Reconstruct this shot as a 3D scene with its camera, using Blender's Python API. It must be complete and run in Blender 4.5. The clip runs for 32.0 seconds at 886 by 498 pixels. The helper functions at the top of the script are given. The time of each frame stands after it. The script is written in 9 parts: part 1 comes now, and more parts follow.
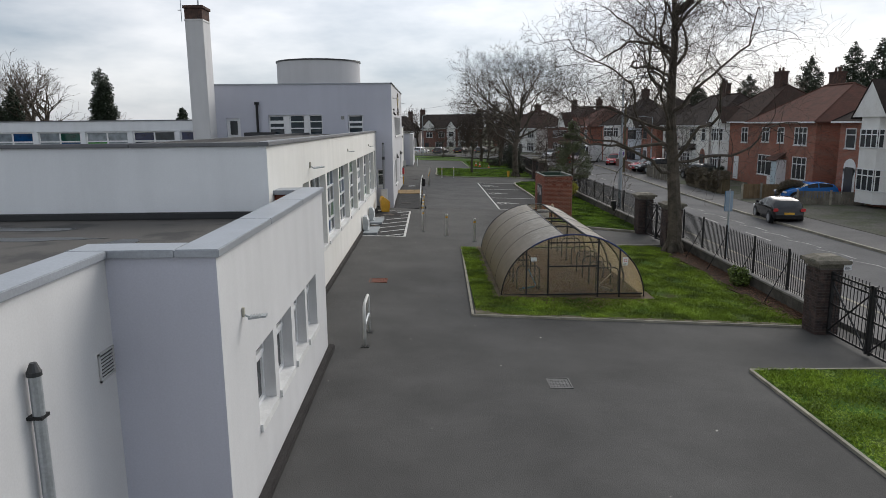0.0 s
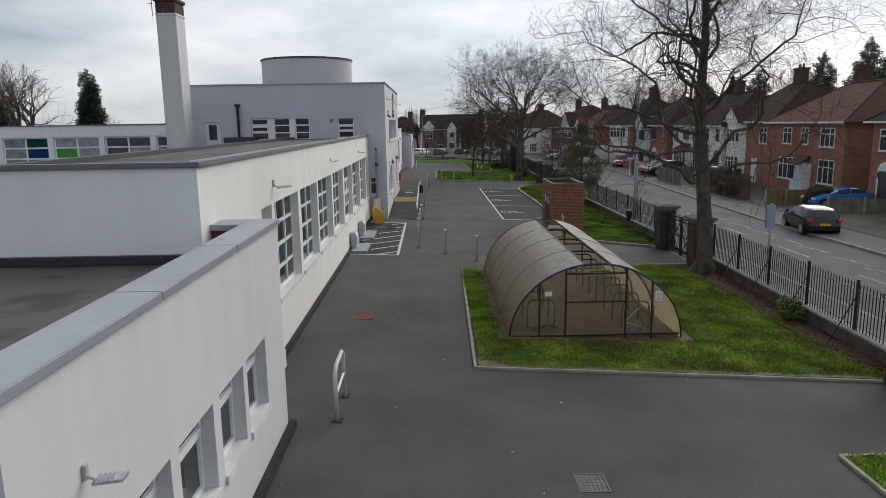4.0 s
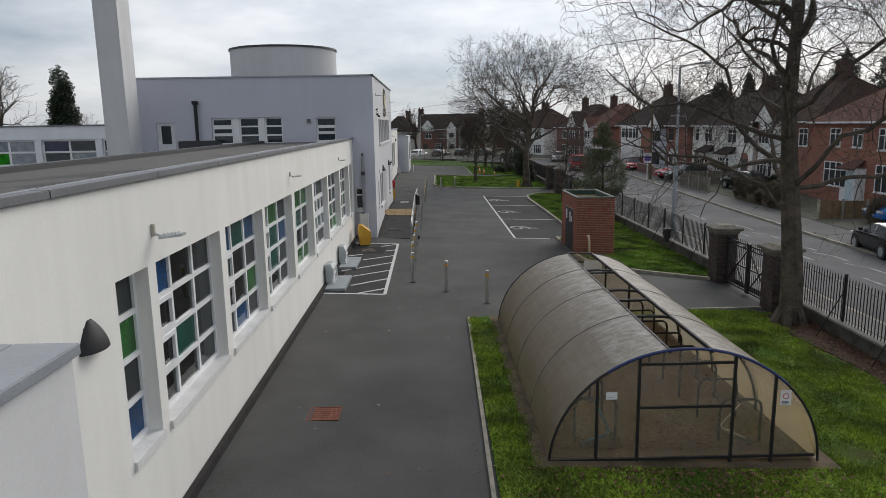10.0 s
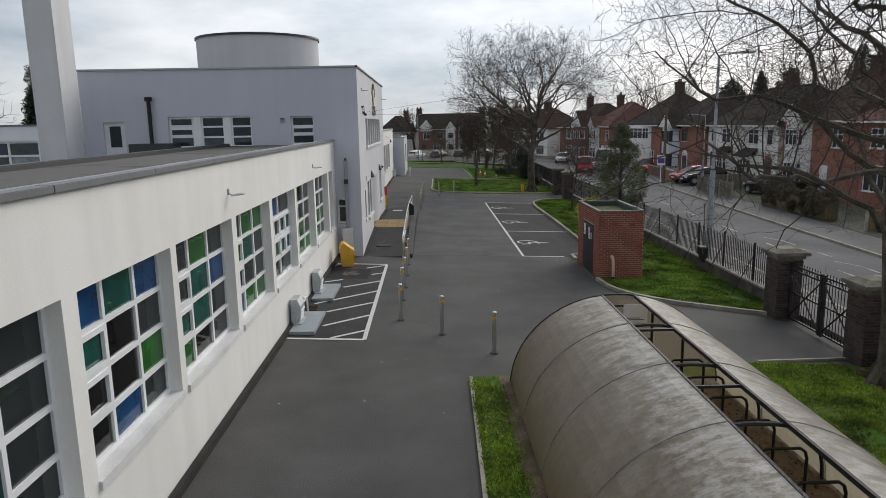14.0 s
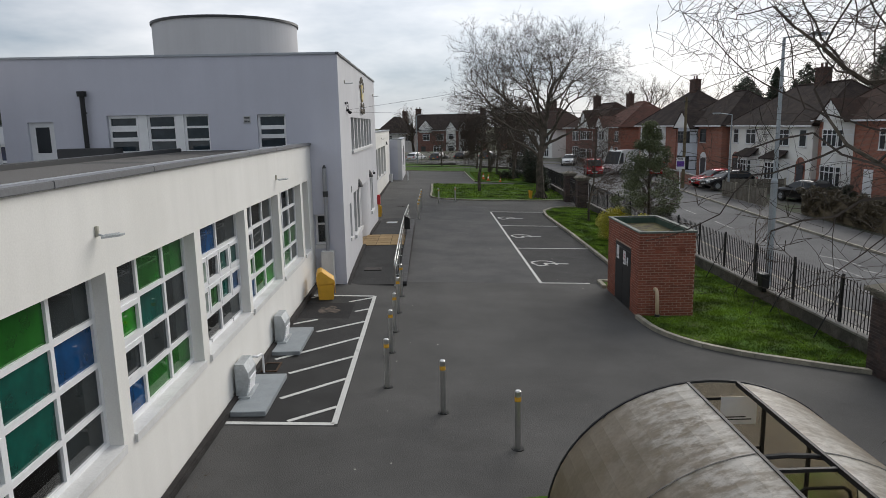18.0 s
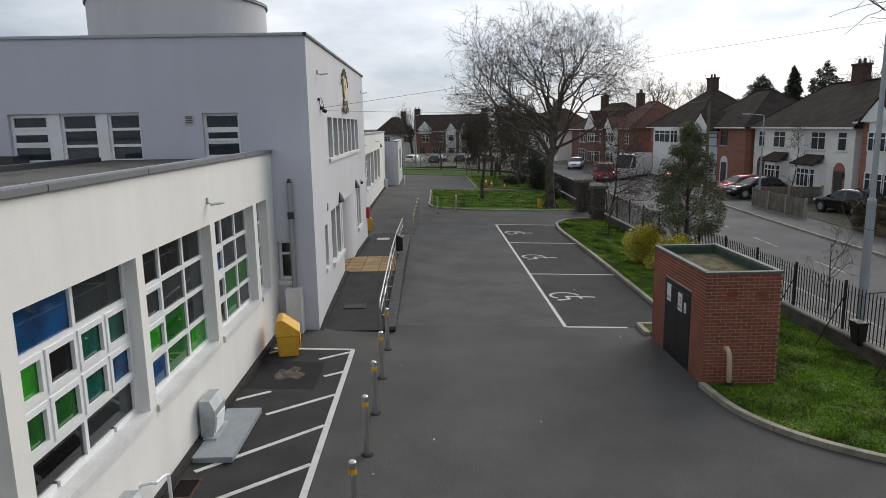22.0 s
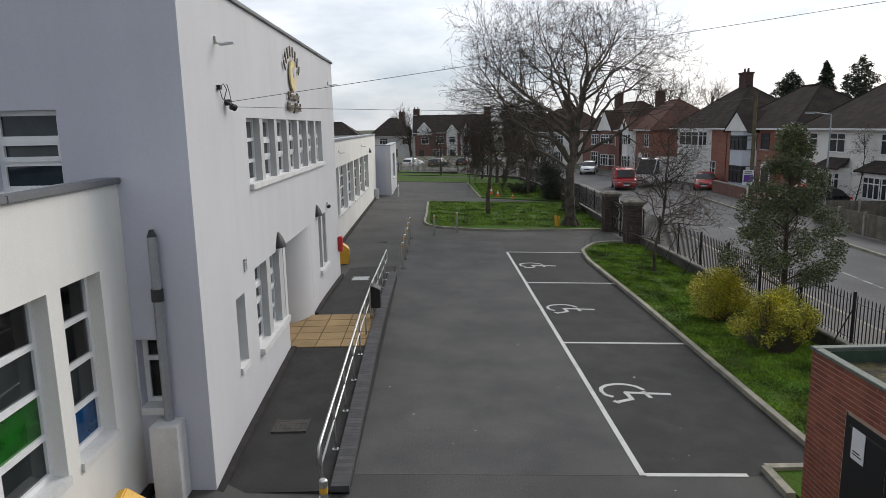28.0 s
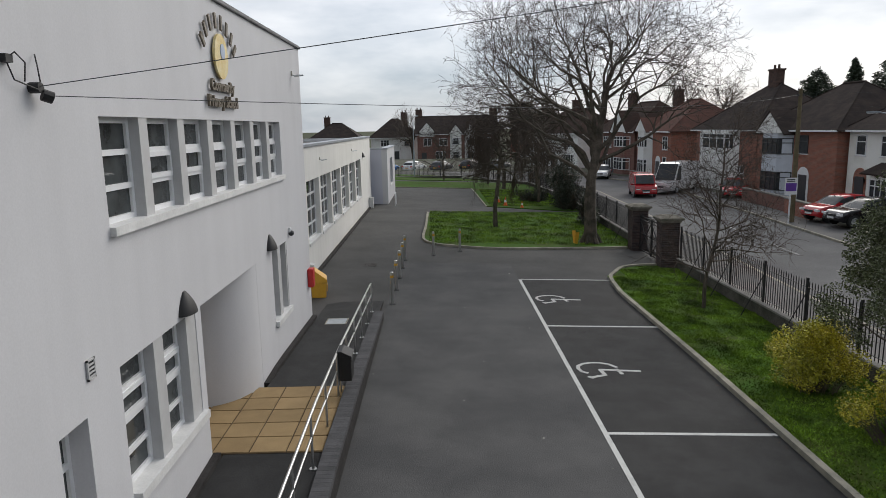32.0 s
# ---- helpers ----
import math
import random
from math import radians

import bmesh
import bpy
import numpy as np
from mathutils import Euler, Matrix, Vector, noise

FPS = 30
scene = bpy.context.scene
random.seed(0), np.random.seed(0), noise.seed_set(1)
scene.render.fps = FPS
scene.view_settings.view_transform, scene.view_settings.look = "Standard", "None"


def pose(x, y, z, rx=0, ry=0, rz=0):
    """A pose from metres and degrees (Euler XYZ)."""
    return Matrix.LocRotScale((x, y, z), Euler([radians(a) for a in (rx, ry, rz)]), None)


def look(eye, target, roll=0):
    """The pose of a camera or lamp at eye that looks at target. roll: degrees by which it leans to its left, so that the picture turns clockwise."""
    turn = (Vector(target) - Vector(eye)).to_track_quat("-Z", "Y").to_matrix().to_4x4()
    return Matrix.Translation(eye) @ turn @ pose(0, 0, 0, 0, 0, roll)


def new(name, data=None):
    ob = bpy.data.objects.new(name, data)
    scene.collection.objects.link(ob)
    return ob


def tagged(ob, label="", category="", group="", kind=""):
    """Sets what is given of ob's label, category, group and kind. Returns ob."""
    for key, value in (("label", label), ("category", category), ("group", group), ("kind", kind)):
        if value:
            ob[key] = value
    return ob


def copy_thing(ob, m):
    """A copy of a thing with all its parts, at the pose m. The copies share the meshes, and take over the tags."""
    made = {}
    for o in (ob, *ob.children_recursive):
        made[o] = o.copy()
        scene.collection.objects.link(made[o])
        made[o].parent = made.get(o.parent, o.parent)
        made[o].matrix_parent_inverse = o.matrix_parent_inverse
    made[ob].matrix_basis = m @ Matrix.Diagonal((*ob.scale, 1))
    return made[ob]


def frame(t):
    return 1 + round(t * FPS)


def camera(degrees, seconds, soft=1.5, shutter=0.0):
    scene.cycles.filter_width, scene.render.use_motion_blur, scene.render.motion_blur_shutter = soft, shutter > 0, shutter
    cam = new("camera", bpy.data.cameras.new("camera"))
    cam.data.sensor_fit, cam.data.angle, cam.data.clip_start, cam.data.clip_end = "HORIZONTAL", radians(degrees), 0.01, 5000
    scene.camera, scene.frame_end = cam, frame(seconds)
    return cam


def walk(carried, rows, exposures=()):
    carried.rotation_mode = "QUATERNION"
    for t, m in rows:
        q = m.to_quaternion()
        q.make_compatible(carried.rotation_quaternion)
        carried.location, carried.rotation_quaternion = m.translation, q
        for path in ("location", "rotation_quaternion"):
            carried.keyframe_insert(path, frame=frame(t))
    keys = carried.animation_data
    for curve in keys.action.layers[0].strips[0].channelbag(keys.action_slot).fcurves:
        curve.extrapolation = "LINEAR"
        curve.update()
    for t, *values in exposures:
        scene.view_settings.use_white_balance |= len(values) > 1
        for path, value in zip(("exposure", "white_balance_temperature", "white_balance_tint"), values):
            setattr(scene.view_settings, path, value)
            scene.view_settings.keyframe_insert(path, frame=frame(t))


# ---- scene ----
cam = camera(66.3, 32.0, 0.5)
# seconds, x, y, z, yaw, pitch, roll
PATH = [
    (0, -0.150, -1.531, 5.192, -1.01, -10.38, -0.58),
    (0.5, -0.135, -1.086, 5.198, -1.01, -10.40, -0.60),
    (1, -0.105, -0.606, 5.194, -1.05, -10.38, -0.60),
    (1.5, -0.092, -0.132, 5.188, -1.03, -10.35, -0.63),
    (2, -0.062, 0.331, 5.187, -1.00, -10.34, -0.69),
    (2.5, -0.027, 0.798, 5.228, -0.95, -10.36, -0.75),
    (3, 0.032, 1.242, 5.305, -0.88, -10.37, -0.80),
    (3.5, 0.058, 1.666, 5.354, -0.89, -10.39, -0.85),
    (5.5, 0.142, 3.520, 5.429, -0.72, -10.48, -1.06),
    (6, 0.157, 4.044, 5.434, -0.76, -10.48, -1.03),
    (6.5, 0.182, 4.606, 5.425, -0.79, -10.47, -1.02),
    (7, 0.192, 5.187, 5.419, -0.80, -10.47, -1.05),
    (7.5, 0.166, 5.781, 5.422, -0.84, -10.48, -1.04),
    (8, 0.154, 6.369, 5.410, -0.86, -10.42, -0.93),
    (8.5, 0.160, 6.916, 5.444, -0.88, -10.48, -0.92),
    (9, 0.170, 7.470, 5.449, -0.89, -10.45, -0.93),
    (9.5, 0.157, 8.019, 5.442, -0.92, -10.44, -0.95),
    (10, 0.160, 8.547, 5.435, -0.93, -10.45, -0.95),
    (10.5, 0.178, 9.097, 5.436, -0.98, -10.46, -0.90),
    (11, 0.195, 9.627, 5.441, -0.98, -10.46, -0.91),
    (11.5, 0.220, 10.200, 5.464, -0.98, -10.50, -0.89),
    (12, 0.253, 10.790, 5.463, -1.00, -10.49, -0.86),
    (12.5, 0.307, 11.420, 5.436, -1.00, -10.47, -0.89),
    (13, 0.350, 12.024, 5.411, -0.95, -10.40, -0.93),
    (13.5, 0.363, 12.634, 5.398, -0.95, -10.40, -0.97),
    (14, 0.365, 13.219, 5.426, -0.97, -10.46, -0.98),
    (14.5, 0.371, 13.778, 5.438, -0.93, -10.46, -0.98),
    (16.5, 0.425, 16.325, 5.414, -0.94, -10.42, -1.00),
    (17, 0.442, 16.934, 5.419, -0.92, -10.44, -1.04),
    (17.5, 0.454, 17.530, 5.416, -0.93, -10.45, -1.09),
    (18, 0.454, 18.191, 5.371, -0.94, -10.36, -1.12),
    (18.5, 0.482, 18.855, 5.344, -0.97, -10.30, -1.10),
    (19, 0.484, 19.467, 5.341, -1.01, -10.25, -1.03),
    (19.5, 0.503, 20.106, 5.365, -1.01, -10.26, -1.03),
    (20, 0.522, 20.771, 5.363, -0.99, -10.26, -1.05),
    (20.5, 0.536, 21.407, 5.367, -0.98, -10.26, -1.06),
    (21, 0.546, 22.018, 5.382, -0.99, -10.29, -1.04),
    (21.5, 0.552, 22.634, 5.394, -1.02, -10.31, -1.00),
    (22, 0.576, 23.228, 5.412, -0.97, -10.31, -1.01),
    (22.5, 0.602, 23.847, 5.422, -0.99, -10.30, -1.00),
    (23, 0.613, 24.468, 5.417, -1.03, -10.28, -0.97),
    (23.5, 0.647, 25.129, 5.422, -1.03, -10.31, -0.98),
    (24, 0.676, 25.816, 5.422, -1.01, -10.33, -1.01),
    (24.5, 0.699, 26.462, 5.427, -0.99, -10.33, -0.99),
    (25, 0.707, 27.121, 5.441, -1.00, -10.33, -0.99),
    (25.5, 0.743, 27.799, 5.445, -1.01, -10.34, -0.97),
    (27.5, 0.874, 30.444, 5.486, -0.86, -10.25, -1.09),
    (28, 0.926, 31.117, 5.499, -0.82, -10.27, -1.13),
    (28.5, 0.985, 31.754, 5.508, -0.76, -10.30, -1.14),
    (29, 1.026, 32.444, 5.489, -0.75, -10.30, -1.11),
    (29.5, 1.054, 33.132, 5.470, -0.73, -10.27, -1.07),
    (30, 1.070, 33.830, 5.468, -0.70, -10.26, -1.04),
    (30.5, 1.080, 34.486, 5.477, -0.65, -10.28, -1.08),
    (31, 1.099, 35.115, 5.507, -0.59, -10.30, -1.10),
    (31.5, 1.131, 35.757, 5.525, -0.54, -10.26, -1.08),
    (32, 1.186, 36.297, 5.530, -0.46, -10.18, -1.12),
]
walk(cam, [(t, pose(x, y, z, 90 + tilt, 0, yaw) @ pose(0, 0, 0, 0, 0, roll)) for t, x, y, z, yaw, tilt, roll in PATH], exposures=[(0, 0.63, 6480, 11), (3, 0.55, 6480, 11), (9, 0.52, 6480, 11), (14, 0.58, 6480, 11), (20, 0.60, 6480, 11), (25, 0.70, 6480, 11), (28, 0.72, 6480, 11), (29, 0.70, 6480, 11), (31, 0.56, 6480, 11), (32, 0.56, 6480, 11)])


# ---- sky and sun ----
SUN_AZ, SUN_EL = 38.0, 30.0      # degrees right of the walk's direction, above the horizon
world = bpy.data.worlds.new("overcast_sky")
scene.world = world
world.use_nodes = True
wn, wl = world.node_tree.nodes, world.node_tree.links
wn.clear()
w_out = wn.new("ShaderNodeOutputWorld")
w_bg = wn.new("ShaderNodeBackground")
w_sky = wn.new("ShaderNodeTexSky")
w_sky.sky_type, w_sky.sun_disc = "NISHITA", False
w_sky.sun_elevation, w_sky.sun_rotation = radians(SUN_EL), radians(SUN_AZ)
w_co = wn.new("ShaderNodeTexCoord")
w_map = wn.new("ShaderNodeMapping")
w_map.inputs["Scale"].default_value = (1.0, 1.0, 3.2)
w_noise = wn.new("ShaderNodeTexNoise")
w_noise.inputs["Scale"].default_value, w_noise.inputs["Detail"].default_value = 2.2, 6.0
w_noise.inputs["Roughness"].default_value = 0.55
w_ramp = wn.new("ShaderNodeValToRGB")
w_ramp.color_ramp.elements[0].position, w_ramp.color_ramp.elements[0].color = 0.36, (3.3, 3.9, 4.6, 1)
w_ramp.color_ramp.elements[1].position, w_ramp.color_ramp.elements[1].color = 0.62, (7.9, 8.0, 8.2, 1)
# the cloud glows towards the hidden sun
w_dir = wn.new("ShaderNodeVectorMath")
w_dir.operation = "DOT_PRODUCT"
w_dir.inputs[1].default_value = (math.sin(radians(SUN_AZ)) * math.cos(radians(SUN_EL)), math.cos(radians(SUN_AZ)) * math.cos(radians(SUN_EL)), math.sin(radians(SUN_EL)))
w_rng = wn.new("ShaderNodeMapRange")
w_rng.inputs["From Min"].default_value, w_rng.inputs["From Max"].default_value = 0.18, 0.85
w_rng.inputs["To Min"].default_value, w_rng.inputs["To Max"].default_value = 0.62, 0.94
w_mul = wn.new("ShaderNodeVectorMath")
w_mul.operation = "SCALE"
w_mix = wn.new("ShaderNodeMixRGB")
w_mix.inputs[0].default_value = 0.88
wl.new(w_co.outputs["Generated"], w_map.inputs["Vector"])
wl.new(w_map.outputs[0], w_noise.inputs["Vector"])
wl.new(w_noise.outputs["Fac"], w_ramp.inputs[0])
wl.new(w_co.outputs["Generated"], w_dir.inputs[0])
wl.new(w_dir.outputs["Value"], w_rng.inputs["Value"])
wl.new(w_ramp.outputs[0], w_mul.inputs[0])
wl.new(w_rng.outputs[0], w_mul.inputs["Scale"])
wl.new(w_sky.outputs[0], w_mix.inputs[1])
wl.new(w_mul.outputs[0], w_mix.inputs[2])
wl.new(w_mix.outputs[0], w_bg.inputs["Color"])
w_bg.inputs["Strength"].default_value = 0.1
wl.new(w_bg.outputs[0], w_out.inputs["Surface"])

sun_data = bpy.data.lights.new("sun", "SUN")
sun_data.energy, sun_data.angle, sun_data.color = 1.5, radians(45), (1.0, 0.95, 0.87)
sun = new("sun", sun_data)
sun.matrix_world = look((0, 0, 0), (-math.sin(radians(SUN_AZ)) * math.cos(radians(SUN_EL)), -math.cos(radians(SUN_AZ)) * math.cos(radians(SUN_EL)), -math.sin(radians(SUN_EL))))


# ---- materials ----
def mat(name, base, rough=0.7, metal=0.0, vary=0.15, scale=3.0, fine=40.0, bump=0.1, second=None, amount=0.5, spread=0.12, rand=0.0, coat=0.0):
    """A surface with stains at one scale and grain at another. second: a colour mixed in by patches."""
    m = bpy.data.materials.new(name)
    m.use_nodes = True
    n, l = m.node_tree.nodes, m.node_tree.links
    bs = n["Principled BSDF"]
    co = n.new("ShaderNodeTexCoord")
    big = n.new("ShaderNodeTexNoise")
    big.inputs["Scale"].default_value, big.inputs["Detail"].default_value, big.inputs["Roughness"].default_value = scale, 5.0, 0.6
    small = n.new("ShaderNodeTexNoise")
    small.inputs["Scale"].default_value, small.inputs["Detail"].default_value = fine, 3.0
    geo = n.new("ShaderNodeNewGeometry")
    l.new(geo.outputs["Position"], big.inputs["Vector"])
    l.new(geo.outputs["Position"], small.inputs["Vector"])
    ramp = n.new("ShaderNodeValToRGB")
    two = second or tuple(c * (1 - vary) for c in base)
    ramp.color_ramp.elements[0].position, ramp.color_ramp.elements[0].color = amount - spread, (*two, 1)
    ramp.color_ramp.elements[1].position, ramp.color_ramp.elements[1].color = amount + spread, (*base, 1)
    l.new(big.outputs["Fac"], ramp.inputs[0])
    grain = n.new("ShaderNodeMapRange")
    grain.inputs["From Min"].default_value, grain.inputs["From Max"].default_value = 0.25, 0.75
    grain.inputs["To Min"].default_value, grain.inputs["To Max"].default_value = 1 - vary, 1 + vary * 0.6
    l.new(small.outputs["Fac"], grain.inputs["Value"])
    mul = n.new("ShaderNodeVectorMath")
    mul.operation = "SCALE"
    l.new(ramp.outputs[0], mul.inputs[0])
    l.new(grain.outputs[0], mul.inputs["Scale"])
    last = mul.outputs[0]
    if rand:
        info = n.new("ShaderNodeObjectInfo")
        rr = n.new("ShaderNodeMapRange")
        rr.inputs["To Min"].default_value, rr.inputs["To Max"].default_value = 1 - rand, 1 + rand
        l.new(info.outputs["Random"], rr.inputs["Value"])
        m2 = n.new("ShaderNodeVectorMath")
        m2.operation = "SCALE"
        l.new(last, m2.inputs[0])
        l.new(rr.outputs[0], m2.inputs["Scale"])
        last = m2.outputs[0]
    l.new(last, bs.inputs["Base Color"])
    bs.inputs["Roughness"].default_value, bs.inputs["Metallic"].default_value = rough, metal
    bs.inputs["Coat Weight"].default_value = coat
    if rough >= 0.8:
        bs.inputs["Specular IOR Level"].default_value = 0.2
    if bump:
        b = n.new("ShaderNodeBump")
        b.inputs["Strength"].default_value, b.inputs["Distance"].default_value = bump, 0.02
        l.new(small.outputs["Fac"], b.inputs["Height"])
        l.new(b.outputs[0], bs.inputs["Normal"])
    return m


def plain(name, base, rough=0.5, metal=0.0):
    return mat(name, base, rough, metal, vary=0.06, scale=6.0, fine=90.0, bump=0.03)


def island(m, amount=0.25):
    """Lets every separate piece of a joined mesh differ a little."""
    n, l = m.node_tree.nodes, m.node_tree.links
    bs = n["Principled BSDF"]
    src = bs.inputs["Base Color"].links[0].from_socket
    geo = n.new("ShaderNodeNewGeometry")
    rr = n.new("ShaderNodeMapRange")
    rr.inputs["To Min"].default_value, rr.inputs["To Max"].default_value = 1 - amount, 1 + amount
    l.new(geo.outputs["Random Per Island"], rr.inputs["Value"])
    m2 = n.new("ShaderNodeVectorMath")
    m2.operation = "SCALE"
    l.new(src, m2.inputs[0])
    l.new(rr.outputs[0], m2.inputs["Scale"])
    l.new(m2.outputs[0], bs.inputs["Base Color"])
    return m


def glass(name, tint, clear=0.8, rough=0.03, dirt=0.0):
    """A pane: tinted clear glass with Fresnel gloss; dirt adds a diffuse film."""
    m = bpy.data.materials.new(name)
    m.use_nodes = True
    n, l = m.node_tree.nodes, m.node_tree.links
    n.remove(n["Principled BSDF"])
    out = n["Material Output"]
    tr = n.new("ShaderNodeBsdfTransparent")
    tr.inputs["Color"].default_value = (*[c * clear for c in tint], 1)
    gl = n.new("ShaderNodeBsdfGlossy")
    gl.inputs["Roughness"].default_value = rough
    fr = n.new("ShaderNodeFresnel")
    fr.inputs["IOR"].default_value = 1.5
    mx = n.new("ShaderNodeMixShader")
    l.new(fr.outputs[0], mx.inputs[0])
    base = tr.outputs[0]
    if dirt:
        df = n.new("ShaderNodeBsdfDiffuse")
        no = n.new("ShaderNodeTexNoise")
        no.inputs["Scale"].default_value, no.inputs["Detail"].default_value = 2.5, 6.0
        geo = n.new("ShaderNodeNewGeometry")
        l.new(geo.outputs["Position"], no.inputs["Vector"])
        df.inputs["Color"].default_value = (*tint, 1)
        rg = n.new("ShaderNodeMapRange")
        rg.inputs["From Min"].default_value, rg.inputs["From Max"].default_value = 0.3, 0.7
        rg.inputs["To Min"].default_value, rg.inputs["To Max"].default_value = dirt * 0.6, min(1.0, dirt * 1.4)
        l.new(no.outputs["Fac"], rg.inputs["Value"])
        md = n.new("ShaderNodeMixShader")
        l.new(rg.outputs[0], md.inputs[0])
        l.new(tr.outputs[0], md.inputs[1])
        l.new(df.outputs[0], md.inputs[2])
        base = md.outputs[0]
    l.new(base, mx.inputs[1])
    l.new(gl.outputs[0], mx.inputs[2])
    l.new(mx.outputs[0], out.inputs["Surface"])
    return m


M_ASPHALT = mat("asphalt", (0.092, 0.090, 0.087), 0.85, vary=0.28, scale=0.4, fine=60.0, bump=0.35, second=(0.062, 0.061, 0.059), spread=0.16)
M_ASPHALT2 = mat("paler_asphalt", (0.096, 0.095, 0.094), 0.85, vary=0.28, scale=0.5, fine=60.0, bump=0.35, second=(0.066, 0.066, 0.067), spread=0.13)
M_ROAD = mat("road_asphalt", (0.138, 0.138, 0.14), 0.85, vary=0.2, scale=0.3, fine=80.0, bump=0.3, second=(0.085, 0.085, 0.088), spread=0.2)
M_PAVE = mat("pavement_tarmac", (0.17, 0.165, 0.16), 0.9, vary=0.2, scale=0.6, fine=60.0, bump=0.25)
M_PATCH = mat("asphalt_patch", (0.040, 0.040, 0.040), 0.8, vary=0.3, scale=1.5, fine=120.0, bump=0.35)
M_EARTH = mat("earth", (0.055, 0.04, 0.03), 0.95, vary=0.5, scale=1.6, fine=30.0, bump=0.6, second=(0.09, 0.062, 0.045))
M_TURF = mat("turf", (0.052, 0.118, 0.013), 0.95, vary=0.35, scale=0.7, fine=22.0, bump=0.7, second=(0.062, 0.062, 0.018), amount=0.42, spread=0.14)
for grassy in (M_EARTH, M_TURF):
    grassy.node_tree.nodes["Principled BSDF"].inputs["Specular IOR Level"].default_value = 0.1
M_WILD = mat("wild_ground", (0.05, 0.07, 0.02), 0.95, vary=0.4, scale=0.05, fine=3.0, bump=0.5, second=(0.06, 0.055, 0.035))
M_CREAM = mat("cream_render", (0.80, 0.79, 0.755), 0.85, vary=0.05, scale=0.5, fine=45.0, bump=0.06, second=(0.74, 0.73, 0.69), amount=0.4, spread=0.2)
M_WHITE = mat("white_render", (0.63, 0.63, 0.635), 0.85, vary=0.05, scale=0.6, fine=45.0, bump=0.035, second=(0.58, 0.58, 0.585), amount=0.4, spread=0.2)
M_BRIGHT = mat("bright_white_render", (0.84, 0.86, 0.88), 0.85, vary=0.04, scale=0.6, fine=45.0, bump=0.035, second=(0.78, 0.80, 0.82), amount=0.4, spread=0.2)
# pale grey render with the bluish shade of south-facing sides in its colour
M_GREY_SHADE = mat("grey_render_shade_tone", (0.55, 0.56, 0.63), 0.85, vary=0.05, scale=0.4, fine=45.0, bump=0.035, second=(0.515, 0.525, 0.59), amount=0.4, spread=0.2)
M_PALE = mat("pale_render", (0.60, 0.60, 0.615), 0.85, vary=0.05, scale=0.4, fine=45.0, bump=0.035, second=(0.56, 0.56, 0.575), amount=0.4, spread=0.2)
M_PLINTH = mat("dark_brick_plinth", (0.042, 0.039, 0.038), 0.9, vary=0.3, scale=3.0, fine=40.0, bump=0.4)
M_COPING = mat("grey_metal_coping", (0.37, 0.395, 0.43), 0.42, 0.3, vary=0.1, scale=1.2, fine=30.0, bump=0.05)
M_FELT = mat("roof_felt", (0.088, 0.081, 0.073), 0.75, vary=0.22, scale=0.55, fine=50.0, bump=0.25, second=(0.040, 0.038, 0.036), amount=0.43, spread=0.035)
M_UPVC = plain("white_upvc", (0.78, 0.79, 0.80), 0.35)
M_GREYPAINT = plain("grey_pier_paint", (0.50, 0.50, 0.50), 0.7)
M_SILL = mat("painted_sill", (0.72, 0.72, 0.71), 0.7, vary=0.08, scale=3.0, fine=30.0, bump=0.1)
M_STEEL = mat("brushed_steel", (0.62, 0.62, 0.61), 0.32, 0.95, vary=0.1, scale=4.0, fine=60.0, bump=0.04)
M_GALV = mat("galvanised_steel", (0.50, 0.53, 0.55), 0.5, 0.7, vary=0.15, scale=5.0, fine=30.0, bump=0.06)
M_BLACK = mat("black_iron_paint", (0.010, 0.010, 0.011), 0.6, 0.0, vary=0.2, scale=6.0, fine=60.0, bump=0.05)
M_DARK = plain("dark_plastic", (0.03, 0.032, 0.035), 0.45)
M_LINE = mat("white_road_paint", (0.58, 0.58, 0.56), 0.8, vary=0.18, scale=4.0, fine=60.0, bump=0.2, second=(0.42, 0.42, 0.41), amount=0.36)
M_CONCRETE = mat("concrete_kerb", (0.37, 0.340, 0.275), 0.9, vary=0.2, scale=2.0, fine=40.0, bump=0.3, second=(0.24, 0.23, 0.19), rand=0.12)
M_BRICK = mat("red_brick", (0.295, 0.100, 0.064), 0.85, vary=0.25, scale=2.2, fine=60.0, bump=0.25, second=(0.205, 0.070, 0.048), rand=0.13)
M_BRICKJ = island(mat("red_brick_joined", (0.295, 0.100, 0.064), 0.85, vary=0.25, scale=2.2, fine=60.0, bump=0.25, second=(0.205, 0.070, 0.048)), 0.15)
M_MORTAR = mat("mortar", (0.46, 0.34, 0.275), 0.95, vary=0.15, scale=5.0, fine=60.0, bump=0.2)
M_OLDBRICK = mat("dark_old_brick", (0.125, 0.075, 0.06), 0.9, vary=0.35, scale=6.0, fine=30.0, bump=0.4, second=(0.06, 0.046, 0.042))
M_STONE = mat("weathered_stone", (0.22, 0.20, 0.165), 0.9, vary=0.3, scale=3.0, fine=30.0, bump=0.4, second=(0.12, 0.115, 0.09))
M_YELLOW = mat("yellow_plastic", (0.72, 0.40, 0.04), 0.5, vary=0.12, scale=4.0, fine=40.0, bump=0.05)
M_RED = plain("red_plastic", (0.55, 0.03, 0.03), 0.4)
M_TILE = mat("buff_paving", (0.35, 0.245, 0.125), 0.85, vary=0.15, scale=2.0, fine=60.0, bump=0.2, rand=0.12)
M_ROOM = mat("room_wall", (0.32, 0.31, 0.30), 0.9, vary=0.2, scale=1.2, fine=8.0, bump=0.0)
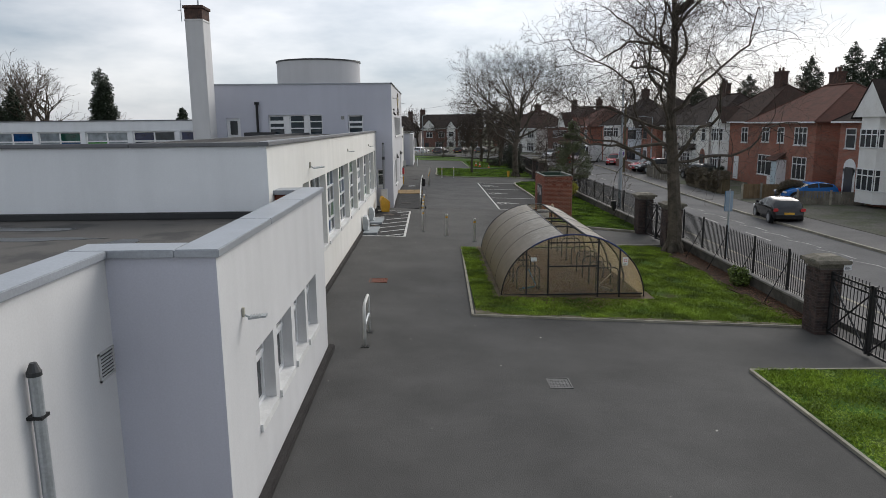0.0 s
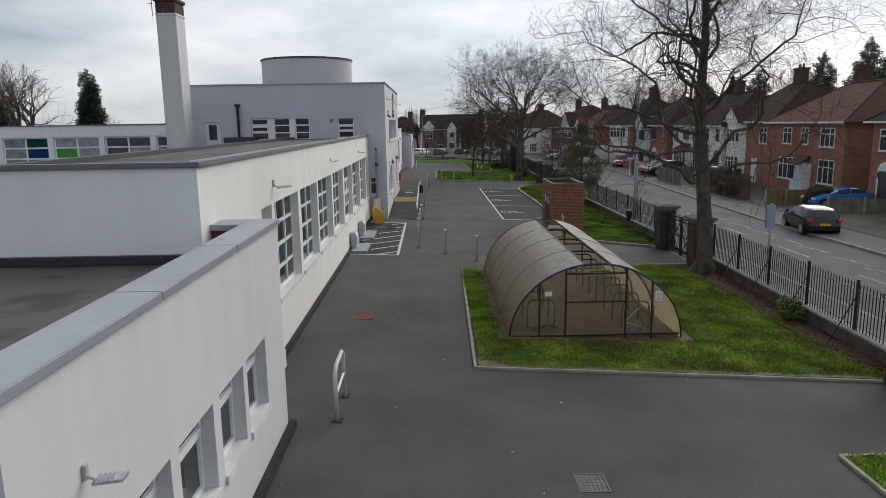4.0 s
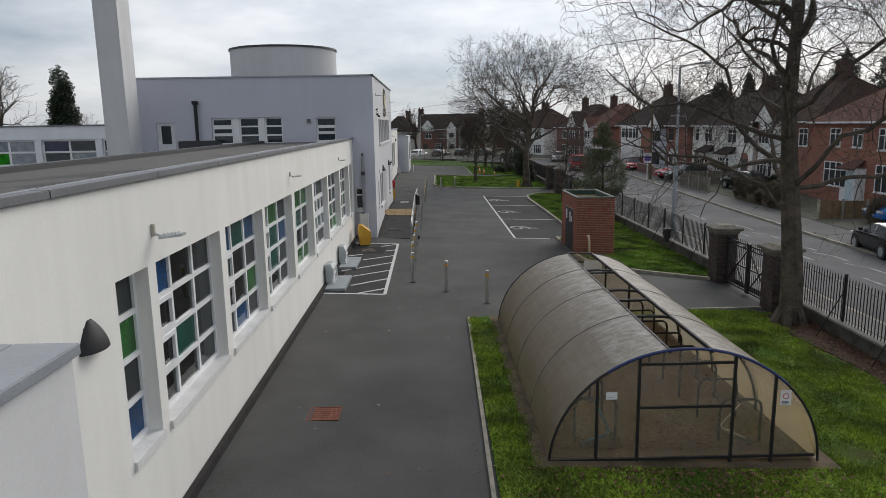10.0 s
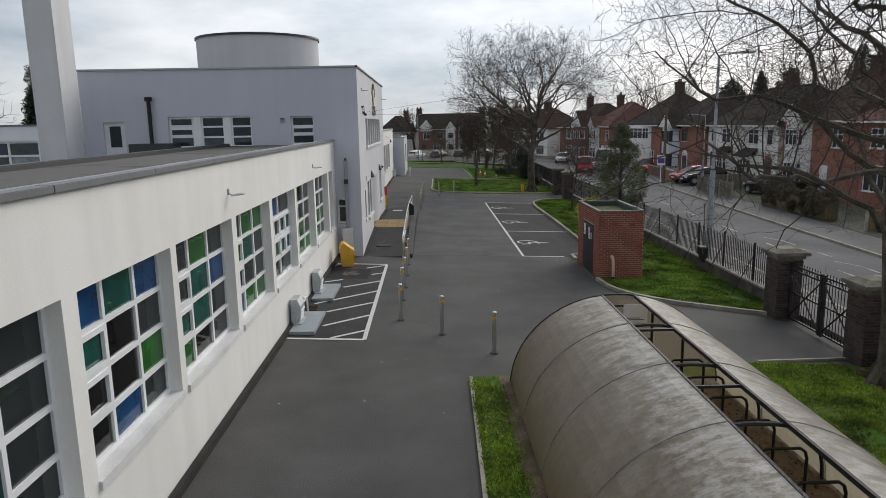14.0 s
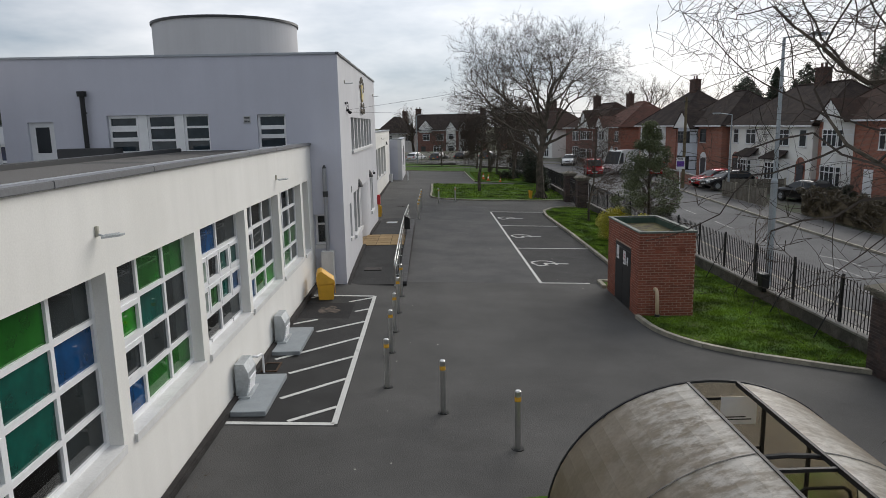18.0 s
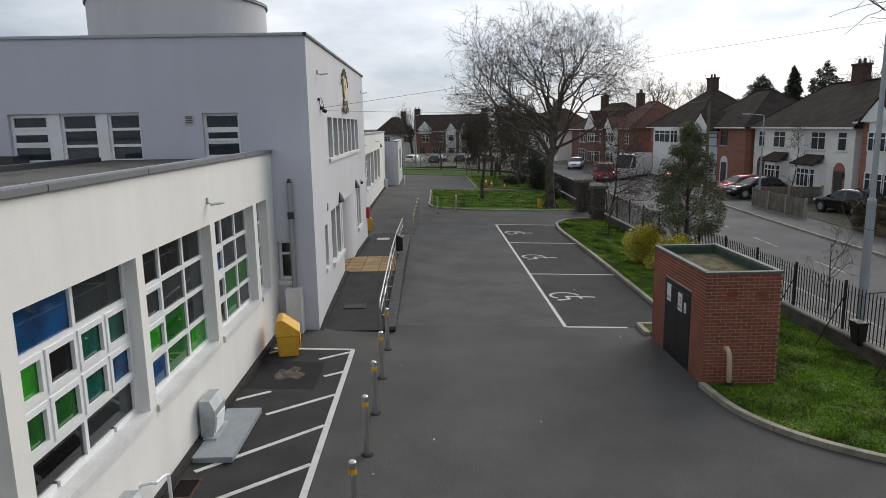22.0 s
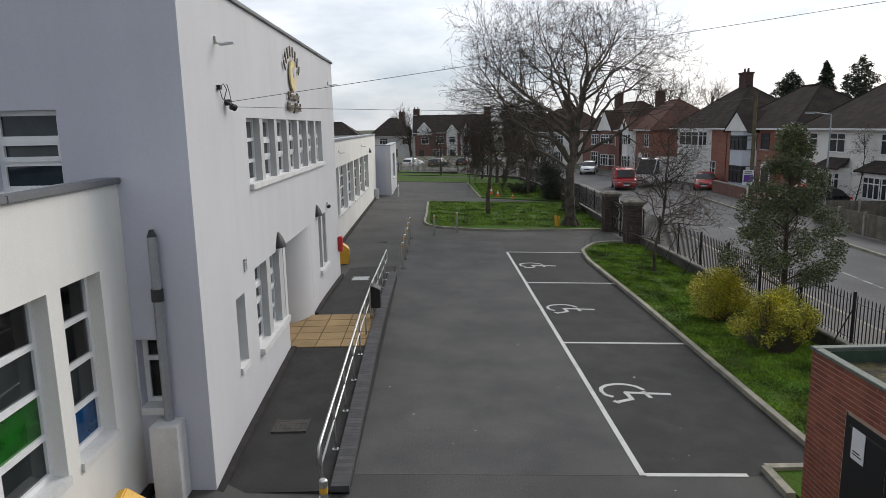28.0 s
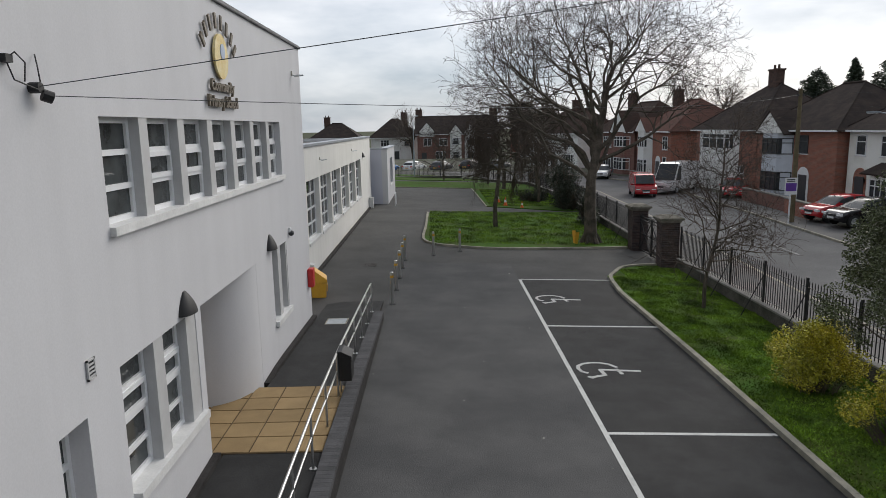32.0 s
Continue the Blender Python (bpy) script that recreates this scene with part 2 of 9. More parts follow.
M_BARK = mat("bark", (0.135, 0.112, 0.090), 0.95, vary=0.35, scale=3.0, fine=25.0, bump=0.6, second=(0.065, 0.058, 0.046))
M_TWIG = mat("twig_bark", (0.080, 0.066, 0.057), 0.95, vary=0.2, scale=2.0, fine=20.0, bump=0.0)
M_TWIG2 = mat("pale_twig_bark", (0.15, 0.125, 0.105), 0.95, vary=0.2, scale=2.0, fine=20.0, bump=0.0)
M_TWIG3 = mat("brown_twig_bark", (0.105, 0.083, 0.068), 0.95, vary=0.2, scale=2.0, fine=20.0, bump=0.0)
M_POLY = mat("weathered_polycarbonate", (0.285, 0.245, 0.20), 0.42, vary=0.40, scale=1.6, fine=22.0, bump=0.06, second=(0.155, 0.128, 0.09), amount=0.50, spread=0.15)


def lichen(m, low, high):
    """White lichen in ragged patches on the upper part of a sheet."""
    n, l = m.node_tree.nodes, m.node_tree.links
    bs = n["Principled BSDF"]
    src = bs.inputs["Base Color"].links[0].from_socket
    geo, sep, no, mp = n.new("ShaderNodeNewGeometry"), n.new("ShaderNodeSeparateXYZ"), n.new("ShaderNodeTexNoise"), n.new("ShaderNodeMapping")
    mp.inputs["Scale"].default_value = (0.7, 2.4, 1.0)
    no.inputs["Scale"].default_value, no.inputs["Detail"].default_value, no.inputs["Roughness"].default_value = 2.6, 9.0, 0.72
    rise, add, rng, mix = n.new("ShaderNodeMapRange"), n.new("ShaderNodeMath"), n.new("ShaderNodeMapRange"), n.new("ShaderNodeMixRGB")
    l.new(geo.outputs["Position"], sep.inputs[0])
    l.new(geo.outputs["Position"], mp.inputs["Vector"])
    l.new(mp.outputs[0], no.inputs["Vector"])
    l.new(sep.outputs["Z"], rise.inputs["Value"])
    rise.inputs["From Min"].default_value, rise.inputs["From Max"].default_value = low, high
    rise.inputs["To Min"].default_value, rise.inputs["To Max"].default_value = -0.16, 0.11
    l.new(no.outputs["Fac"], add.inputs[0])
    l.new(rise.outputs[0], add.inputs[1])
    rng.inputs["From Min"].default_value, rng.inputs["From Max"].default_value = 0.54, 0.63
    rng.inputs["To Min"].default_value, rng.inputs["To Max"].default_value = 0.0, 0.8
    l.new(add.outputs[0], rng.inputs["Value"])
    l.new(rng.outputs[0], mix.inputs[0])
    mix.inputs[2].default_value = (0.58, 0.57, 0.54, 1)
    # brown algae along the eaves
    low_mix, low_rng, low_add = n.new("ShaderNodeMixRGB"), n.new("ShaderNodeMapRange"), n.new("ShaderNodeMath")
    low_add.operation = "MULTIPLY_ADD"
    low_add.inputs[1].default_value = 1.6
    l.new(no.outputs["Fac"], low_add.inputs[0])
    l.new(sep.outputs["Z"], low_add.inputs[2])
    low_rng.inputs["From Min"].default_value, low_rng.inputs["From Max"].default_value = 1.15, 1.9
    low_rng.inputs["To Min"].default_value, low_rng.inputs["To Max"].default_value = 0.75, 0.0
    l.new(low_add.outputs[0], low_rng.inputs["Value"])
    l.new(low_rng.outputs[0], low_mix.inputs[0])
    low_mix.inputs[2].default_value = (0.12, 0.095, 0.05, 1)
    l.new(src, low_mix.inputs[1])
    l.new(low_mix.outputs[0], mix.inputs[1])
    l.new(mix.outputs[0], bs.inputs["Base Color"])


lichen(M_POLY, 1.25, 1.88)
G_WIN = glass("window_glass", (0.62, 0.68, 0.70), 0.75)
G_BLUE = glass("blue_window_glass", (0.004, 0.075, 0.23), 1.0, dirt=0.6)
G_GREEN = glass("green_window_glass", (0.018, 0.16, 0.018), 1.0, dirt=0.6)
G_NAVY = glass("indigo_window_glass", (0.02, 0.035, 0.12), 1.0, dirt=0.5)
G_LIME = glass("bright_green_window_glass", (0.03, 0.34, 0.02), 1.0, dirt=0.6)
G_BLIND = glass("window_glass_with_grey_blind", (0.036, 0.046, 0.049), 4.0, dirt=0.55)
G_DIM = glass("window_glass_with_curtain", (0.10, 0.11, 0.112), 1.0, dirt=0.6)
G_COOL = glass("window_glass_with_blue_grey_blind", (0.040, 0.060, 0.075), 1.0, dirt=0.6)
# pale diffuse film stands in for bright sky reflected in the panes
G_SKYLIT = glass("window_glass_with_pale_blind", (0.30, 0.34, 0.37), 1.0, dirt=0.8)
G_TEAL = glass("teal_window_glass", (0.004, 0.10, 0.075), 1.0, dirt=0.6)
G_SHED = glass("stained_clear_sheet", (0.64, 0.60, 0.53), 1.6, 0.12, dirt=0.12)
M_SKIN = glass("sheet_underside", (0.95, 0.92, 0.85), 1.0, 0.3)
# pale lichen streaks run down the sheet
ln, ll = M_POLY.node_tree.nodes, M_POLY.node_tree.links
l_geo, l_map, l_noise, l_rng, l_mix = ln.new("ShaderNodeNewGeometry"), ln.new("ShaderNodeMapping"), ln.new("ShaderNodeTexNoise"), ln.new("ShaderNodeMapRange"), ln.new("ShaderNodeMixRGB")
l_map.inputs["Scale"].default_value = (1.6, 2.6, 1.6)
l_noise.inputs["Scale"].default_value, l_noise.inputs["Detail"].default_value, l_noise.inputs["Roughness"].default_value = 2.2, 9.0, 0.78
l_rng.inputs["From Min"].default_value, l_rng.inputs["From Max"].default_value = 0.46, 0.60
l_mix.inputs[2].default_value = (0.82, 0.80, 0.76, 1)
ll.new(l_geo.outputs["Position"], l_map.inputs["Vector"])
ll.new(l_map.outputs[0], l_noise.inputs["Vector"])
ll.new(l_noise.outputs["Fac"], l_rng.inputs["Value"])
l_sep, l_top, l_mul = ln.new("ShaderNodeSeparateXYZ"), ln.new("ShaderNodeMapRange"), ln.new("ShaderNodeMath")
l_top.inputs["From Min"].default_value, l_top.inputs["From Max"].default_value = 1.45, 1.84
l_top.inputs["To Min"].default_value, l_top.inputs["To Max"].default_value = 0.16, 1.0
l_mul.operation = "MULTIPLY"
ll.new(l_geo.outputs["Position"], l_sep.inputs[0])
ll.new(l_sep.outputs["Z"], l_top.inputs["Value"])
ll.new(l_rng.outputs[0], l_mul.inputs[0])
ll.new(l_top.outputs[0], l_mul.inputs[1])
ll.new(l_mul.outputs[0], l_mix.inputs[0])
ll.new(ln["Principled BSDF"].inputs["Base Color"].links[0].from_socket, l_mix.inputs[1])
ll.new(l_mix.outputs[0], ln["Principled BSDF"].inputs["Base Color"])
# light comes through the weathered sheet
pn, pl = M_POLY.node_tree.nodes, M_POLY.node_tree.links
p_tr, p_mx = pn.new("ShaderNodeBsdfTranslucent"), pn.new("ShaderNodeMixShader")
p_tr.inputs["Color"].default_value = (0.74, 0.67, 0.53, 1)
p_mx.inputs[0].default_value = 0.48
pl.new(pn["Principled BSDF"].outputs[0], p_mx.inputs[1])
pl.new(p_tr.outputs[0], p_mx.inputs[2])
pl.new(p_mx.outputs[0], pn["Material Output"].inputs["Surface"])


def streaks(m, amount, fine=2.2):
    """Faint rain streaks down a wall."""
    n, l = m.node_tree.nodes, m.node_tree.links
    bs = n["Principled BSDF"]
    src = bs.inputs["Base Color"].links[0].from_socket
    geo, mp, no, rg, mu = n.new("ShaderNodeNewGeometry"), n.new("ShaderNodeMapping"), n.new("ShaderNodeTexNoise"), n.new("ShaderNodeMapRange"), n.new("ShaderNodeVectorMath")
    mp.inputs["Scale"].default_value = (fine, fine, 0.22)
    no.inputs["Scale"].default_value, no.inputs["Detail"].default_value = 1.0, 6.0
    rg.inputs["From Min"].default_value, rg.inputs["From Max"].default_value = 0.34, 0.62
    rg.inputs["To Min"].default_value, rg.inputs["To Max"].default_value = 1 - amount, 1.0
    mu.operation = "SCALE"
    l.new(geo.outputs["Position"], mp.inputs["Vector"])
    l.new(mp.outputs[0], no.inputs["Vector"])
    l.new(no.outputs["Fac"], rg.inputs["Value"])
    l.new(src, mu.inputs[0])
    l.new(rg.outputs[0], mu.inputs["Scale"])
    l.new(mu.outputs[0], bs.inputs["Base Color"])


for rendered, much in ((M_CREAM, 0.055), (M_WHITE, 0.05), (M_BRIGHT, 0.05), (M_GREY_SHADE, 0.04), (M_PALE, 0.04), (M_SILL, 0.12), (M_GREYPAINT, 0.06)):
    streaks(rendered, much)


# ---- building helpers ----
def gz(x):
    """Height of the yard: it falls from the school towards the street."""
    if x < 0.5:
        return 0.04 * min(0.5 - x, 4.1)
    return -0.034 * min(x - 0.5, 10.45)


def ramp_z(y):
    """Height of the sloping footpath at the entrance."""
    for (ya, za), (yb, zb) in zip(RAMP, RAMP[1:]):
        if y <= yb:
            return za + (zb - za) * max(0.0, y - ya) / (yb - ya)
    return RAMP[-1][1]


RAMP = ((40.6, 0.10), (46.4, 0.41), (49.4, 0.41), (55.9, 0.18), (57.4, 0.095))


def mesh_ob(name, bm, material=None, smooth=False):
    me = bpy.data.meshes.new(name)
    bm.normal_update()
    bm.to_mesh(me)
    bm.free()
    if material:
        me.materials.append(material)
    if smooth:
        me.polygons.foreach_set("use_smooth", [True] * len(me.polygons))
    return new(name, me)


def part(name, bm, material, parent, label="", smooth=False):
    ob = mesh_ob(name, bm, material, smooth)
    ob.parent = parent
    return tagged(ob, label)


def piece(name, me, parent, m):
    """One more object on a shared mesh."""
    ob = new(name, me)
    ob.parent = parent
    ob.matrix_basis = m
    return ob


def empty(name, label, category, x=0, y=0, z=0, group="", kind="", rz=0):
    ob = new(name)
    ob.matrix_basis = pose(x, y, z, 0, 0, rz)
    return tagged(ob, label, category, group, kind)


def box(bm, x0, x1, y0, y1, z0, z1):
    v = [bm.verts.new((x, y, z)) for z in (z0, z1) for y in (y0, y1) for x in (x0, x1)]
    for f in ((0, 2, 3, 1), (4, 5, 7, 6), (0, 1, 5, 4), (2, 6, 7, 3), (0, 4, 6, 2), (1, 3, 7, 5)):
        bm.faces.new([v[k] for k in f])
    return v


def bx(x0, x1, y0, y1, z0, z1, bevel=0.0):
    bm = bmesh.new()
    box(bm, min(x0, x1), max(x0, x1), min(y0, y1), max(y0, y1), min(z0, z1), max(z0, z1))
    if bevel:
        bmesh.ops.bevel(bm, geom=bm.edges[:], offset=bevel, segments=2, affect="EDGES")
    return bm


def prism(bm, pts, z0, z1, top=None):
    """A slab over the outline pts; z0 and z1 may be functions of x."""
    lo = [bm.verts.new((x, y, z0(x) if callable(z0) else z0)) for x, y in pts]
    hi = [bm.verts.new((x, y, z1(x) if callable(z1) else z1)) for x, y in pts]
    n = len(pts)
    bm.faces.new(hi)
    bm.faces.new(lo[::-1])
    for i in range(n):
        bm.faces.new((lo[i], lo[(i + 1) % n], hi[(i + 1) % n], hi[i]))
    return bm


def cyl(bm, p, q, r0, r1=None, seg=8, cap=True):
    """A tapered tube from p to q."""
    r1 = r0 if r1 is None else r1
    p, q = Vector(p), Vector(q)
    d = (q - p).normalized()
    a = d.orthogonal().normalized()
    b = d.cross(a)
    rings = []
    for c, r in ((p, r0), (q, r1)):
        rings.append([bm.verts.new(c + (a * math.cos(k * 2 * math.pi / seg) + b * math.sin(k * 2 * math.pi / seg)) * r) for k in range(seg)])
    for k in range(seg):
        bm.faces.new((rings[0][k], rings[0][(k + 1) % seg], rings[1][(k + 1) % seg], rings[1][k]))
    if cap:
        bm.faces.new(rings[0][::-1])
        bm.faces.new(rings[1])


def tube(bm, pts, r, seg=8):
    """A bent tube of one thickness along pts."""
    pts = [Vector(p) for p in pts]
    rings, a = [], None
    for i, p in enumerate(pts):
        d = (pts[min(i + 1, len(pts) - 1)] - pts[max(i - 1, 0)]).normalized()
        a = d.orthogonal() if a is None else a - d * a.dot(d)
        a.normalize()
        b = d.cross(a)
        rings.append([bm.verts.new(p + (a * math.cos(k * 2 * math.pi / seg) + b * math.sin(k * 2 * math.pi / seg)) * r) for k in range(seg)])
    for i in range(len(rings) - 1):
        for k in range(seg):
            bm.faces.new((rings[i][k], rings[i][(k + 1) % seg], rings[i + 1][(k + 1) % seg], rings[i + 1][k]))
    bm.faces.new(rings[0][::-1])
    bm.faces.new(rings[-1])


def lattice(bm, us, vs, solid, at):
    """One connected plate of cells; solid(u, v) tells which cells are filled, at(u, v, w) gives a corner, w being 0 in front and 1 behind."""
    nodes = {}

    def node(i, j, w):
        if (i, j, w) not in nodes:
            nodes[(i, j, w)] = bm.verts.new(at(us[i], vs[j], w))
        return nodes[(i, j, w)]

    nu, nv = len(us) - 1, len(vs) - 1
    full = {(i, j) for i in range(nu) for j in range(nv) if solid((us[i] + us[i + 1]) / 2, (vs[j] + vs[j + 1]) / 2)}
    for i, j in sorted(full):
        bm.faces.new([node(a, b, 0) for a, b in ((i, j), (i + 1, j), (i + 1, j + 1), (i, j + 1))])
        bm.faces.new([node(a, b, 1) for a, b in ((i, j), (i, j + 1), (i + 1, j + 1), (i + 1, j))])
        for (di, dj), (a, b) in (((-1, 0), ((i, j + 1), (i, j))), ((1, 0), ((i + 1, j), (i + 1, j + 1))), ((0, -1), ((i, j), (i + 1, j))), ((0, 1), ((i + 1, j + 1), (i, j + 1)))):
            if (i + di, j + dj) not in full:
                bm.faces.new([node(*b, 0), node(*a, 0), node(*a, 1), node(*b, 1)])
    bmesh.ops.recalc_face_normals(bm, faces=bm.faces[:])


def bars(edges, width):
    """Break points either side of each bar."""
    out = [edges[0], edges[0] + width]
    for e in edges[1:-1]:
        out += [e - width / 2, e + width / 2]
    return out + [edges[-1] - width, edges[-1]]


def wall(name, axis, plane, thick, a0, a1, z0, z1, holes, material, label, end=None):
    """A wall on x=plane or y=plane, thick behind it, along a0..a1, with openings (a, b, bottom, top) cut through."""
    bm = bmesh.new()
    us = sorted({a0, a1} | {round(v, 4) for h in holes for v in h[:2]})
    vs = sorted({z0, z1} | {round(v, 4) for h in holes for v in h[2:] if z0 < v < z1})

    def solid(u, v):
        return not any(a < u < b and c < v < d for a, b, c, d in holes)

    lattice(bm, us, vs, solid, (lambda u, v, w: (plane + w * thick, u, v)) if axis == "x" else (lambda u, v, w: (u, plane + w * thick, v)))
    ob = mesh_ob(name, bm, material)
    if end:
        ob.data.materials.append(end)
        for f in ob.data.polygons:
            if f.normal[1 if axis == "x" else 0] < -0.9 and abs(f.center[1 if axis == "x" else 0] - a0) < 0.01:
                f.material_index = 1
    return tagged(ob, label, "wall", kind="structure")


def strip(name, pts, width, z, material, label, height=0.006):
    """A flat painted or laid band along pts that follows the ground."""
    bm = bmesh.new()
    for (xa, ya), (xb, yb) in zip(pts, pts[1:]):
        d = Vector((xb - xa, yb - ya)).normalized() * width / 2
        n = Vector((-d.y, d.x))
        v = [(xa + n.x, ya + n.y), (xa - n.x, ya - n.y), (xb - n.x, yb - n.y), (xb + n.x, yb + n.y)]
        prism(bm, v, lambda x: gz(x) + z, lambda x: gz(x) + z + height)
    return mesh_ob(name, bm, material)


# ---- ground ----
bm = bmesh.new()
prism(bm, [(-900, -600), (900, -600), (900, 1500), (-900, 1500)], -1.2, -0.46)
tagged(mesh_ob("ground", bm, M_WILD), "open ground of earth and rough grass round the school", "ground", kind="structure")
bm = bmesh.new()
for xa, xb in ((-40.0, -3.6), (-3.6, 0.5), (0.5, 10.95)):
    prism(bm, [(xa, -25), (xb, -25), (xb, 121), (xa, 121)], -0.45, gz)
bmesh.ops.remove_doubles(bm, verts=bm.verts[:], dist=0.001)
tagged(mesh_ob("pavement_yard", bm, M_ASPHALT), "dark grey worn asphalt of the school yard", "asphalt yard", kind="structure")


# ---- school: structure ----
def coping(name, x0, x1, y0, y1, z0, z1, material=None, label="grey folded-metal parapet coping"):
    """A parapet coping in butted lengths with open joints."""
    top = empty(name, label, "coping", kind="structure")
    along = (x1 - x0) > (y1 - y0)
    n = max(1, round((x1 - x0 if along else y1 - y0) / 2.6))
    for k in range(n):
        if along:
            a, b = x0 + (x1 - x0) * k / n, x0 + (x1 - x0) * (k + 1) / n
            bm = bx(a + 0.004 * (k > 0), b - 0.004 * (k < n - 1), y0, y1, z0, z1, 0.01)
        else:
            a, b = y0 + (y1 - y0) * k / n, y0 + (y1 - y0) * (k + 1) / n
            bm = bx(x0, x1, a + 0.004 * (k > 0), b - 0.004 * (k < n - 1), z0, z1, 0.01)
        part("coping_length", bm, material or M_COPING, top)
    return top


# rear classroom wing, with the big coloured windows
W2 = -3.47
W2_OPEN = [(16.17, 17.08), (17.33, 20.08), (20.40, 23.08), (23.30, 26.22), (26.52, 29.33), (29.62, 32.40), (32.62, 35.60), (35.86, 38.66), (38.95, 39.92)]
wall("wall_classroom_east", "x", W2, -0.42, 12.45, 40.68, -0.3, 4.80, [(a, b, 1.42, 3.71) for a, b in W2_OPEN], M_CREAM, "cream rendered wall of the classroom wing, faintly streaked", M_BRIGHT)
wall("wall_classroom_south", "y", 12.45, 0.4, -40.0, W2 - 0.42, -0.3, 4.80, [], M_BRIGHT, "white rendered end wall above the lower flat roof")
M_TRIM = mat("dark_grey_roof_trim", (0.165, 0.170, 0.180), 0.5, 0.1, vary=0.12, scale=1.2, fine=30.0, bump=0.05)
coping("trim_coping_east", W2 - 0.15, W2 + 0.06, 12.39, 40.67, 4.80, 4.885, M_TRIM, "dark grey folded-metal roof edge trim")
coping("trim_coping_south", -40.0, W2 - 0.15, 12.39, 12.61, 4.80, 4.883, M_TRIM, "dark grey folded-metal roof edge trim")
coping("trim_edge_bead", W2 - 0.175, W2 - 0.151, 12.61, 40.62, 4.80, 4.895, M_COPING, "pale metal bead along the roof edge")
tagged(mesh_ob("roof_classroom", bx(-7.55, W2 - 0.425, 12.86, 40.6, 4.42, 4.70), M_FELT), "weathered grey felt flat roof with pale patches", "flat roof", kind="structure")
tagged(mesh_ob("roof_edge_felt", bx(W2 - 0.43, W2 - 0.177, 12.612, 40.6, 4.803, 4.825), M_FELT), "felt dressed over the wall head", "roof felt", kind="structure")
tagged(mesh_ob("roof_edge_felt_south", bx(-13.0, W2 - 0.432, 12.612, 12.87, 4.803, 4.823), M_FELT), "felt dressed over the wall head", "roof felt", kind="structure")
tagged(mesh_ob("roof_classroom_back", bx(-13.0, -7.63, 12.87, 39.9, 3.3, 3.65), M_FELT), "lower weathered felt flat roof", "flat roof", kind="structure")
tagged(mesh_ob("roof_upstand", bx(-7.62, -7.35, 12.87, 39.9, 3.65, 4.81, 0.02), M_DARK), "low black upstand along the felt roof", "roof upstand", kind="structure")
tagged(mesh_ob("roof_outlet_box", bx(-11.3, -9.5, 40.0, 40.66, -0.2, 4.85, 0.02), M_DARK), "dark low housing at the foot of the tower wall", "roof housing", kind="structure")
tagged(mesh_ob("floor_classroom", bx(-8.9, W2 - 0.43, 12.9, 40.6, -0.25, 0.12), M_ROOM), "grey classroom floor", "floor", kind="structure")
tagged(mesh_ob("wall_classroom_inner", bx(-9.2, -8.9, 12.87, 40.6, -0.25, 4.41), M_ROOM), "grey inner classroom wall", "wall", kind="structure")

# near low wing
NW = -2.55
NW_OPEN = [(7.33, 8.35), (8.58, 9.68), (9.93, 10.97), (11.15, 12.22)]
wall("wall_front_east", "x", NW, -0.4, 5.93, 13.44, -0.3, 3.77, [(a, b, 1.05, 2.19) for a, b in NW_OPEN], M_WHITE, "white rendered wall of the low front wing", M_GREY_SHADE)
wall("wall_front_return", "y", 5.93, 0.35, -4.13, NW - 0.4, -0.3, 3.77, [], M_GREY_SHADE, "rendered return wall, its shaded side coloured pale grey")
wall("wall_front_recess", "x", -3.78, -0.35, -25.0, 5.93, -0.3, 3.77, [], M_WHITE, "white rendered recessed wall with soft stains")
wall("wall_front_end", "y", 13.44, -0.35, W2, NW - 0.4, -0.3, 3.77, [], M_WHITE, "white rendered end wall of the low wing")
coping("trim_coping_front", NW - 0.44, NW + 0.05, 5.88, 13.49, 3.77, 3.865)
coping("trim_coping_return", -4.17, NW - 0.44, 5.88, 6.37, 3.77, 3.863)
coping("trim_coping_recess", -4.17, -3.73, -25.0, 5.88, 3.77, 3.862)
coping("trim_coping_end", W2 - 0.7, NW - 0.44, 12.83, 13.49, 3.77, 3.864)
tagged(mesh_ob("wall_parapet_inner", bx(W2 + 0.01, NW - 0.41, 12.90, 13.02, 3.30, 3.77), M_BRICKJ), "red brick inner face of the parapet", "wall", kind="structure")
tagged(mesh_ob("roof_front_east", bx(-4.13, NW - 0.41, 6.34, 12.90, 3.10, 3.34), M_FELT), "dark wet felt flat roof", "flat roof", kind="structure")
tagged(mesh_ob("roof_front", bx(-40.0, -4.135, -25.0, 12.44, 3.10, 3.338), M_FELT), "dark wet felt flat roof with puddles", "flat roof", kind="structure")
M_PUDDLE = mat("wet_roof_patch", (0.020, 0.020, 0.020), 0.12, vary=0.2, scale=1.5, bump=0.0)
pr = random.Random(12)
for cx, cy, rx, ry in ((-8.6, 11.2, 2.3, 0.34), (-7.0, 10.0, 1.5, 0.22), (-11.5, 11.6, 1.6, 0.3), (-5.3, 9.2, 0.5, 0.9)):
    bm = bmesh.new()
    ring = []
    for k in range(40):
        a = k * math.pi / 20
        f = 0.72 + 0.5 * noise.noise(Vector((math.cos(a) * 1.6 + cx, math.sin(a) * 1.6 + cy, 2.0))) + 0.08 * pr.random()
        ring.append((cx + math.cos(a) * rx * f, cy + math.sin(a) * ry * f))
    prism(bm, ring, 3.330, 3.343)
    tagged(mesh_ob("roof_puddle", bm, M_PUDDLE), "shallow dark puddle on the felt roof", "puddle", kind="structure")
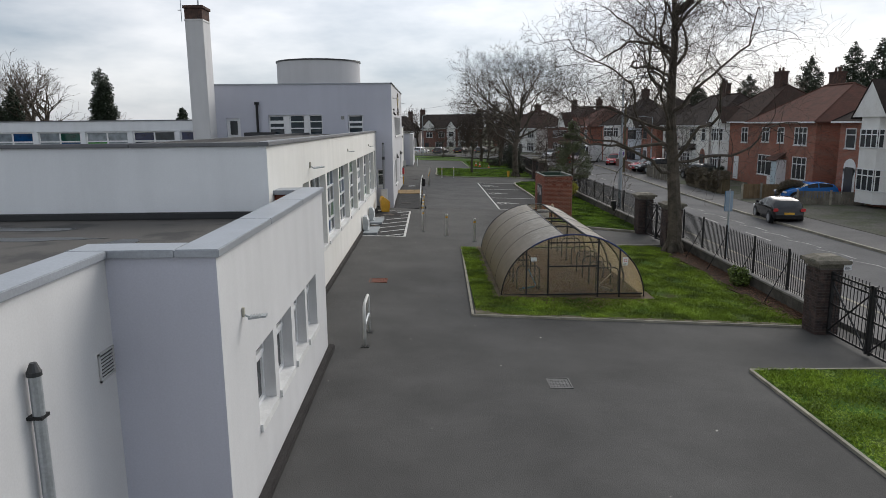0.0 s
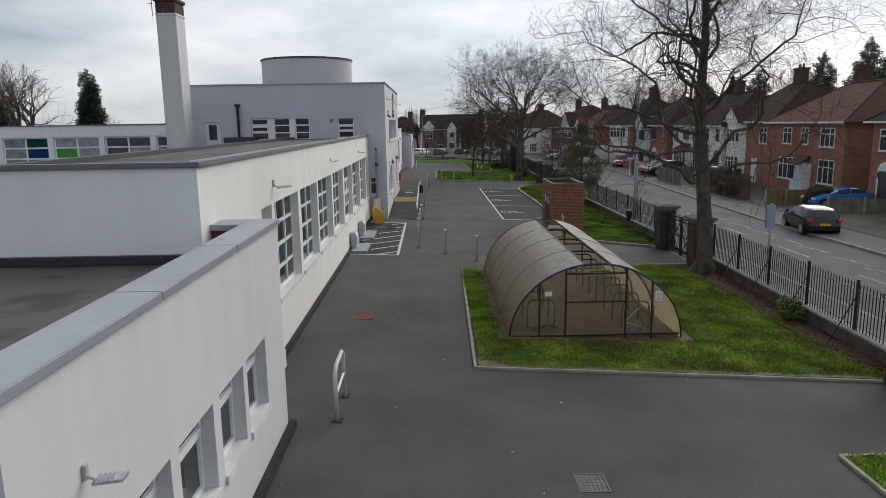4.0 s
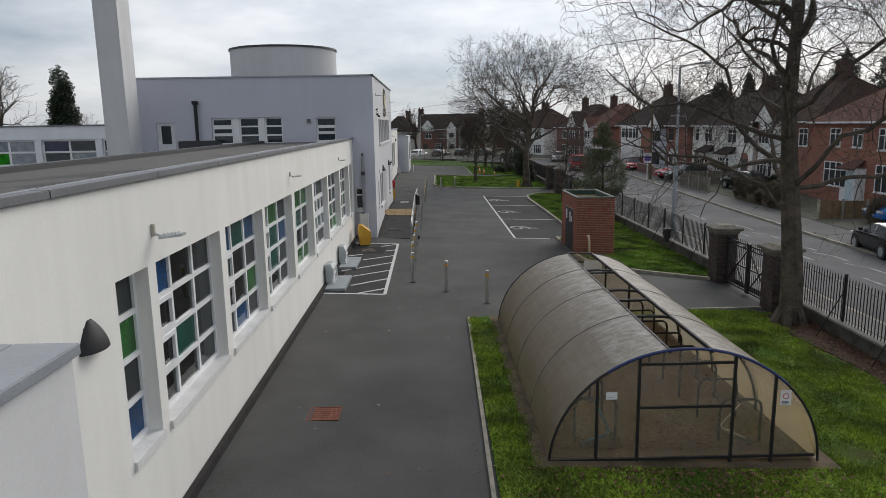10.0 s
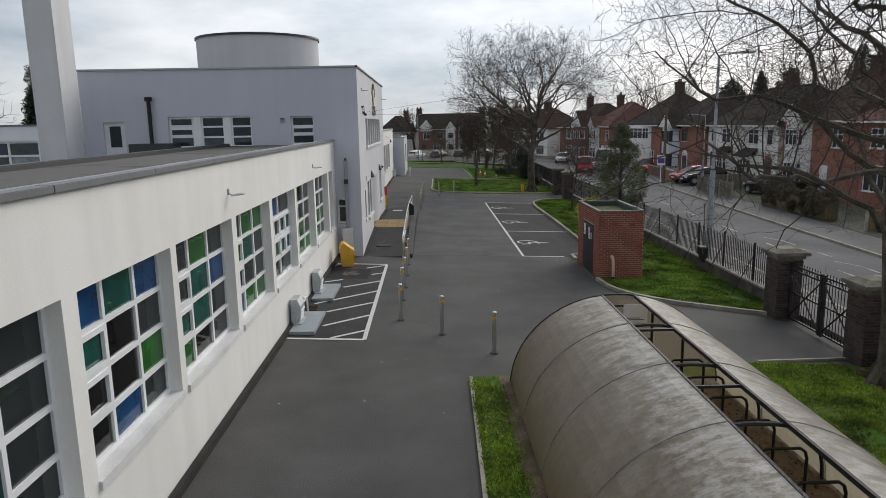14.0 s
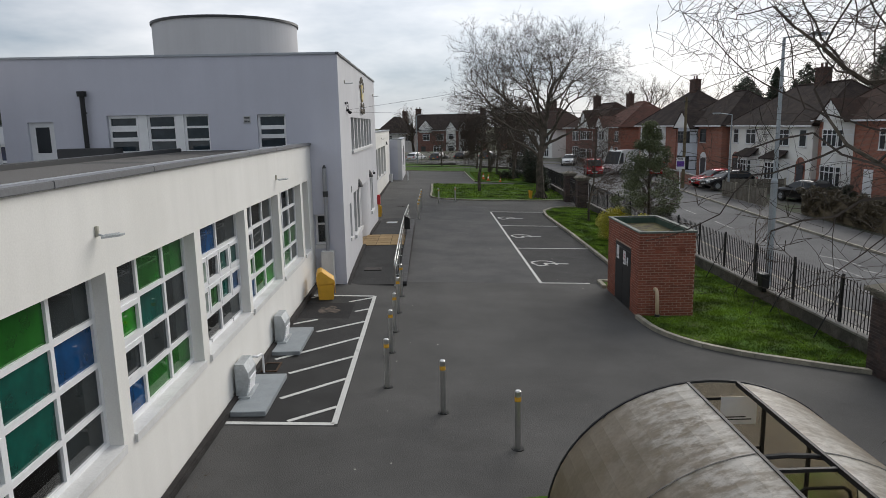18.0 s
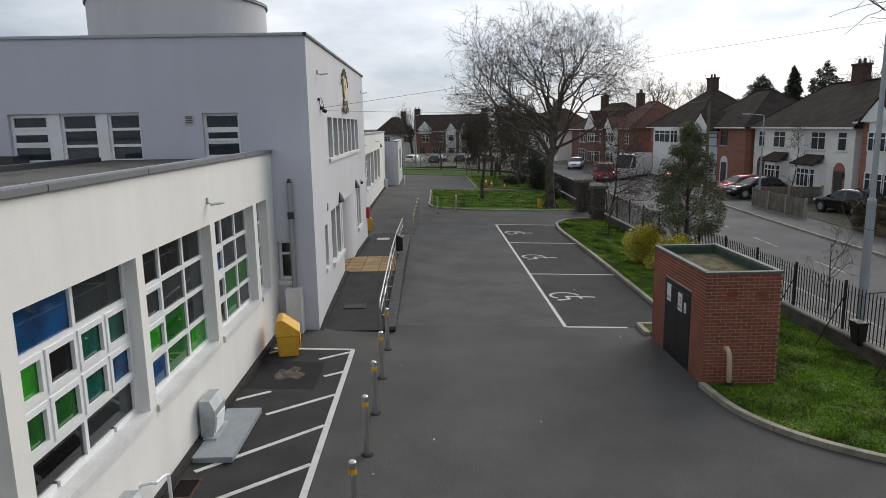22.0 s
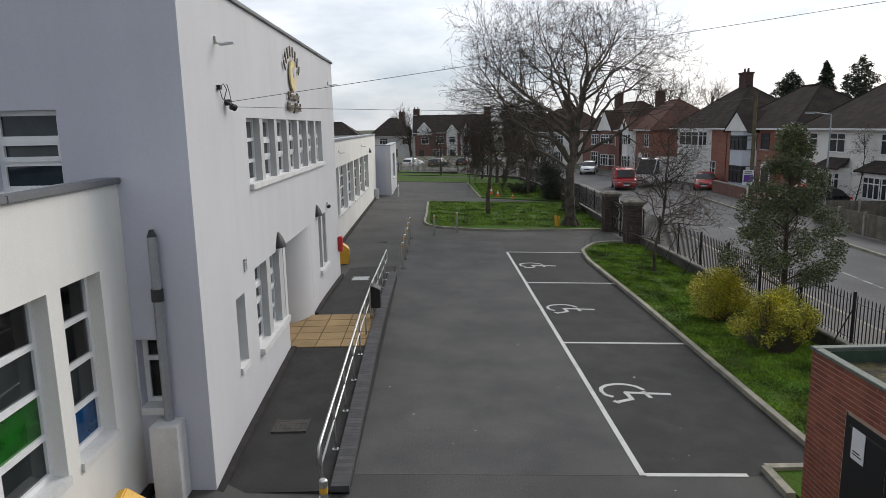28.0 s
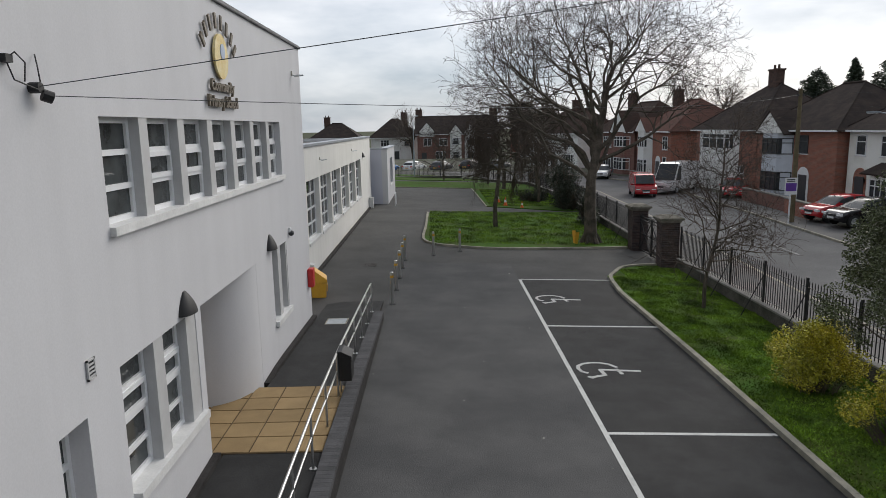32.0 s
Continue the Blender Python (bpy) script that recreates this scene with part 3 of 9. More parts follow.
tagged(mesh_ob("trim_flashing", bx(-40.0, W2 - 0.1, 12.31, 12.44, 3.34, 3.48, 0.02), M_DARK), "dark flashing along the foot of the wall", "flashing", kind="structure")
tagged(mesh_ob("wall_front_inner", bx(-6.2, -6.0, 6.34, 13.05, -0.25, 3.09), M_ROOM), "grey inner wall", "wall", kind="structure")
tagged(mesh_ob("floor_front", bx(-6.0, NW - 0.41, 6.34, 13.05, -0.25, 0.10), M_ROOM), "grey floor", "floor", kind="structure")

# two-storey block
TX, TY, TN = -2.45, 40.68, 55.2
wall("wall_tower_east_upper", "x", TX, -0.42, TY, TN, 2.92, 7.66, [(43.80, 52.45, 4.42, 5.72)], M_PALE, "pale rendered upper wall of the two-storey block", M_GREY_SHADE)
wall("wall_tower_east_lower", "x", TX, -0.42, TY, 46.35, -0.3, 2.92, [(42.36, 42.90, 1.36, 2.66), (43.68, 46.12, 1.25, 2.9199)], M_PALE, "pale rendered lower wall beside the entrance", M_GREY_SHADE)
wall("wall_tower_east_far", "x", TX, -0.42, 49.60, TN, -0.3, 2.92, [(50.95, 52.40, 1.28, 2.9199)], M_PALE, "pale rendered lower wall past the entrance")
wall("wall_tower_south", "y", TY, 0.4, -13.3, TX - 0.42, -0.3, 7.66, [(-12.50, -11.66, 4.40, 5.70), (-9.95, -6.67, 4.56, 5.87), (-5.12, -4.20, 4.62, 5.82), (-3.44, -3.02, 1.40, 2.52)], M_GREY_SHADE, "rendered south wall of the two-storey block, its shade coloured lilac-grey")
wall("wall_tower_north", "y", TN, -0.4, -13.3, TX - 0.42, -0.3, 7.66, [], M_GREY_SHADE, "pale grey rendered north wall")
wall("wall_tower_west", "x", -13.3, 0.4, TY + 0.4, TN - 0.4, -0.3, 7.66, [], M_GREY_SHADE, "pale grey rendered west wall")
coping("trim_tower_coping_east", TX - 0.05, TX + 0.05, TY - 0.05, TN + 0.05, 7.66, 7.735, M_DARK, "thin dark metal coping")
coping("trim_tower_coping_south", -13.35, TX - 0.05, TY - 0.05, TY + 0.42, 7.66, 7.733, M_COPING, "thin grey metal coping")
coping("trim_tower_coping_north", -13.35, TX - 0.05, TN - 0.42, TN + 0.05, 7.66, 7.733, M_COPING, "thin grey metal coping")
tagged(mesh_ob("roof_tower", bx(-12.9, TX - 0.43, TY + 0.41, TN - 0.41, 7.15, 7.40), M_FELT), "felt flat roof of the two-storey block", "flat roof", kind="structure")
tagged(mesh_ob("floor_tower_upper", bx(-12.9, TX - 0.43, TY + 0.41, TN - 0.41, 3.4, 3.7), M_ROOM), "grey upper floor", "floor", kind="structure")
tagged(mesh_ob("wall_tower_inner", bx(-7.2, -7.0, 43.6, TN - 0.41, -0.2, 7.14), M_ROOM), "grey inner wall", "wall", kind="structure")
tagged(mesh_ob("wall_tower_room", bx(-12.8, -2.95, 43.4, 43.58, 3.71, 7.14), M_ROOM), "grey inner wall", "wall", kind="structure")
# entrance porch with its rounded wall
bm = bmesh.new()
arc = [(-2.452 - 0.95 + 0.95 * math.cos(k * math.pi / 96), 49.60 - 1.25 * math.sin(k * math.pi / 96)) for k in range(49)]
prism(bm, arc + [(-4.6, 48.35), (-4.6, 49.60)], -0.3, 2.919)
tagged(mesh_ob("wall_porch_curved", bm, M_PALE), "pale rendered wall that curves into the entrance", "wall", kind="structure")
tagged(mesh_ob("wall_porch_near", bx(-4.6, TX - 0.42, 46.0, 46.35, -0.3, 2.918), M_PALE), "pale rendered side wall of the entrance", "wall", kind="structure")
tagged(mesh_ob("wall_porch_back", bx(-4.8, -4.6, 46.0, 49.60, -0.3, 2.918), M_PALE), "pale rendered back wall of the entrance", "wall", kind="structure")
tagged(mesh_ob("ceiling_porch", bx(-4.6, TX - 0.42, 46.35, 49.60, 2.92, 3.0), M_PALE), "pale soffit over the entrance", "ceiling", kind="structure")

# round roof drum
bm = bmesh.new()
cyl(bm, (-7.85, 47.6, 7.38), (-7.85, 47.6, 9.49), 2.86, seg=96)
tagged(mesh_ob("wall_roof_drum", bm, M_PALE, smooth=False), "pale round drum on the tower roof", "roof drum", kind="structure")
bm = bmesh.new()
cyl(bm, (-7.85, 47.6, 9.49), (-7.85, 47.6, 9.58), 2.92, seg=96)
tagged(mesh_ob("trim_drum_rim", bm, M_DARK), "dark metal rim of the round drum", "coping", kind="structure")

# far wings
W3 = -3.45
W3_OPEN = [(57.52 + 3.03 * k, 60.17 + 3.03 * k) for k in range(7)]
wall("wall_far_wing_east", "x", W3, -0.42, TN, 84.6, -0.3, 4.92, [(a, b, 1.38, 3.70) for a, b in W3_OPEN], M_CREAM, "cream rendered wall of the far classroom wing")
coping("trim_far_wing_coping", W3 - 0.44, W3 + 0.06, TN + 0.06, 84.6, 4.92, 5.02)
tagged(mesh_ob("roof_far_wing", bx(-20, W3 - 0.43, TN + 0.01, 84.6, 4.5, 4.72), M_FELT), "felt flat roof of the far wing", "flat roof", kind="structure")
tagged(mesh_ob("wall_far_wing_inner", bx(-9.6, -9.4, TN + 0.05, 84.5, -0.2, 4.49), M_ROOM), "grey inner wall", "wall", kind="structure")
tagged(mesh_ob("wall_far_wing_north", bx(-20, W3 - 0.42, 84.3, 84.6, -0.3, 4.92), M_WHITE), "white rendered end wall", "wall", kind="structure")
wall("wall_far_block_east", "x", -2.3, -0.4, 85.3, 94.0, -0.3, 4.05, [(88.2, 91.2, 1.2, 3.3)], M_PALE, "pale rendered wall of a low end block")
wall("wall_far_block_south", "y", 85.3, 0.4, -12.0, -2.7, -0.3, 4.05, [], M_GREY_SHADE, "rendered south wall of a low end block, its shade coloured pale grey")
coping("trim_far_block_coping", -2.74, -2.25, 85.25, 94.0, 4.05, 4.14)
coping("trim_far_block_coping_south", -12.0, -2.74, 85.25, 85.7, 4.05, 4.138)
tagged(mesh_ob("roof_far_block", bx(-12, -2.71, 85.71, 94, 3.7, 3.9), M_FELT), "felt flat roof of the end block", "flat roof", kind="structure")
LY, LZ = 43.5, 5.62
wall("wall_left_wing", "y", LY, 0.4, -70.0, -13.4, -0.3, LZ, [(-13.65 - 3.05 * k - 2.75, -13.65 - 3.05 * k, 3.2, 4.98) for k in range(16)], M_BRIGHT, "white rendered wall of a further wing with a window band")
coping("trim_left_wing_coping", -70, -13.4, LY - 0.05, LY + 0.45, LZ, LZ + 0.07, M_TRIM, "thin dark metal coping")
tagged(mesh_ob("wall_left_wing_inner", bx(-70, -13.9, LY + 3.0, LY + 3.2, -0.2, LZ), M_ROOM), "grey inner wall", "wall", kind="structure")

# dark brick footing along the walls
for nm, b in (("east", (W2, W2 + 0.13, 13.44, 40.68)), ("front", (NW, NW + 0.14, 5.93, 13.56)), ("far", (W3, W3 + 0.14, 58.0, 84.6))):
    tagged(mesh_ob("trim_footing_" + nm, bx(b[0], b[1], b[2], b[3], -0.2, gz(b[0]) + 0.11, 0.02), M_PLINTH), "dark brick strip along the foot of the wall", "footing", kind="structure")
for nm, ya, yb in (("tower", TY - 0.1, 46.4), ("tower_far", 49.62, TN)):
    bm = bmesh.new()
    n = 6
    for k in range(n):
        y0, y1 = ya + (yb - ya) * k / n, ya + (yb - ya) * (k + 1) / n
        v = box(bm, TX, TX + 0.12, y0, y1, -0.2, 0.0)
        for q in v[4:]:
            q.co.z = ramp_z(q.co.y) + 0.09 * min(1.0, max(0.1, (q.co.y - ya) / 1.2))
    bmesh.ops.remove_doubles(bm, verts=bm.verts[:], dist=0.001)
    tagged(mesh_ob("trim_footing_" + nm, bm, M_PLINTH), "dark brick strip along the foot of the wall", "footing", kind="structure")


# ---- windows ----
WIN_N = [0]


def window(axis, plane, a0, a1, z0, z1, depth, cols, rows, colours=None, opening=(), sill=0.04, flip=1, label="white plastic window", bar=0.07, merged=(), plain_glass=None):
    """A window set depth behind the wall face; cols and rows are shares; colours gives a pane's glass, opening the cells with a sash."""
    WIN_N[0] += 1
    plain_glass = plain_glass or G_WIN
    top = empty("window_%d" % WIN_N[0], label, "window", kind="structure")

    def put(bm, a, b, c, d, near, far):
        p, q = plane - flip * near, plane - flip * far
        if axis == "x":
            box(bm, min(p, q), max(p, q), a, b, c, d)
        else:
            box(bm, a, b, min(p, q), max(p, q), c, d)

    zs = z0 + (0.09 if sill else 0.0)
    if sill:
        bm = bmesh.new()
        put(bm, a0 - 0.0, a1 + 0.0, z0 - 0.02, zs, -sill, depth + 0.09)
        part("window_sill", bm, M_SILL, top)
    ca, cs = [a0], sum(cols)
    for c in cols:
        ca.append(ca[-1] + (a1 - a0) * c / cs)
    ra, rs = [z1], sum(rows)
    for r in rows:
        ra.append(ra[-1] - (z1 - zs) * r / rs)
    us, vs = bars(ca, bar), bars(ra[::-1], bar)

    def grid(u, v, w):
        n = plane - flip * (depth + 0.08 * w)
        return (n, u, v) if axis == "x" else (u, n, v)

    def filled(u, v):
        row = next(j for j in range(len(rows)) if ra[j + 1] <= v <= ra[j])
        for k, c in enumerate(ca):
            if abs(u - c) < bar * (0.5 if 0 < k < len(cols) else 1.0):
                return not ((k, row) in merged and abs(v - ra[row]) > bar / 2 and abs(v - ra[row + 1]) > bar / 2)
        return any(abs(v - r) < bar * (0.5 if 0 < k < len(rows) else 1.0) for k, r in enumerate(ra))

    bm = bmesh.new()
    lattice(bm, us, vs, filled, grid)
    part("window_frame", bm, M_UPVC, top)
    for i in range(len(cols)):
        for j in range(len(rows)):
            if (i, j) in merged:
                continue
            right = ca[i + 2] if (i + 1, j) in merged else ca[i + 1]
            bm = bmesh.new()
            put(bm, ca[i] + 0.01, right - 0.01, ra[j + 1] + 0.01, ra[j] - 0.01, depth + 0.036, depth + 0.044)
            p = part("pane", bm, (colours or {}).get((i, j), plain_glass), top)
            p.visible_shadow = False
            if (i, j) in opening:
                bm = bmesh.new()
                a, b, c, d = ca[i] + 0.025, ca[i + 1] - 0.025, ra[j + 1] + 0.025, ra[j] - 0.025
                lattice(bm, [a, a + 0.06, b - 0.06, b], [c, c + 0.07, d - 0.07, d], lambda u, v: not (a + 0.06 < u < b - 0.06 and c + 0.07 < v < d - 0.07), lambda u, v, w: grid(u, v, -0.25 + 0.62 * w))
                part("sash", bm, M_UPVC, top)
    return top


# panes by row from the top: b blue, g green, t teal, n navy, l lime, s grey blind behind, k dark
PANE = {"b": G_BLUE, "g": G_GREEN, "t": G_TEAL, "n": G_NAVY, "l": G_LIME, "s": G_BLIND, "k": G_WIN}
W2_PANES = ("s g s b", "bks kks kts kks", "btb tks kkg kbs", "sgs stb tts gks", "sgg lts sss bgg", "b_s_ lktt ggtb k_s_", "kkk sss lgs bgl", "kkk bss sgg kgs", "k k s b")
for k, (a, b) in enumerate(W2_OPEN):
    cells = [r for r in W2_PANES[k].split()]
    col = {(i, j): PANE[c] for j, r in enumerate(cells) for i, c in enumerate(r) if c != "_"}
    if b - a < 1:
        window("x", W2, a, b, 1.40, 3.71, 0.18, (1,), (1, 1, 1, 1), col, label="narrow white window with coloured panes")
    elif k == 5:
        window("x", W2, a, b, 1.40, 3.71, 0.18, (1, 1, 1, 1), (1.05, 1, 1, 0.95), col, ((0, 1), (1, 1), (2, 1), (3, 1), (0, 2), (1, 2), (2, 2), (3, 2)), merged=((1, 0), (3, 0), (1, 3), (3, 3)), label="tall white classroom window with small coloured sashes")
    else:
        window("x", W2, a, b, 1.40, 3.71, 0.18, (1, 1, 1), (1.05, 1, 1, 0.95), col, ((0, 1), (0, 2)), label="tall white classroom window with coloured panes")
for k, (a, b) in enumerate(NW_OPEN):
    window("x", NW, a, b, 1.03, 2.19, 0.17, (1,), (0.8, 1.6), None, ((0, 0),), plain_glass=G_DIM, label="small white window with a top sash")
for k, (a, b) in enumerate(W3_OPEN):
    window("x", W3, a, b, 1.36, 3.70, 0.18, (0.24, 0.42, 0.34), (1, 1, 1, 1), None, ((0, 1),), plain_glass=G_DIM, label="tall white window of the far wing")
step = (52.45 - 43.80 + 0.25) / 7
for k in range(7):
    a = 43.80 + k * step
    window("x", TX, a, a + step - 0.25, 4.50, 5.72, 0.14, (1,), (1, 1, 1), None, ((0, 1),) if k else (), sill=0, plain_glass=G_DIM, label="white upper window with three panes")
    if k < 6:
        tagged(mesh_ob("trim_fin_%d" % k, bx(TX - 0.40, TX - 0.01, a + step - 0.25, a + step, 4.50, 5.72), M_GREYPAINT), "grey painted fin between the windows", "fin", kind="structure")
tagged(mesh_ob("trim_upper_sill", bx(TX - 0.40, TX + 0.07, 43.80, 52.52, 4.40, 4.50), M_SILL), "long pale sill under the upper windows", "sill", kind="structure")
window("x", TX, 42.36, 42.90, 1.34, 2.66, 0.22, (1,), (0.8, 1.2), plain_glass=G_DIM, label="narrow white window")
for a, b in ((43.75, 44.62), (44.92, 45.75), (50.95, 51.5), (51.78, 52.32)):
    window("x", TX, a, b, 1.32, 2.92, 0.15, (1,), (1, 1, 1, 1), None, ((0, 1),), sill=0, plain_glass=G_DIM, label="white ground-floor window with four panes")
for k, (a, b) in enumerate(((44.62, 44.92), (45.75, 46.12), (51.5, 51.78), (52.32, 52.40))):
    tagged(mesh_ob("trim_low_fin_%d" % k, bx(TX - 0.40, TX - 0.01, a, b, 1.32, 2.919), M_GREYPAINT), "grey painted fin between the windows", "fin", kind="structure")
for k, (a, b) in enumerate(((43.75, 46.2), (50.95, 52.45))):
    tagged(mesh_ob("trim_low_sill_%d" % k, bx(TX - 0.40, TX + 0.08, a, b, 1.20, 1.32), M_SILL), "pale sill under the ground-floor windows", "sill", kind="structure")
window("y", TY, -9.95, -8.97, 4.56, 5.87, 0.12, (1,), (1, 0.9, 1), None, ((0, 0), (0, 1)), sill=0.05, flip=-1, plain_glass=G_COOL, label="white window with two small sashes")
window("y", TY, -8.69, -7.76, 4.56, 5.87, 0.12, (1,), (1, 1, 1), None, (), sill=0.05, flip=-1, plain_glass=G_COOL, label="white window with three panes")
window("y", TY, -7.51, -6.67, 4.56, 5.87, 0.12, (1,), (1, 1, 1), None, (), sill=0.05, flip=-1, plain_glass=G_COOL, label="white window with three panes")
for k, (a, b) in enumerate(((-8.97, -8.69), (-7.76, -7.51))):
    tagged(mesh_ob("trim_mullion_%d" % k, bx(a, b, TY + 0.06, TY + 0.3, 4.56, 5.87), M_UPVC), "white panel between windows", "mullion", kind="structure")
window("y", TY, -5.12, -4.20, 4.62, 5.82, 0.12, (1,), (1, 0.9, 1), None, ((0, 1),), sill=0.05, flip=-1, plain_glass=G_COOL, label="white window with a middle sash")
window("y", TY, -3.44, -3.02, 1.40, 2.52, 0.2, (1,), (0.6, 1.2), None, (), sill=0.06, flip=-1, label="small white window behind the pipe")
window("x", -2.3, 88.2, 91.2, 1.2, 3.3, 0.2, (1, 1, 1), (1, 1), label="white window of the end block")
for k in range(16):
    a = -13.65 - 3.05 * k - 2.75
    high, low = (("nd", "ss"), ("nd", "ds"), ("ss", "gs"), ("st", "sb"), ("sb", "ss"), ("ss", "sg"), ("gs", "sb"), ("ss", "ss"))[k % 8]
    kinds = {"b": G_BLUE, "g": G_LIME, "s": G_SKYLIT, "n": G_NAVY, "d": G_COOL, "t": G_TEAL}
    col = {(i, j): kinds[c] for j, row in enumerate((high, low)) for i, c in enumerate(row)}
    window("y", LY, a, a + 2.75, 3.2, 4.98, 0.12, (1, 1), (0.75, 0.75, 0.5), col, (), sill=0.05, flip=-1, plain_glass=G_SKYLIT, label="white window with coloured lower panes in a long band", bar=0.09)


# ---- yard: lawns, kerbs, markings ----
def lawn(name, pts, lift=0.05, label="patchy winter lawn"):
    bm = bmesh.new()
    prism(bm, pts, lambda x: gz(x) - 0.1, lambda x: gz(x) + lift)
    bmesh.ops.triangulate(bm, faces=bm.faces[:])
    bmesh.ops.subdivide_edges(bm, edges=bm.edges[:], cuts=3, use_grid_fill=True)
    return tagged(mesh_ob(name, bm, M_TURF), label, "lawn", kind="structure")


def curve_pts(pts, n=8):
    """Rounds a line of points (Catmull-Rom)."""
    out = []
    p = [pts[0]] + list(pts) + [pts[-1]]
    for i in range(1, len(p) - 2):
        for k in range(n):
            t = k / n
            out.append(tuple(0.5 * (2 * p[i][c] + (p[i + 1][c] - p[i - 1][c]) * t + (2 * p[i - 1][c] - 5 * p[i][c] + 4 * p[i + 1][c] - p[i + 2][c]) * t * t + (3 * p[i][c] - p[i - 1][c] - 3 * p[i + 1][c] + p[i + 2][c]) * t ** 3) for c in (0, 1)))
    return out + [tuple(pts[-1])]


def kerb(name, pts, width=0.13, height=0.10, length=0.9, label="pale concrete kerb"):
    """Kerb stones laid end to end along pts."""
    top = empty(name, label, "kerb", kind="structure")
    for (xa, ya), (xb, yb) in zip(pts, pts[1:]):
        d = Vector((xb - xa, yb - ya))
        n = max(1, round(d.length / length))
        for k in range(n):
            p, q = Vector((xa, ya)) + d * (k / n), Vector((xa, ya)) + d * ((k + 1) / n)
            u = (q - p).normalized()
            w = Vector((-u.y, u.x)) * width / 2
            g = u * 0.0015
            bm = bmesh.new()
            prism(bm, [tuple(p + g - w), tuple(q - g - w), tuple(q - g + w), tuple(p + g + w)], lambda x: gz(x) - 0.12, lambda x: gz(x) + height)
            part("kerb_stone", bm, M_CONCRETE, top)
    return top


FX = 10.95      # inner face of the street wall
lawn("lawn_shed", [(1.08, 16.6), (10.5, 16.0), (FX, 28.0), (8.2, 28.3), (1.2, 27.15)])
kerb("kerb_shed_lawn", [(1.16, 27.15), (0.98, 16.55), (FX - 1.05, 15.97)], 0.07, 0.06, 1.2, "thin concrete edging of the lawn")
kerb("kerb_shed_lawn_far", [(8.0, 28.35), (FX, 28.7)], 0.07, 0.06, 1.2, "thin concrete edging of the lawn")
lawn("lawn_gate", [(6.85, 12.5), (6.75, -10.0), (FX, -10.0), (FX, 12.75)])
kerb("kerb_gate_lawn", [(6.78, -10.0), (6.83, 12.52), (FX - 0.7, 12.75)], 0.07, 0.06, 1.2, "thin concrete edging of the lawn")
strip_pts = curve_pts([(FX, 32.35), (10.1, 32.6), (8.9, 33.2), (7.9, 33.75), (7.0, 34.55), (6.45, 35.6), (6.3, 36.9)], 4)
lawn("lawn_hut", strip_pts + [(6.42, 37.05), (6.42, 40.3), (6.36, 41.35), (7.55, 41.4), (7.58, 52.0), (7.5, 58.9), (7.72, 61.2), (8.1, 62.2), (8.7, 63.2), (9.6, 63.7), (FX, 63.75)])
kerb("kerb_hut", strip_pts, 0.14, 0.11, 0.9, "curved pale concrete kerb round the brick hut")
kerb("kerb_bays", [(6.28, 40.5), (6.3, 41.35), (7.5, 41.4), (7.55, 52.0), (7.45, 58.9)] + curve_pts([(7.45, 58.9), (7.68, 61.2), (8.1, 62.2), (8.7, 63.25), (9.6, 63.75), (10.6, 63.8)], 3)[1:], 0.14, 0.11, 0.9, "pale concrete kerb beside the parking bays")
lawn("lawn_far", curve_pts([(0.6, 80.5), (0.55, 74.0), (0.48, 69.9), (1.0, 68.5), (1.9, 67.9), (4.5, 67.3), (FX, 68.1)], 3) + [(FX, 81.7), (9.9, 81.7)])
kerb("kerb_far_lawn", curve_pts([(0.6, 80.5), (0.55, 74.0), (0.48, 69.9), (1.0, 68.5), (1.9, 67.9), (4.5, 67.3), (10.2, 68.0)], 3), 0.13, 0.10, 0.9, "pale concrete kerb of the far lawn")
lawn("lawn_end", [(4.75, 84.6), (10.0, 82.5), (FX, 82.6), (FX, 106.0), (-3.0, 106.0), (-3.0, 99.2), (4.5, 99.2)])
lawn("lawn_road_side", [(-3.6, 108.0), (8.0, 108.0), (6.0, 113.0), (0.0, 116.0), (-3.6, 116.1)])
lawn("lawn_road_side_west", [(-40.0, 108.0), (-3.6, 108.0), (-3.6, 116.1), (-40.0, 117.0)])
tagged(strip("kerb_end_path", [(-3.0, 99.15), (4.45, 99.15), (4.75, 84.6)], 0.1, 0.0, M_CONCRETE, "", 0.06), "pale edging of the end path", "kerb", kind="structure")

# soil strip with bark along the street wall
bm = bmesh.new()
prism(bm, [(FX - 0.02, 16.4), (FX - 0.02, 27.6), (9.9, 27.7), (9.7, 25.6), (10.0, 23.0), (9.6, 20.5), (9.9, 18.5), (10.2, 16.6)], lambda x: gz(x) - 0.05, lambda x: gz(x) + 0.075)
tagged(mesh_ob("ground_soil_bed", bm, M_EARTH), "bare soil and bark bed along the wall", "soil bed", kind="structure")

# worn bare soil just inside the lawn's front edging
M_WORN = mat("worn_pale_soil", (0.20, 0.17, 0.13), 0.95, vary=0.4, scale=2.0, fine=30.0, bump=0.5, second=(0.10, 0.105, 0.05), amount=0.45, spread=0.1)
bm = bmesh.new()
edge, inner = [], []
for k in range(61):
    x = 1.06 + 9.0 * k / 60
    y = 16.55 - 0.061 * (x - 0.98) + 0.045
    w = 0.16 + 0.12 * noise.noise(Vector((x * 1.3, 0, 5.0))) + 0.42 * math.exp(-((x - 1.2) / 0.5) ** 2)
    edge.append(bm.verts.new((x, y, gz(x) + 0.062)))
    inner.append(bm.verts.new((x, y + max(0.03, w), gz(x) + 0.056)))
for k in range(60):
    bm.faces.new((edge[k], edge[k + 1], inner[k + 1], inner[k]))
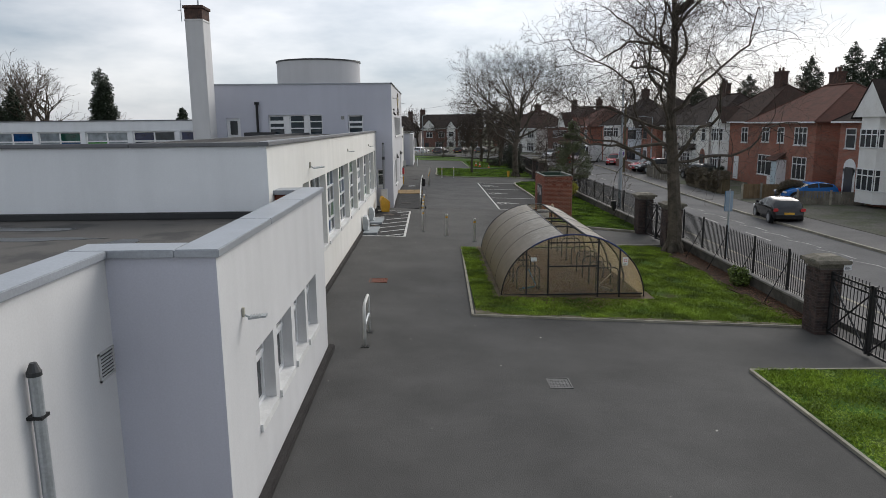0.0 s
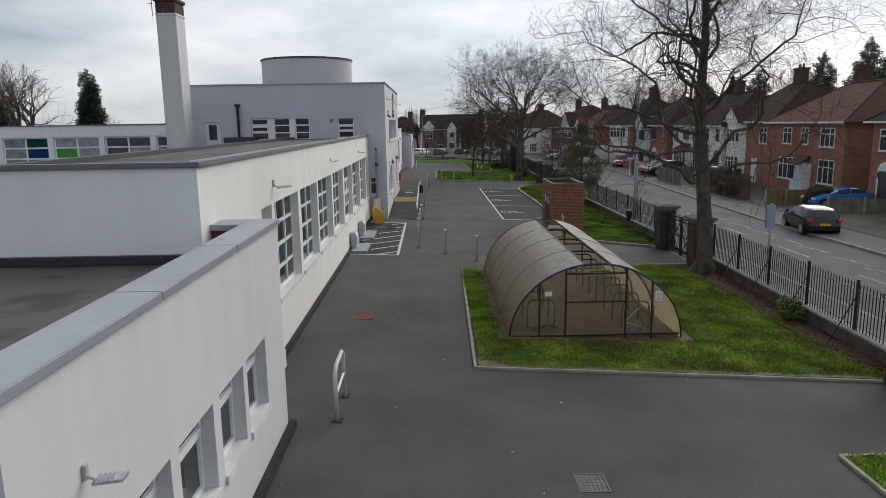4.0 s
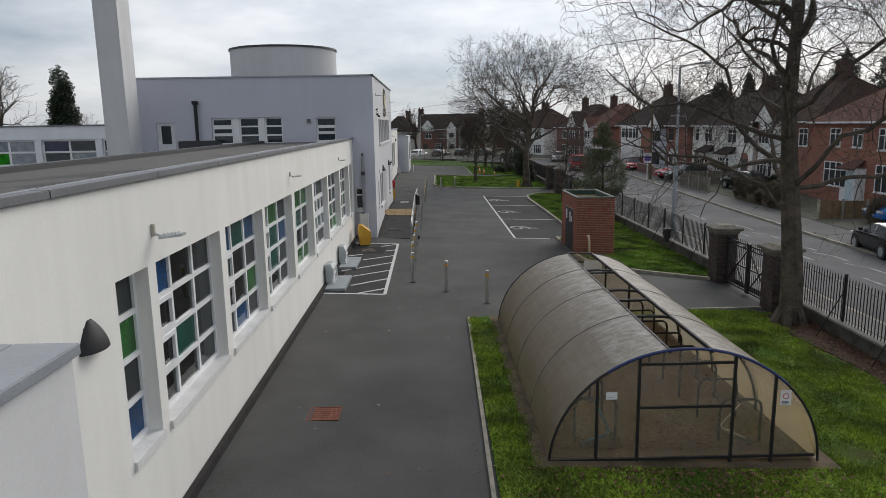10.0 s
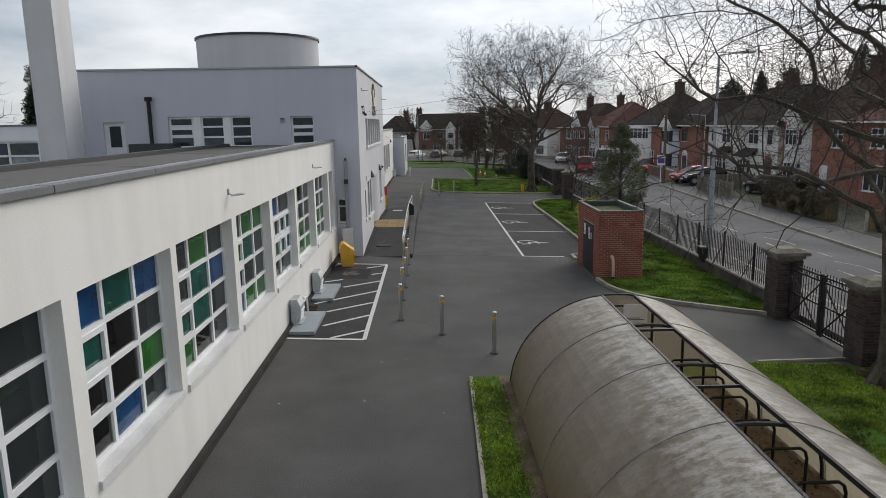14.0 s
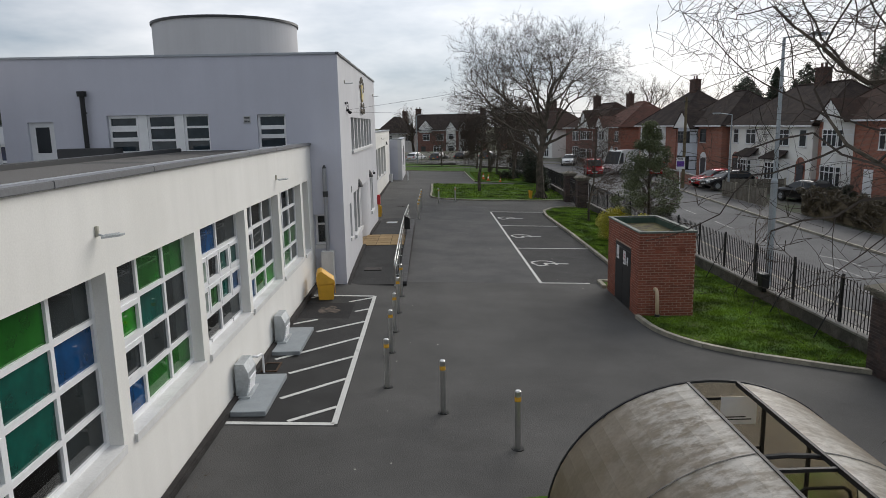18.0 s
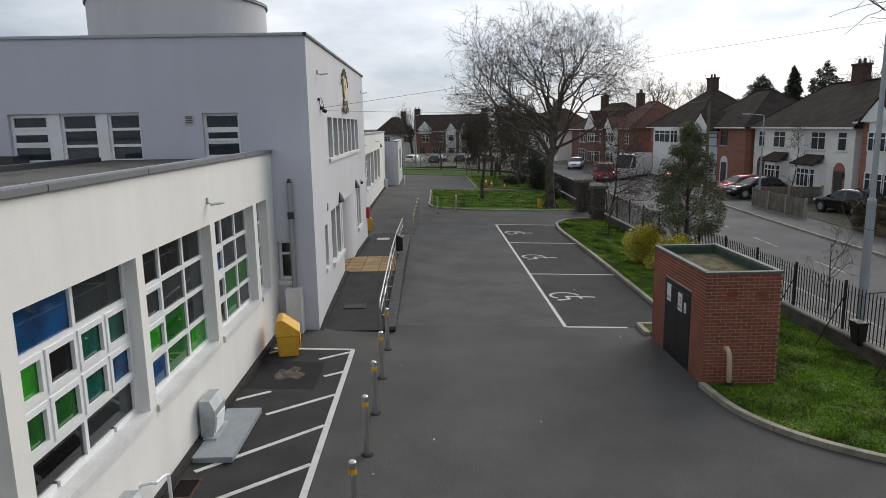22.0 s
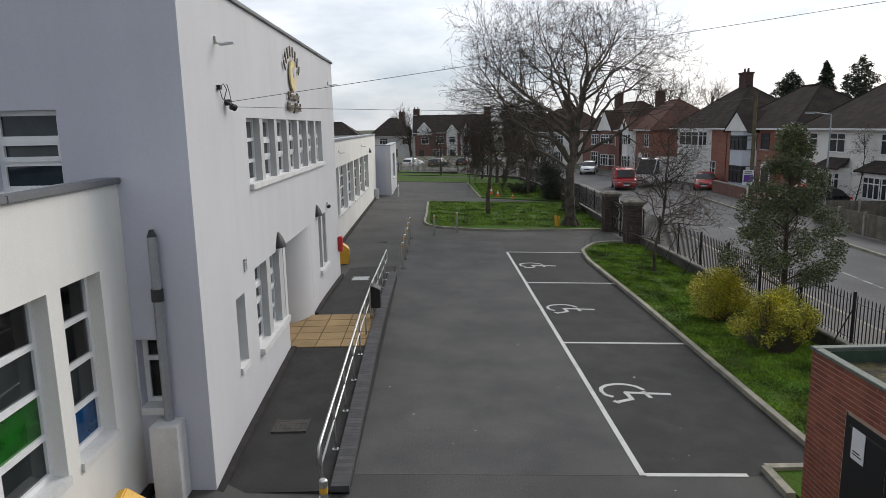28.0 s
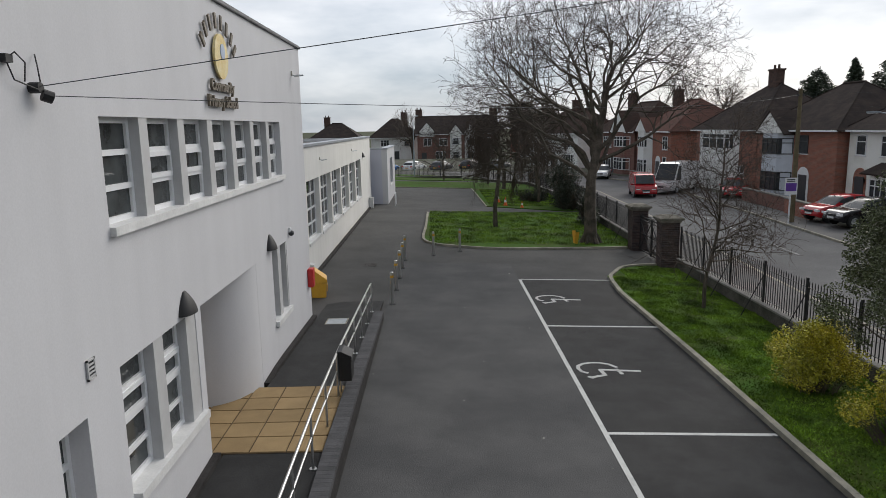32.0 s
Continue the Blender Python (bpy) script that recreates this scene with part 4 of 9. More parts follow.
tagged(mesh_ob("ground_worn_edge", bm, M_WORN), "worn bare soil along the lawn edging", "bare soil", kind="structure")

# darker tarmac of the footpath and the bays
bm = bmesh.new()
for (ya, za), (yb, zb) in zip(RAMP, RAMP[1:]):
    v = box(bm, TX + 0.12, -0.58, ya, yb, -0.1, za)
    for q in v[4:]:
        q.co.z = ramp_z(q.co.y)
bmesh.ops.remove_doubles(bm, verts=bm.verts[:], dist=0.001)
tagged(mesh_ob("pavement_footpath", bm, M_PATCH), "dark smooth tarmac footpath that ramps up to the entrance", "footpath", kind="structure")
bm = bmesh.new()
prism(bm, [(4.2, 41.2), (7.45, 41.2), (7.45, 61.0), (4.2, 61.0)], lambda x: gz(x) - 0.05, lambda x: gz(x) + 0.0025)
bh = bmesh.new()
prism(bh, [(W2 + 0.14, 29.66), (-1.32, 29.66), (-1.32, 39.12), (W2 + 0.14, 39.12)], lambda x: gz(x) - 0.1, lambda x: gz(x) + 0.0025)
tagged(mesh_ob("pavement_hatch", bh, M_PATCH), "dark tarmac under the hatched area", "tarmac", kind="structure")
tagged(mesh_ob("pavement_bays", bm, M_PATCH), "dark tarmac of the parking bays", "tarmac", kind="structure")

bm = bmesh.new()
for xa, xb in ((-0.44, 0.5), (0.5, 4.2)):
    prism(bm, [(xa, 41.2), (xb, 41.2), (xb, 64.0), (xa, 64.0)], lambda x: gz(x) - 0.05, lambda x: gz(x) + 0.002)
bmesh.ops.remove_doubles(bm, verts=bm.verts[:], dist=0.001)
tagged(mesh_ob("pavement_yard_far", bm, M_ASPHALT2), "paler asphalt of the drive beside the bays", "asphalt", kind="structure")
M_REPAIR = mat("tarmac_repair", (0.022, 0.022, 0.023), 0.85, vary=0.3, scale=1.5, fine=120.0, bump=0.35)
# painted lines
BX = 4.23
tagged(strip("bay_line_long", [(BX, 41.2), (BX + 0.0, 61.0)], 0.10, 0.002, M_LINE, ""), "worn white line of the parking bays", "road marking", kind="structure")
for y, x1 in ((41.22, 5.95), (48.05, 7.44), (54.98, 7.46), (61.03, 7.6)):
    tagged(strip("bay_line", [(BX + 0.05, y), (x1, y)], 0.10, 0.003, M_LINE, ""), "worn white cross line of a parking bay", "road marking", kind="structure")


def wheelchair(x, y, s):
    """The painted wheelchair sign, lying on its side in the bay."""
    bm = bmesh.new()

    def seg(pts, w):
        for p, q in zip(pts, pts[1:]):
            d = (Vector(q) - Vector(p)).normalized() * w / 2
            n = Vector((-d.y, d.x))
            P, Q = Vector(p) - d * 0.4, Vector(q) + d * 0.4
            v = [P + n, P - n, Q - n, Q + n]
            prism(bm, [(x + a.x * s, y + a.y * s) for a in v], lambda u: gz(u) + 0.001, lambda u: gz(u) + 0.009)

    seg([(0.16, -0.24), (0.04, -0.15), (0.0, 0.05), (0.04, 0.24), (0.18, 0.38), (0.38, 0.46), (0.60, 0.46), (0.80, 0.36), (0.93, 0.16)], 0.085)
    seg([(0.14, -0.48), (0.22, -0.56)], 0.09)
    seg([(0.20, -0.52), (0.54, -0.36), (0.50, -0.01), (0.92, -0.05), (1.42, -0.09)], 0.095)
    seg([(0.90, 0.03), (0.95, -0.28)], 0.085)
    return tagged(mesh_ob("wheelchair_marking", bm, M_LINE), "white wheelchair symbol painted in the bay", "road marking", "bay symbols", kind="structure")


for y in (44.7, 51.45, 58.1):
    wheelchair(4.44, y, 1.0)
HX = -1.39
tagged(strip("hatch_outline", [(-3.45, 29.75), (HX, 29.75), (HX, 39.1), (-3.3, 39.1)], 0.11, 0.002, M_LINE, ""), "white outline of the hatched area", "road marking", kind="structure")
for xa, ya, xb, yb in ((-1.44, 30.52, -2.25, 29.84), (-1.44, 31.99, -2.6, 30.88), (-1.44, 33.40, -2.71, 32.25), (-1.44, 34.84, -3.2, 33.12), (-1.44, 36.28, -2.6, 35.27), (-1.44, 37.58, -1.82, 37.28), (-1.44, 38.9, -2.1, 38.36), (-2.76, 36.4, -3.38, 35.92), (-3.1, 38.98, -3.46, 38.66)):
    tagged(strip("hatch_bar", [(xa, ya), (xb, yb)], 0.09, 0.003, M_LINE, ""), "white diagonal bar of the hatched area", "road marking", "hatch bars", kind="structure")
for nm, a in (("patch_hatch", (-3.4, -1.92, 36.55, 38.2)),):
    bm = bmesh.new()
    prism(bm, [(a[0], a[2]), (a[1], a[2]), (a[1], a[3]), (a[0], a[3])], lambda x: gz(x) - 0.05, lambda x: gz(x) + 0.0055)
    tagged(mesh_ob("pavement_" + nm, bm, M_REPAIR), "darker tarmac repair with a broken spot", "tarmac patch", kind="structure")
bm = bmesh.new()
spot = []
for k in range(36):
    a = k * math.pi / 18
    f = 1.0 + 0.75 * noise.noise(Vector((math.cos(a) * 1.3, math.sin(a) * 1.3, 4.0))) + 0.35 * noise.noise(Vector((math.cos(a) * 4.0, math.sin(a) * 4.0, 7.0)))
    spot.append((-2.62 + math.cos(a) * 0.27 * f, 37.38 + math.sin(a) * 0.38 * f))
prism(bm, spot, lambda x: gz(x) - 0.02, lambda x: gz(x) + 0.008)
tagged(mesh_ob("pavement_broken_spot", bm, mat("broken_tarmac", (0.14, 0.11, 0.09), 0.9, vary=0.4, scale=7.0, fine=40.0, bump=0.5, second=(0.05, 0.045, 0.042))), "pale broken spot in the tarmac", "tarmac patch", kind="structure")


def cover(name, x, y, w, d, material, label, n=6):
    """A manhole cover: rim and ribbed plate."""
    top = empty(name, label, "manhole cover", x, y, gz(x))
    bm = bmesh.new()
    for a in ((-w / 2, w / 2, -d / 2, -d / 2 + 0.03), (-w / 2, w / 2, d / 2 - 0.03, d / 2), (-w / 2, -w / 2 + 0.03, -d / 2 + 0.03, d / 2 - 0.03), (w / 2 - 0.03, w / 2, -d / 2 + 0.03, d / 2 - 0.03)):
        box(bm, *a, -0.02, 0.012)
    part("rim", bm, M_CONCRETE if material is M_GALV else material, top)
    bm = bmesh.new()
    for i in range(n):
        for j in range(n):
            a, b = -w / 2 + 0.035 + i * (w - 0.07) / n, -d / 2 + 0.035 + j * (d - 0.07) / n
            box(bm, a, a + (w - 0.07) / n - 0.006, b, b + (d - 0.07) / n - 0.006, -0.01, 0.009)
    part("plate", bm, material, top)
    return top


M_COVER = mat("grey_iron_cover", (0.080, 0.074, 0.069), 0.85, 0.0, vary=0.25, scale=6.0, fine=40.0, bump=0.2)
M_COVER2 = mat("worn_iron_cover", (0.175, 0.172, 0.168), 0.85, 0.0, vary=0.25, scale=6.0, fine=40.0, bump=0.2)
M_RUST = mat("red_iron_cover", (0.20, 0.075, 0.05), 0.8, 0.1, vary=0.25, scale=6.0, fine=40.0, bump=0.2)
cover("manhole_cover", 2.45, 11.65, 0.47, 0.55, M_COVER2, "grey ribbed manhole cover in the asphalt")
cover("manhole_cover", -1.93, 20.6, 0.60, 0.60, M_RUST, "rusty red manhole cover in the asphalt")
cover("manhole_cover", -1.72, 42.75, 0.62, 0.66, M_COVER, "flat grey manhole cover in the footpath").location.z = ramp_z(42.75)
cover("manhole_cover", -1.68, 54.7, 0.60, 0.60, M_GALV, "pale grey manhole cover in the footpath").location.z = ramp_z(54.6)
cover("manhole_cover", -1.6, 63.3, 0.60, 0.50, M_COVER, "pale grey manhole cover in the footpath")

# buff paving at the entrance
top = empty("pavement_entrance", "buff concrete slabs at the entrance, darker at the joints", "paving", kind="structure")
tile_me = bpy.data.meshes.new("slab")
bm = bx(-0.288, 0.288, -0.271, 0.271, -0.03, 0.0, 0.006)
bm.to_mesh(tile_me)
bm.free()
tile_me.materials.append(M_TILE)
part("bed", bx(-4.59, -0.72, 46.5, 49.33, 0.34, 0.418), mat("dark_joint", (0.11, 0.08, 0.05), 0.95, vary=0.2), top)
for i in range(6):
    for j in range(5):
        piece("slab", tile_me, top, pose(-1.03 - 0.6 * i, 46.79 + 0.564 * j, 0.434))


# ---- cycle shelter ----
def cycle_shelter():
    top = empty("cycle_shelter", "barrel-vaulted cycle shelter of stained plastic sheet on dark steel hoops", "cycle shelter", 4.20, 18.75, -0.1)
    HW, HH, L = 2.21, 1.97, 8.15

    def prof(x):
        return HH * math.sqrt(max(0.0, 1 - (x / HW) ** 2))

    def arcpts(a0, a1, n):
        return [(-HW * math.cos(a0 + (a1 - a0) * k / n), HH * math.sin(a0 + (a1 - a0) * k / n)) for k in range(n + 1)]

    cut_l, cut_r = math.acos(0.30 / HW), math.pi - math.acos(0.38 / HW)
    for nm, a0, a1 in (("roof_sheet", 0.0, cut_l), ("roof_sheet", cut_r, math.pi)):
        for j in range(4):
            y0, y1 = j * L / 4 + 0.004, (j + 1) * L / 4 - 0.004
            pts = arcpts(a0, a1, 14)
            bm = bmesh.new()
            rows = []
            for y in (y0, y1):
                rows.append(([bm.verts.new((x, y, z)) for x, z in pts], [bm.verts.new((x * 0.994, y, z * 0.994)) for x, z in pts]))
            for k in range(14):
                bm.faces.new((rows[0][0][k], rows[0][0][k + 1], rows[1][0][k + 1], rows[1][0][k]))
                bm.faces.new((rows[0][1][k + 1], rows[0][1][k], rows[1][1][k], rows[1][1][k + 1]))
            for r in rows:
                for k in range(14):
                    bm.faces.new((r[0][k], r[1][k], r[1][k + 1], r[0][k + 1]))
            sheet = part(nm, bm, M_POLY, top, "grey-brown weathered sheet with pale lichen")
            sheet.data.materials.append(M_SKIN)
            for f in range(1, 28, 2):
                sheet.data.polygons[f].material_index = 1
            if j:
                bm = bmesh.new()
                tube(bm, [(x * 1.002, y0, z * 1.002) for x, z in pts], 0.009, 5)
                part("sheet_joint", bm, M_JOINT, top)
    for y in (0.0, L):
        bm = bmesh.new()
        tube(bm, [(x, y, z) for x, z in arcpts(0.0, math.pi, 28)], 0.022, 6)
        part("hoop", bm, M_BLACK, top)
        if y == 0:
            bm = bmesh.new()
            tube(bm, [(x, y, z) for x, z in arcpts(0.95, math.pi - 0.75, 16)], 0.0265, 6)
            part("hoop_crest", bm, M_NAVY, top, "blue painted crest of the end hoop")
    for y in [L * k / 4 for k in range(1, 4)]:
        bm = bmesh.new()
        tube(bm, [(x * 0.975, y, z * 0.975) for x, z in arcpts(0.0, math.pi, 24)], 0.03, 6)
        part("hoop", bm, M_BLACK, top)
    for x in (-0.30, 0.38):
        bm = bmesh.new()
        box(bm, x - 0.02, x + 0.02, 0.0, L, prof(x) - 0.05, prof(x) + 0.012)
        part("ridge_rail", bm, M_BLACK, top)
    for y in (3.2, 5.8):
        part("ridge_tie", bx(-0.28, 0.36, y - 0.02, y + 0.02, HH - 0.07, HH - 0.03), M_BLACK, top)
    # end panels
    for y, sheets in ((0.02, True), (L - 0.02, False)):
        xs = [-HW, -1.44, -0.77, 0.77, 1.44, HW]
        for a, b in zip(xs, xs[1:]):
            pts = [(a, 0.0 if a > -HW else 0.0), (b, 0.0)] + [(b + (a - b) * k / 10, prof(b + (a - b) * k / 10) - 0.02) for k in range(11)]
            pts = [p for i, p in enumerate(pts) if i == 0 or (abs(p[0] - pts[i - 1][0]) + abs(p[1] - pts[i - 1][1])) > 0.004]
            bm = bmesh.new()
            f = [bm.verts.new((x, y - 0.003, max(z, 0.03) if i > 1 else 0.12)) for i, (x, z) in enumerate(pts)]
            g = [bm.verts.new((v.co.x, y + 0.003, v.co.z)) for v in f]
            bm.faces.new(f)
            bm.faces.new(g[::-1])
            p = part("end_sheet", bm, G_SHED, top, "brown-stained clear plastic end sheet")
        for x in xs[1:-1]:
            part("end_post", bx(x - 0.022, x + 0.022, y - 0.022, y + 0.022, -0.15, prof(x)), M_BLACK, top)
        part("end_rail", bx(-0.74, 0.74, y - 0.02, y + 0.02, HH * 0.49, HH * 0.49 + 0.04), M_BLACK, top)
        part("end_rail", bx(-0.74, 0.74, y - 0.02, y + 0.02, 1.70, 1.74), M_BLACK, top)
        part("end_sill", bx(-HW + 0.05, HW - 0.05, y - 0.02, y + 0.02, 0.08, 0.12), M_BLACK, top)
    return top


M_JOINT = mat("lichened_joint", (0.34, 0.32, 0.28), 0.8, vary=0.3, scale=4.0)
M_NAVY = plain("navy_paint", (0.02, 0.035, 0.13), 0.4)
bm = bmesh.new()
prism(bm, [(1.75, 18.54), (6.72, 18.54), (6.72, 27.2), (1.75, 27.2)], -0.35, lambda x: gz(x) + 0.065)
tagged(mesh_ob("pavement_shelter_slab", bm, mat("mossy_concrete", (0.15, 0.112, 0.075), 0.95, vary=0.35, scale=1.4, fine=25.0, bump=0.4, second=(0.07, 0.06, 0.035))), "dirty mossy concrete slab under the shelter", "slab", kind="structure")
bm = bmesh.new()
prism(bm, [(2.03, 18.85), (6.37, 18.85), (6.37, 26.85), (2.03, 26.85)], -0.3, lambda x: gz(x) + 0.08)
tagged(mesh_ob("ground_shelter_floor", bm, mat("leafy_soil", (0.22, 0.165, 0.12), 0.95, vary=0.35, scale=1.2, fine=18.0, bump=0.5, second=(0.15, 0.115, 0.085))), "brown soil and dead leaves on the shelter floor", "soil floor", kind="structure")
cycle_shelter()


def cycle_stand(x, y, rz=0):
    ob = empty("cycle_stand", "black tubular cycle stand under the shelter", "cycle stand", x, y, gz(x) + 0.06, "cycle stands", rz=rz)
    bm = bmesh.new()
    tube(bm, [(-0.36, 0, 0), (-0.36, 0, 0.62), (-0.33, 0, 0.72), (-0.25, 0, 0.78), (0.25, 0, 0.78), (0.33, 0, 0.72), (0.36, 0, 0.62), (0.36, 0, 0)], 0.025, 6)
    part("hoop", bm, M_BLACK, ob)
    part("foot", bx(-0.43, -0.29, -0.07, 0.07, 0, 0.012), M_BLACK, ob)
    part("foot", bx(0.29, 0.43, -0.07, 0.07, 0, 0.012), M_BLACK, ob)
    return ob


stand = cycle_stand(2.92, 19.5)
for k in range(1, 8):
    copy_thing(stand, pose(2.92, 19.5 + k * 0.95, gz(3.0) + 0.06))
for k in range(8):
    copy_thing(stand, pose(5.45, 19.5 + k * 0.95, gz(5.6) + 0.06))


def scooter(x, y, rz, lean, frame_mat, label):
    """A small push scooter leaning over."""
    ob = empty("scooter", label, "scooter", x, y, gz(x) + 0.09, "scooters", rz=rz)
    tilt = pose(0, 0, 0, lean, 0, 0)
    pieces = [("deck", bx(-0.26, 0.2, -0.05, 0.05, 0.07, 0.10, 0.008), frame_mat)]
    bm = bmesh.new()
    tube(bm, [(0.2, 0, 0.09), (0.3, 0, 0.16), (0.27, 0, 0.45), (0.24, 0, 0.72)], 0.016, 6)
    pieces.append(("stem", bm, frame_mat))
    bm = bmesh.new()
    cyl(bm, (0.24, -0.17, 0.72), (0.24, 0.17, 0.72), 0.016, seg=6)
    pieces.append(("handlebar", bm, M_DARK))
    for wx in (-0.32, 0.33):
        bm = bmesh.new()
        cyl(bm, (wx, -0.015, 0.06), (wx, 0.015, 0.06), 0.06, seg=12)
        pieces.append(("wheel", bm, M_DARK))
    for nm, b, m in pieces:
        part(nm, b, m, ob).matrix_basis = tilt
    return ob


scooter(2.95, 19.35, 25, -38, plain("blue_enamel", (0.02, 0.20, 0.42), 0.35), "blue push scooter leaning under the cycle shelter")
scooter(5.35, 19.6, 120, 55, plain("pale_enamel", (0.55, 0.50, 0.46), 0.4), "pale push scooter fallen over under the shelter")


def notice(name, x, y, z, w, h, axis, label, red=0.0, rz=0, bars=3):
    """A small sign plate with bars for its unreadable writing."""
    ob = empty(name, label, "notice", x, y, z, rz=rz)
    part("plate", bx(-w / 2, w / 2, -0.004, 0.004, -h / 2, h / 2), M_UPVC, ob)
    if red:
        bm = bmesh.new()
        cyl(bm, (0, -0.005, h * 0.12), (0, -0.008, h * 0.12), w * 0.3, seg=16)
        part("symbol", bm, M_RED, ob)
        bm = bmesh.new()
        cyl(bm, (0, -0.006, h * 0.12), (0, -0.010, h * 0.12), w * 0.21, seg=16)
        part("symbol_ground", bm, M_UPVC, ob)
    for k in range(bars):
        part("text_bar", bx(-w * 0.36, w * (0.36 if k % 2 else 0.2), -0.007, -0.004, -h * 0.25 - k * h * 0.09, -h * 0.25 - k * h * 0.09 + h * 0.04), M_DARK, ob)
    return ob


notice("no_smoking_notice", 5.79, 18.72, 1.02, 0.17, 0.25, "y", "white notice with a red ring on the shelter end", 1)
notice("faded_notice", 2.98, 18.72, 1.12, 0.18, 0.12, "y", "small faded white sticker on the shelter end", 0, bars=1)
notice("shelter_notice", 4.6, 26.85, 1.45, 0.5, 0.4, "y", "pale yellowed notice at the far end of the shelter", 0, bars=2)


# ---- brick hut ----
def brick_hut():
    top = empty("brick_hut", "small red brick store with black door and green roof edge", "brick hut", 6.34, 37.0, -0.24)
    W, D, H = 1.60, 3.35, 2.48
    bm = bmesh.new()
    lattice(bm, [0.002, 0.10, W - 0.10, W - 0.002], [0.002, 0.10, D - 0.10, D - 0.002], lambda u, v: not (0.1 < u < W - 0.1 and 0.1 < v < D - 0.1), lambda u, v, w: (u, v, H if w == 0 else H - 0.22))
    part("parapet", bm, M_MORTAR, top, "pale mortar between the bricks")
    part("core", bx(0.002, W - 0.002, 0.002, D - 0.002, 0, H - 0.221), M_MORTAR, top, "pale mortar between the bricks")
    me = bpy.data.meshes.new("brick")
    bm = bx(-0.105, 0.105, -0.016, 0.016, -0.0305, 0.0305)
    bm.to_mesh(me)
    bm.free()
    me.materials.append(M_BRICK)
    half = bpy.data.meshes.new("half_brick")
    bm = bx(-0.0485, 0.0485, -0.016, 0.016, -0.0305, 0.0305)
    bm.to_mesh(half)
    bm.free()
    half.materials.append(M_BRICK)
    n = 33
    for r in range(n):
        z = 0.0375 + r * 0.075
        x = 0.0 if r % 2 == 0 else -0.1125
        while x < W - 0.02:
            a, b = max(x, 0.0), min(x + 0.215, W)
            if b - a > 0.17:
                piece("brick", me, top, pose((a + b) / 2, 0.012, z))
            elif b - a > 0.04:
                piece("brick", half, top, pose((a + b) / 2, 0.012, z) @ Matrix.Diagonal(((b - a - 0.006) / 0.097, 1, 1, 1)))
            x += 0.225
    bm = bmesh.new()
    for r in range(n):
        z = 0.0375 + r * 0.075
        y = 0.0 if r % 2 else -0.1125
        while y < D - 0.02:
            a, b = max(y, 0.0), min(y + 0.215, D)
            for c, d in (((a, min(b, 0.785)), (max(a, 2.465), b)) if z < 1.93 else ((a, b),)):
                if d - c > 0.03:
                    box(bm, -0.004, 0.02, c + 0.0025, d - 0.0025, z - 0.0305, z + 0.0305)
            y += 0.225
    tagged(part("brickwork_west", bm, M_BRICKJ, top), kind="stuff")
    bm = bmesh.new()
    for r in range(n):
        z = 0.0375 + r * 0.075
        y = 0.0 if r % 2 else -0.1125
        while y < D - 0.02:
            a, b = max(y, 0.0), min(y + 0.215, D)
            if b - a > 0.04:
                box(bm, W - 0.02, W + 0.004, a + 0.0025, b - 0.0025, z - 0.0305, z + 0.0305)
            y += 0.225
    tagged(part("brickwork_east", bm, M_BRICKJ, top), kind="stuff")
    # roof edge, felt bed
    for a in ((-0.03, W + 0.03, -0.03, 0.10), (-0.03, W + 0.03, D - 0.10, D + 0.03), (-0.03, 0.10, 0.10, D - 0.10), (W - 0.10, W + 0.03, 0.10, D - 0.10)):
        part("roof_edge", bx(a[0], a[1], a[2], a[3], H + 0.001, H + 0.05, 0.008), M_GREEN, top, "grey-green felted roof edge")
    for a in ((0.101, W - 0.101, 0.101, 0.115), (0.101, W - 0.101, D - 0.115, D - 0.101), (0.101, 0.115, 0.115, D - 0.115), (W - 0.115, W - 0.101, 0.115, D - 0.115)):
        part("roof_upstand", bx(*a, H - 0.22, H), M_GREEN2, top, "dark green felt upstand")
    part("roof_bed", bx(0.116, W - 0.116, 0.116, D - 0.116, H - 0.22, H - 0.17), mat("mossy_roof", (0.125, 0.115, 0.050), 0.95, vary=0.5, scale=4.0, fine=26.0, bump=0.8, second=(0.055, 0.045, 0.034)), top, "mossy gravel roof")
    # door
    for y0, y1 in ((0.83, 1.62), (1.63, 2.42)):
        d = part("door", bx(-0.005, 0.03, y0, y1, 0.02, 1.90, 0.004), M_BLACK, top, "black steel door leaf")
        part("top_strip", bx(-0.012, -0.005, y0 + 0.03, y1 - 0.05, 1.76, 1.79), M_DARK, d)
    part("door_frame", bx(0.0, 0.03, 0.79, 0.825, 0.0, 1.93), M_BLACK, top)
    part("door_frame", bx(0.0, 0.03, 2.425, 2.46, 0.0, 1.93), M_BLACK, top)
    # air bricks
    for x in (0.55, 1.18):
        bm = bmesh.new()
        for k in range(7):
            box(bm, x - 0.11, x + 0.11, -0.014, 0.01, 1.885 + k * 0.032, 1.885 + k * 0.032 + 0.02)
        part("air_brick", bm, M_BRICKJ, top)
    # bent pipe
    bm = bmesh.new()
    tube(bm, [(0.47, 0.02, 0.86), (0.47, -0.06, 0.88), (0.48, -0.13, 0.85), (0.49, -0.16, 0.78), (0.50, -0.17, 0.6), (0.51, -0.18, 0.0)], 0.055, 10)
    part("pipe", bm, mat("buff_plastic", (0.62, 0.49, 0.33), 0.5, vary=0.08), top, "buff plastic bent pipe", smooth=True)
    bm = bmesh.new()
    cyl(bm, (0.51, -0.18, 0.1), (0.51, -0.18, 0.17), 0.075, seg=10)
    part("pipe_collar", bm, M_DARK, top)
    return top


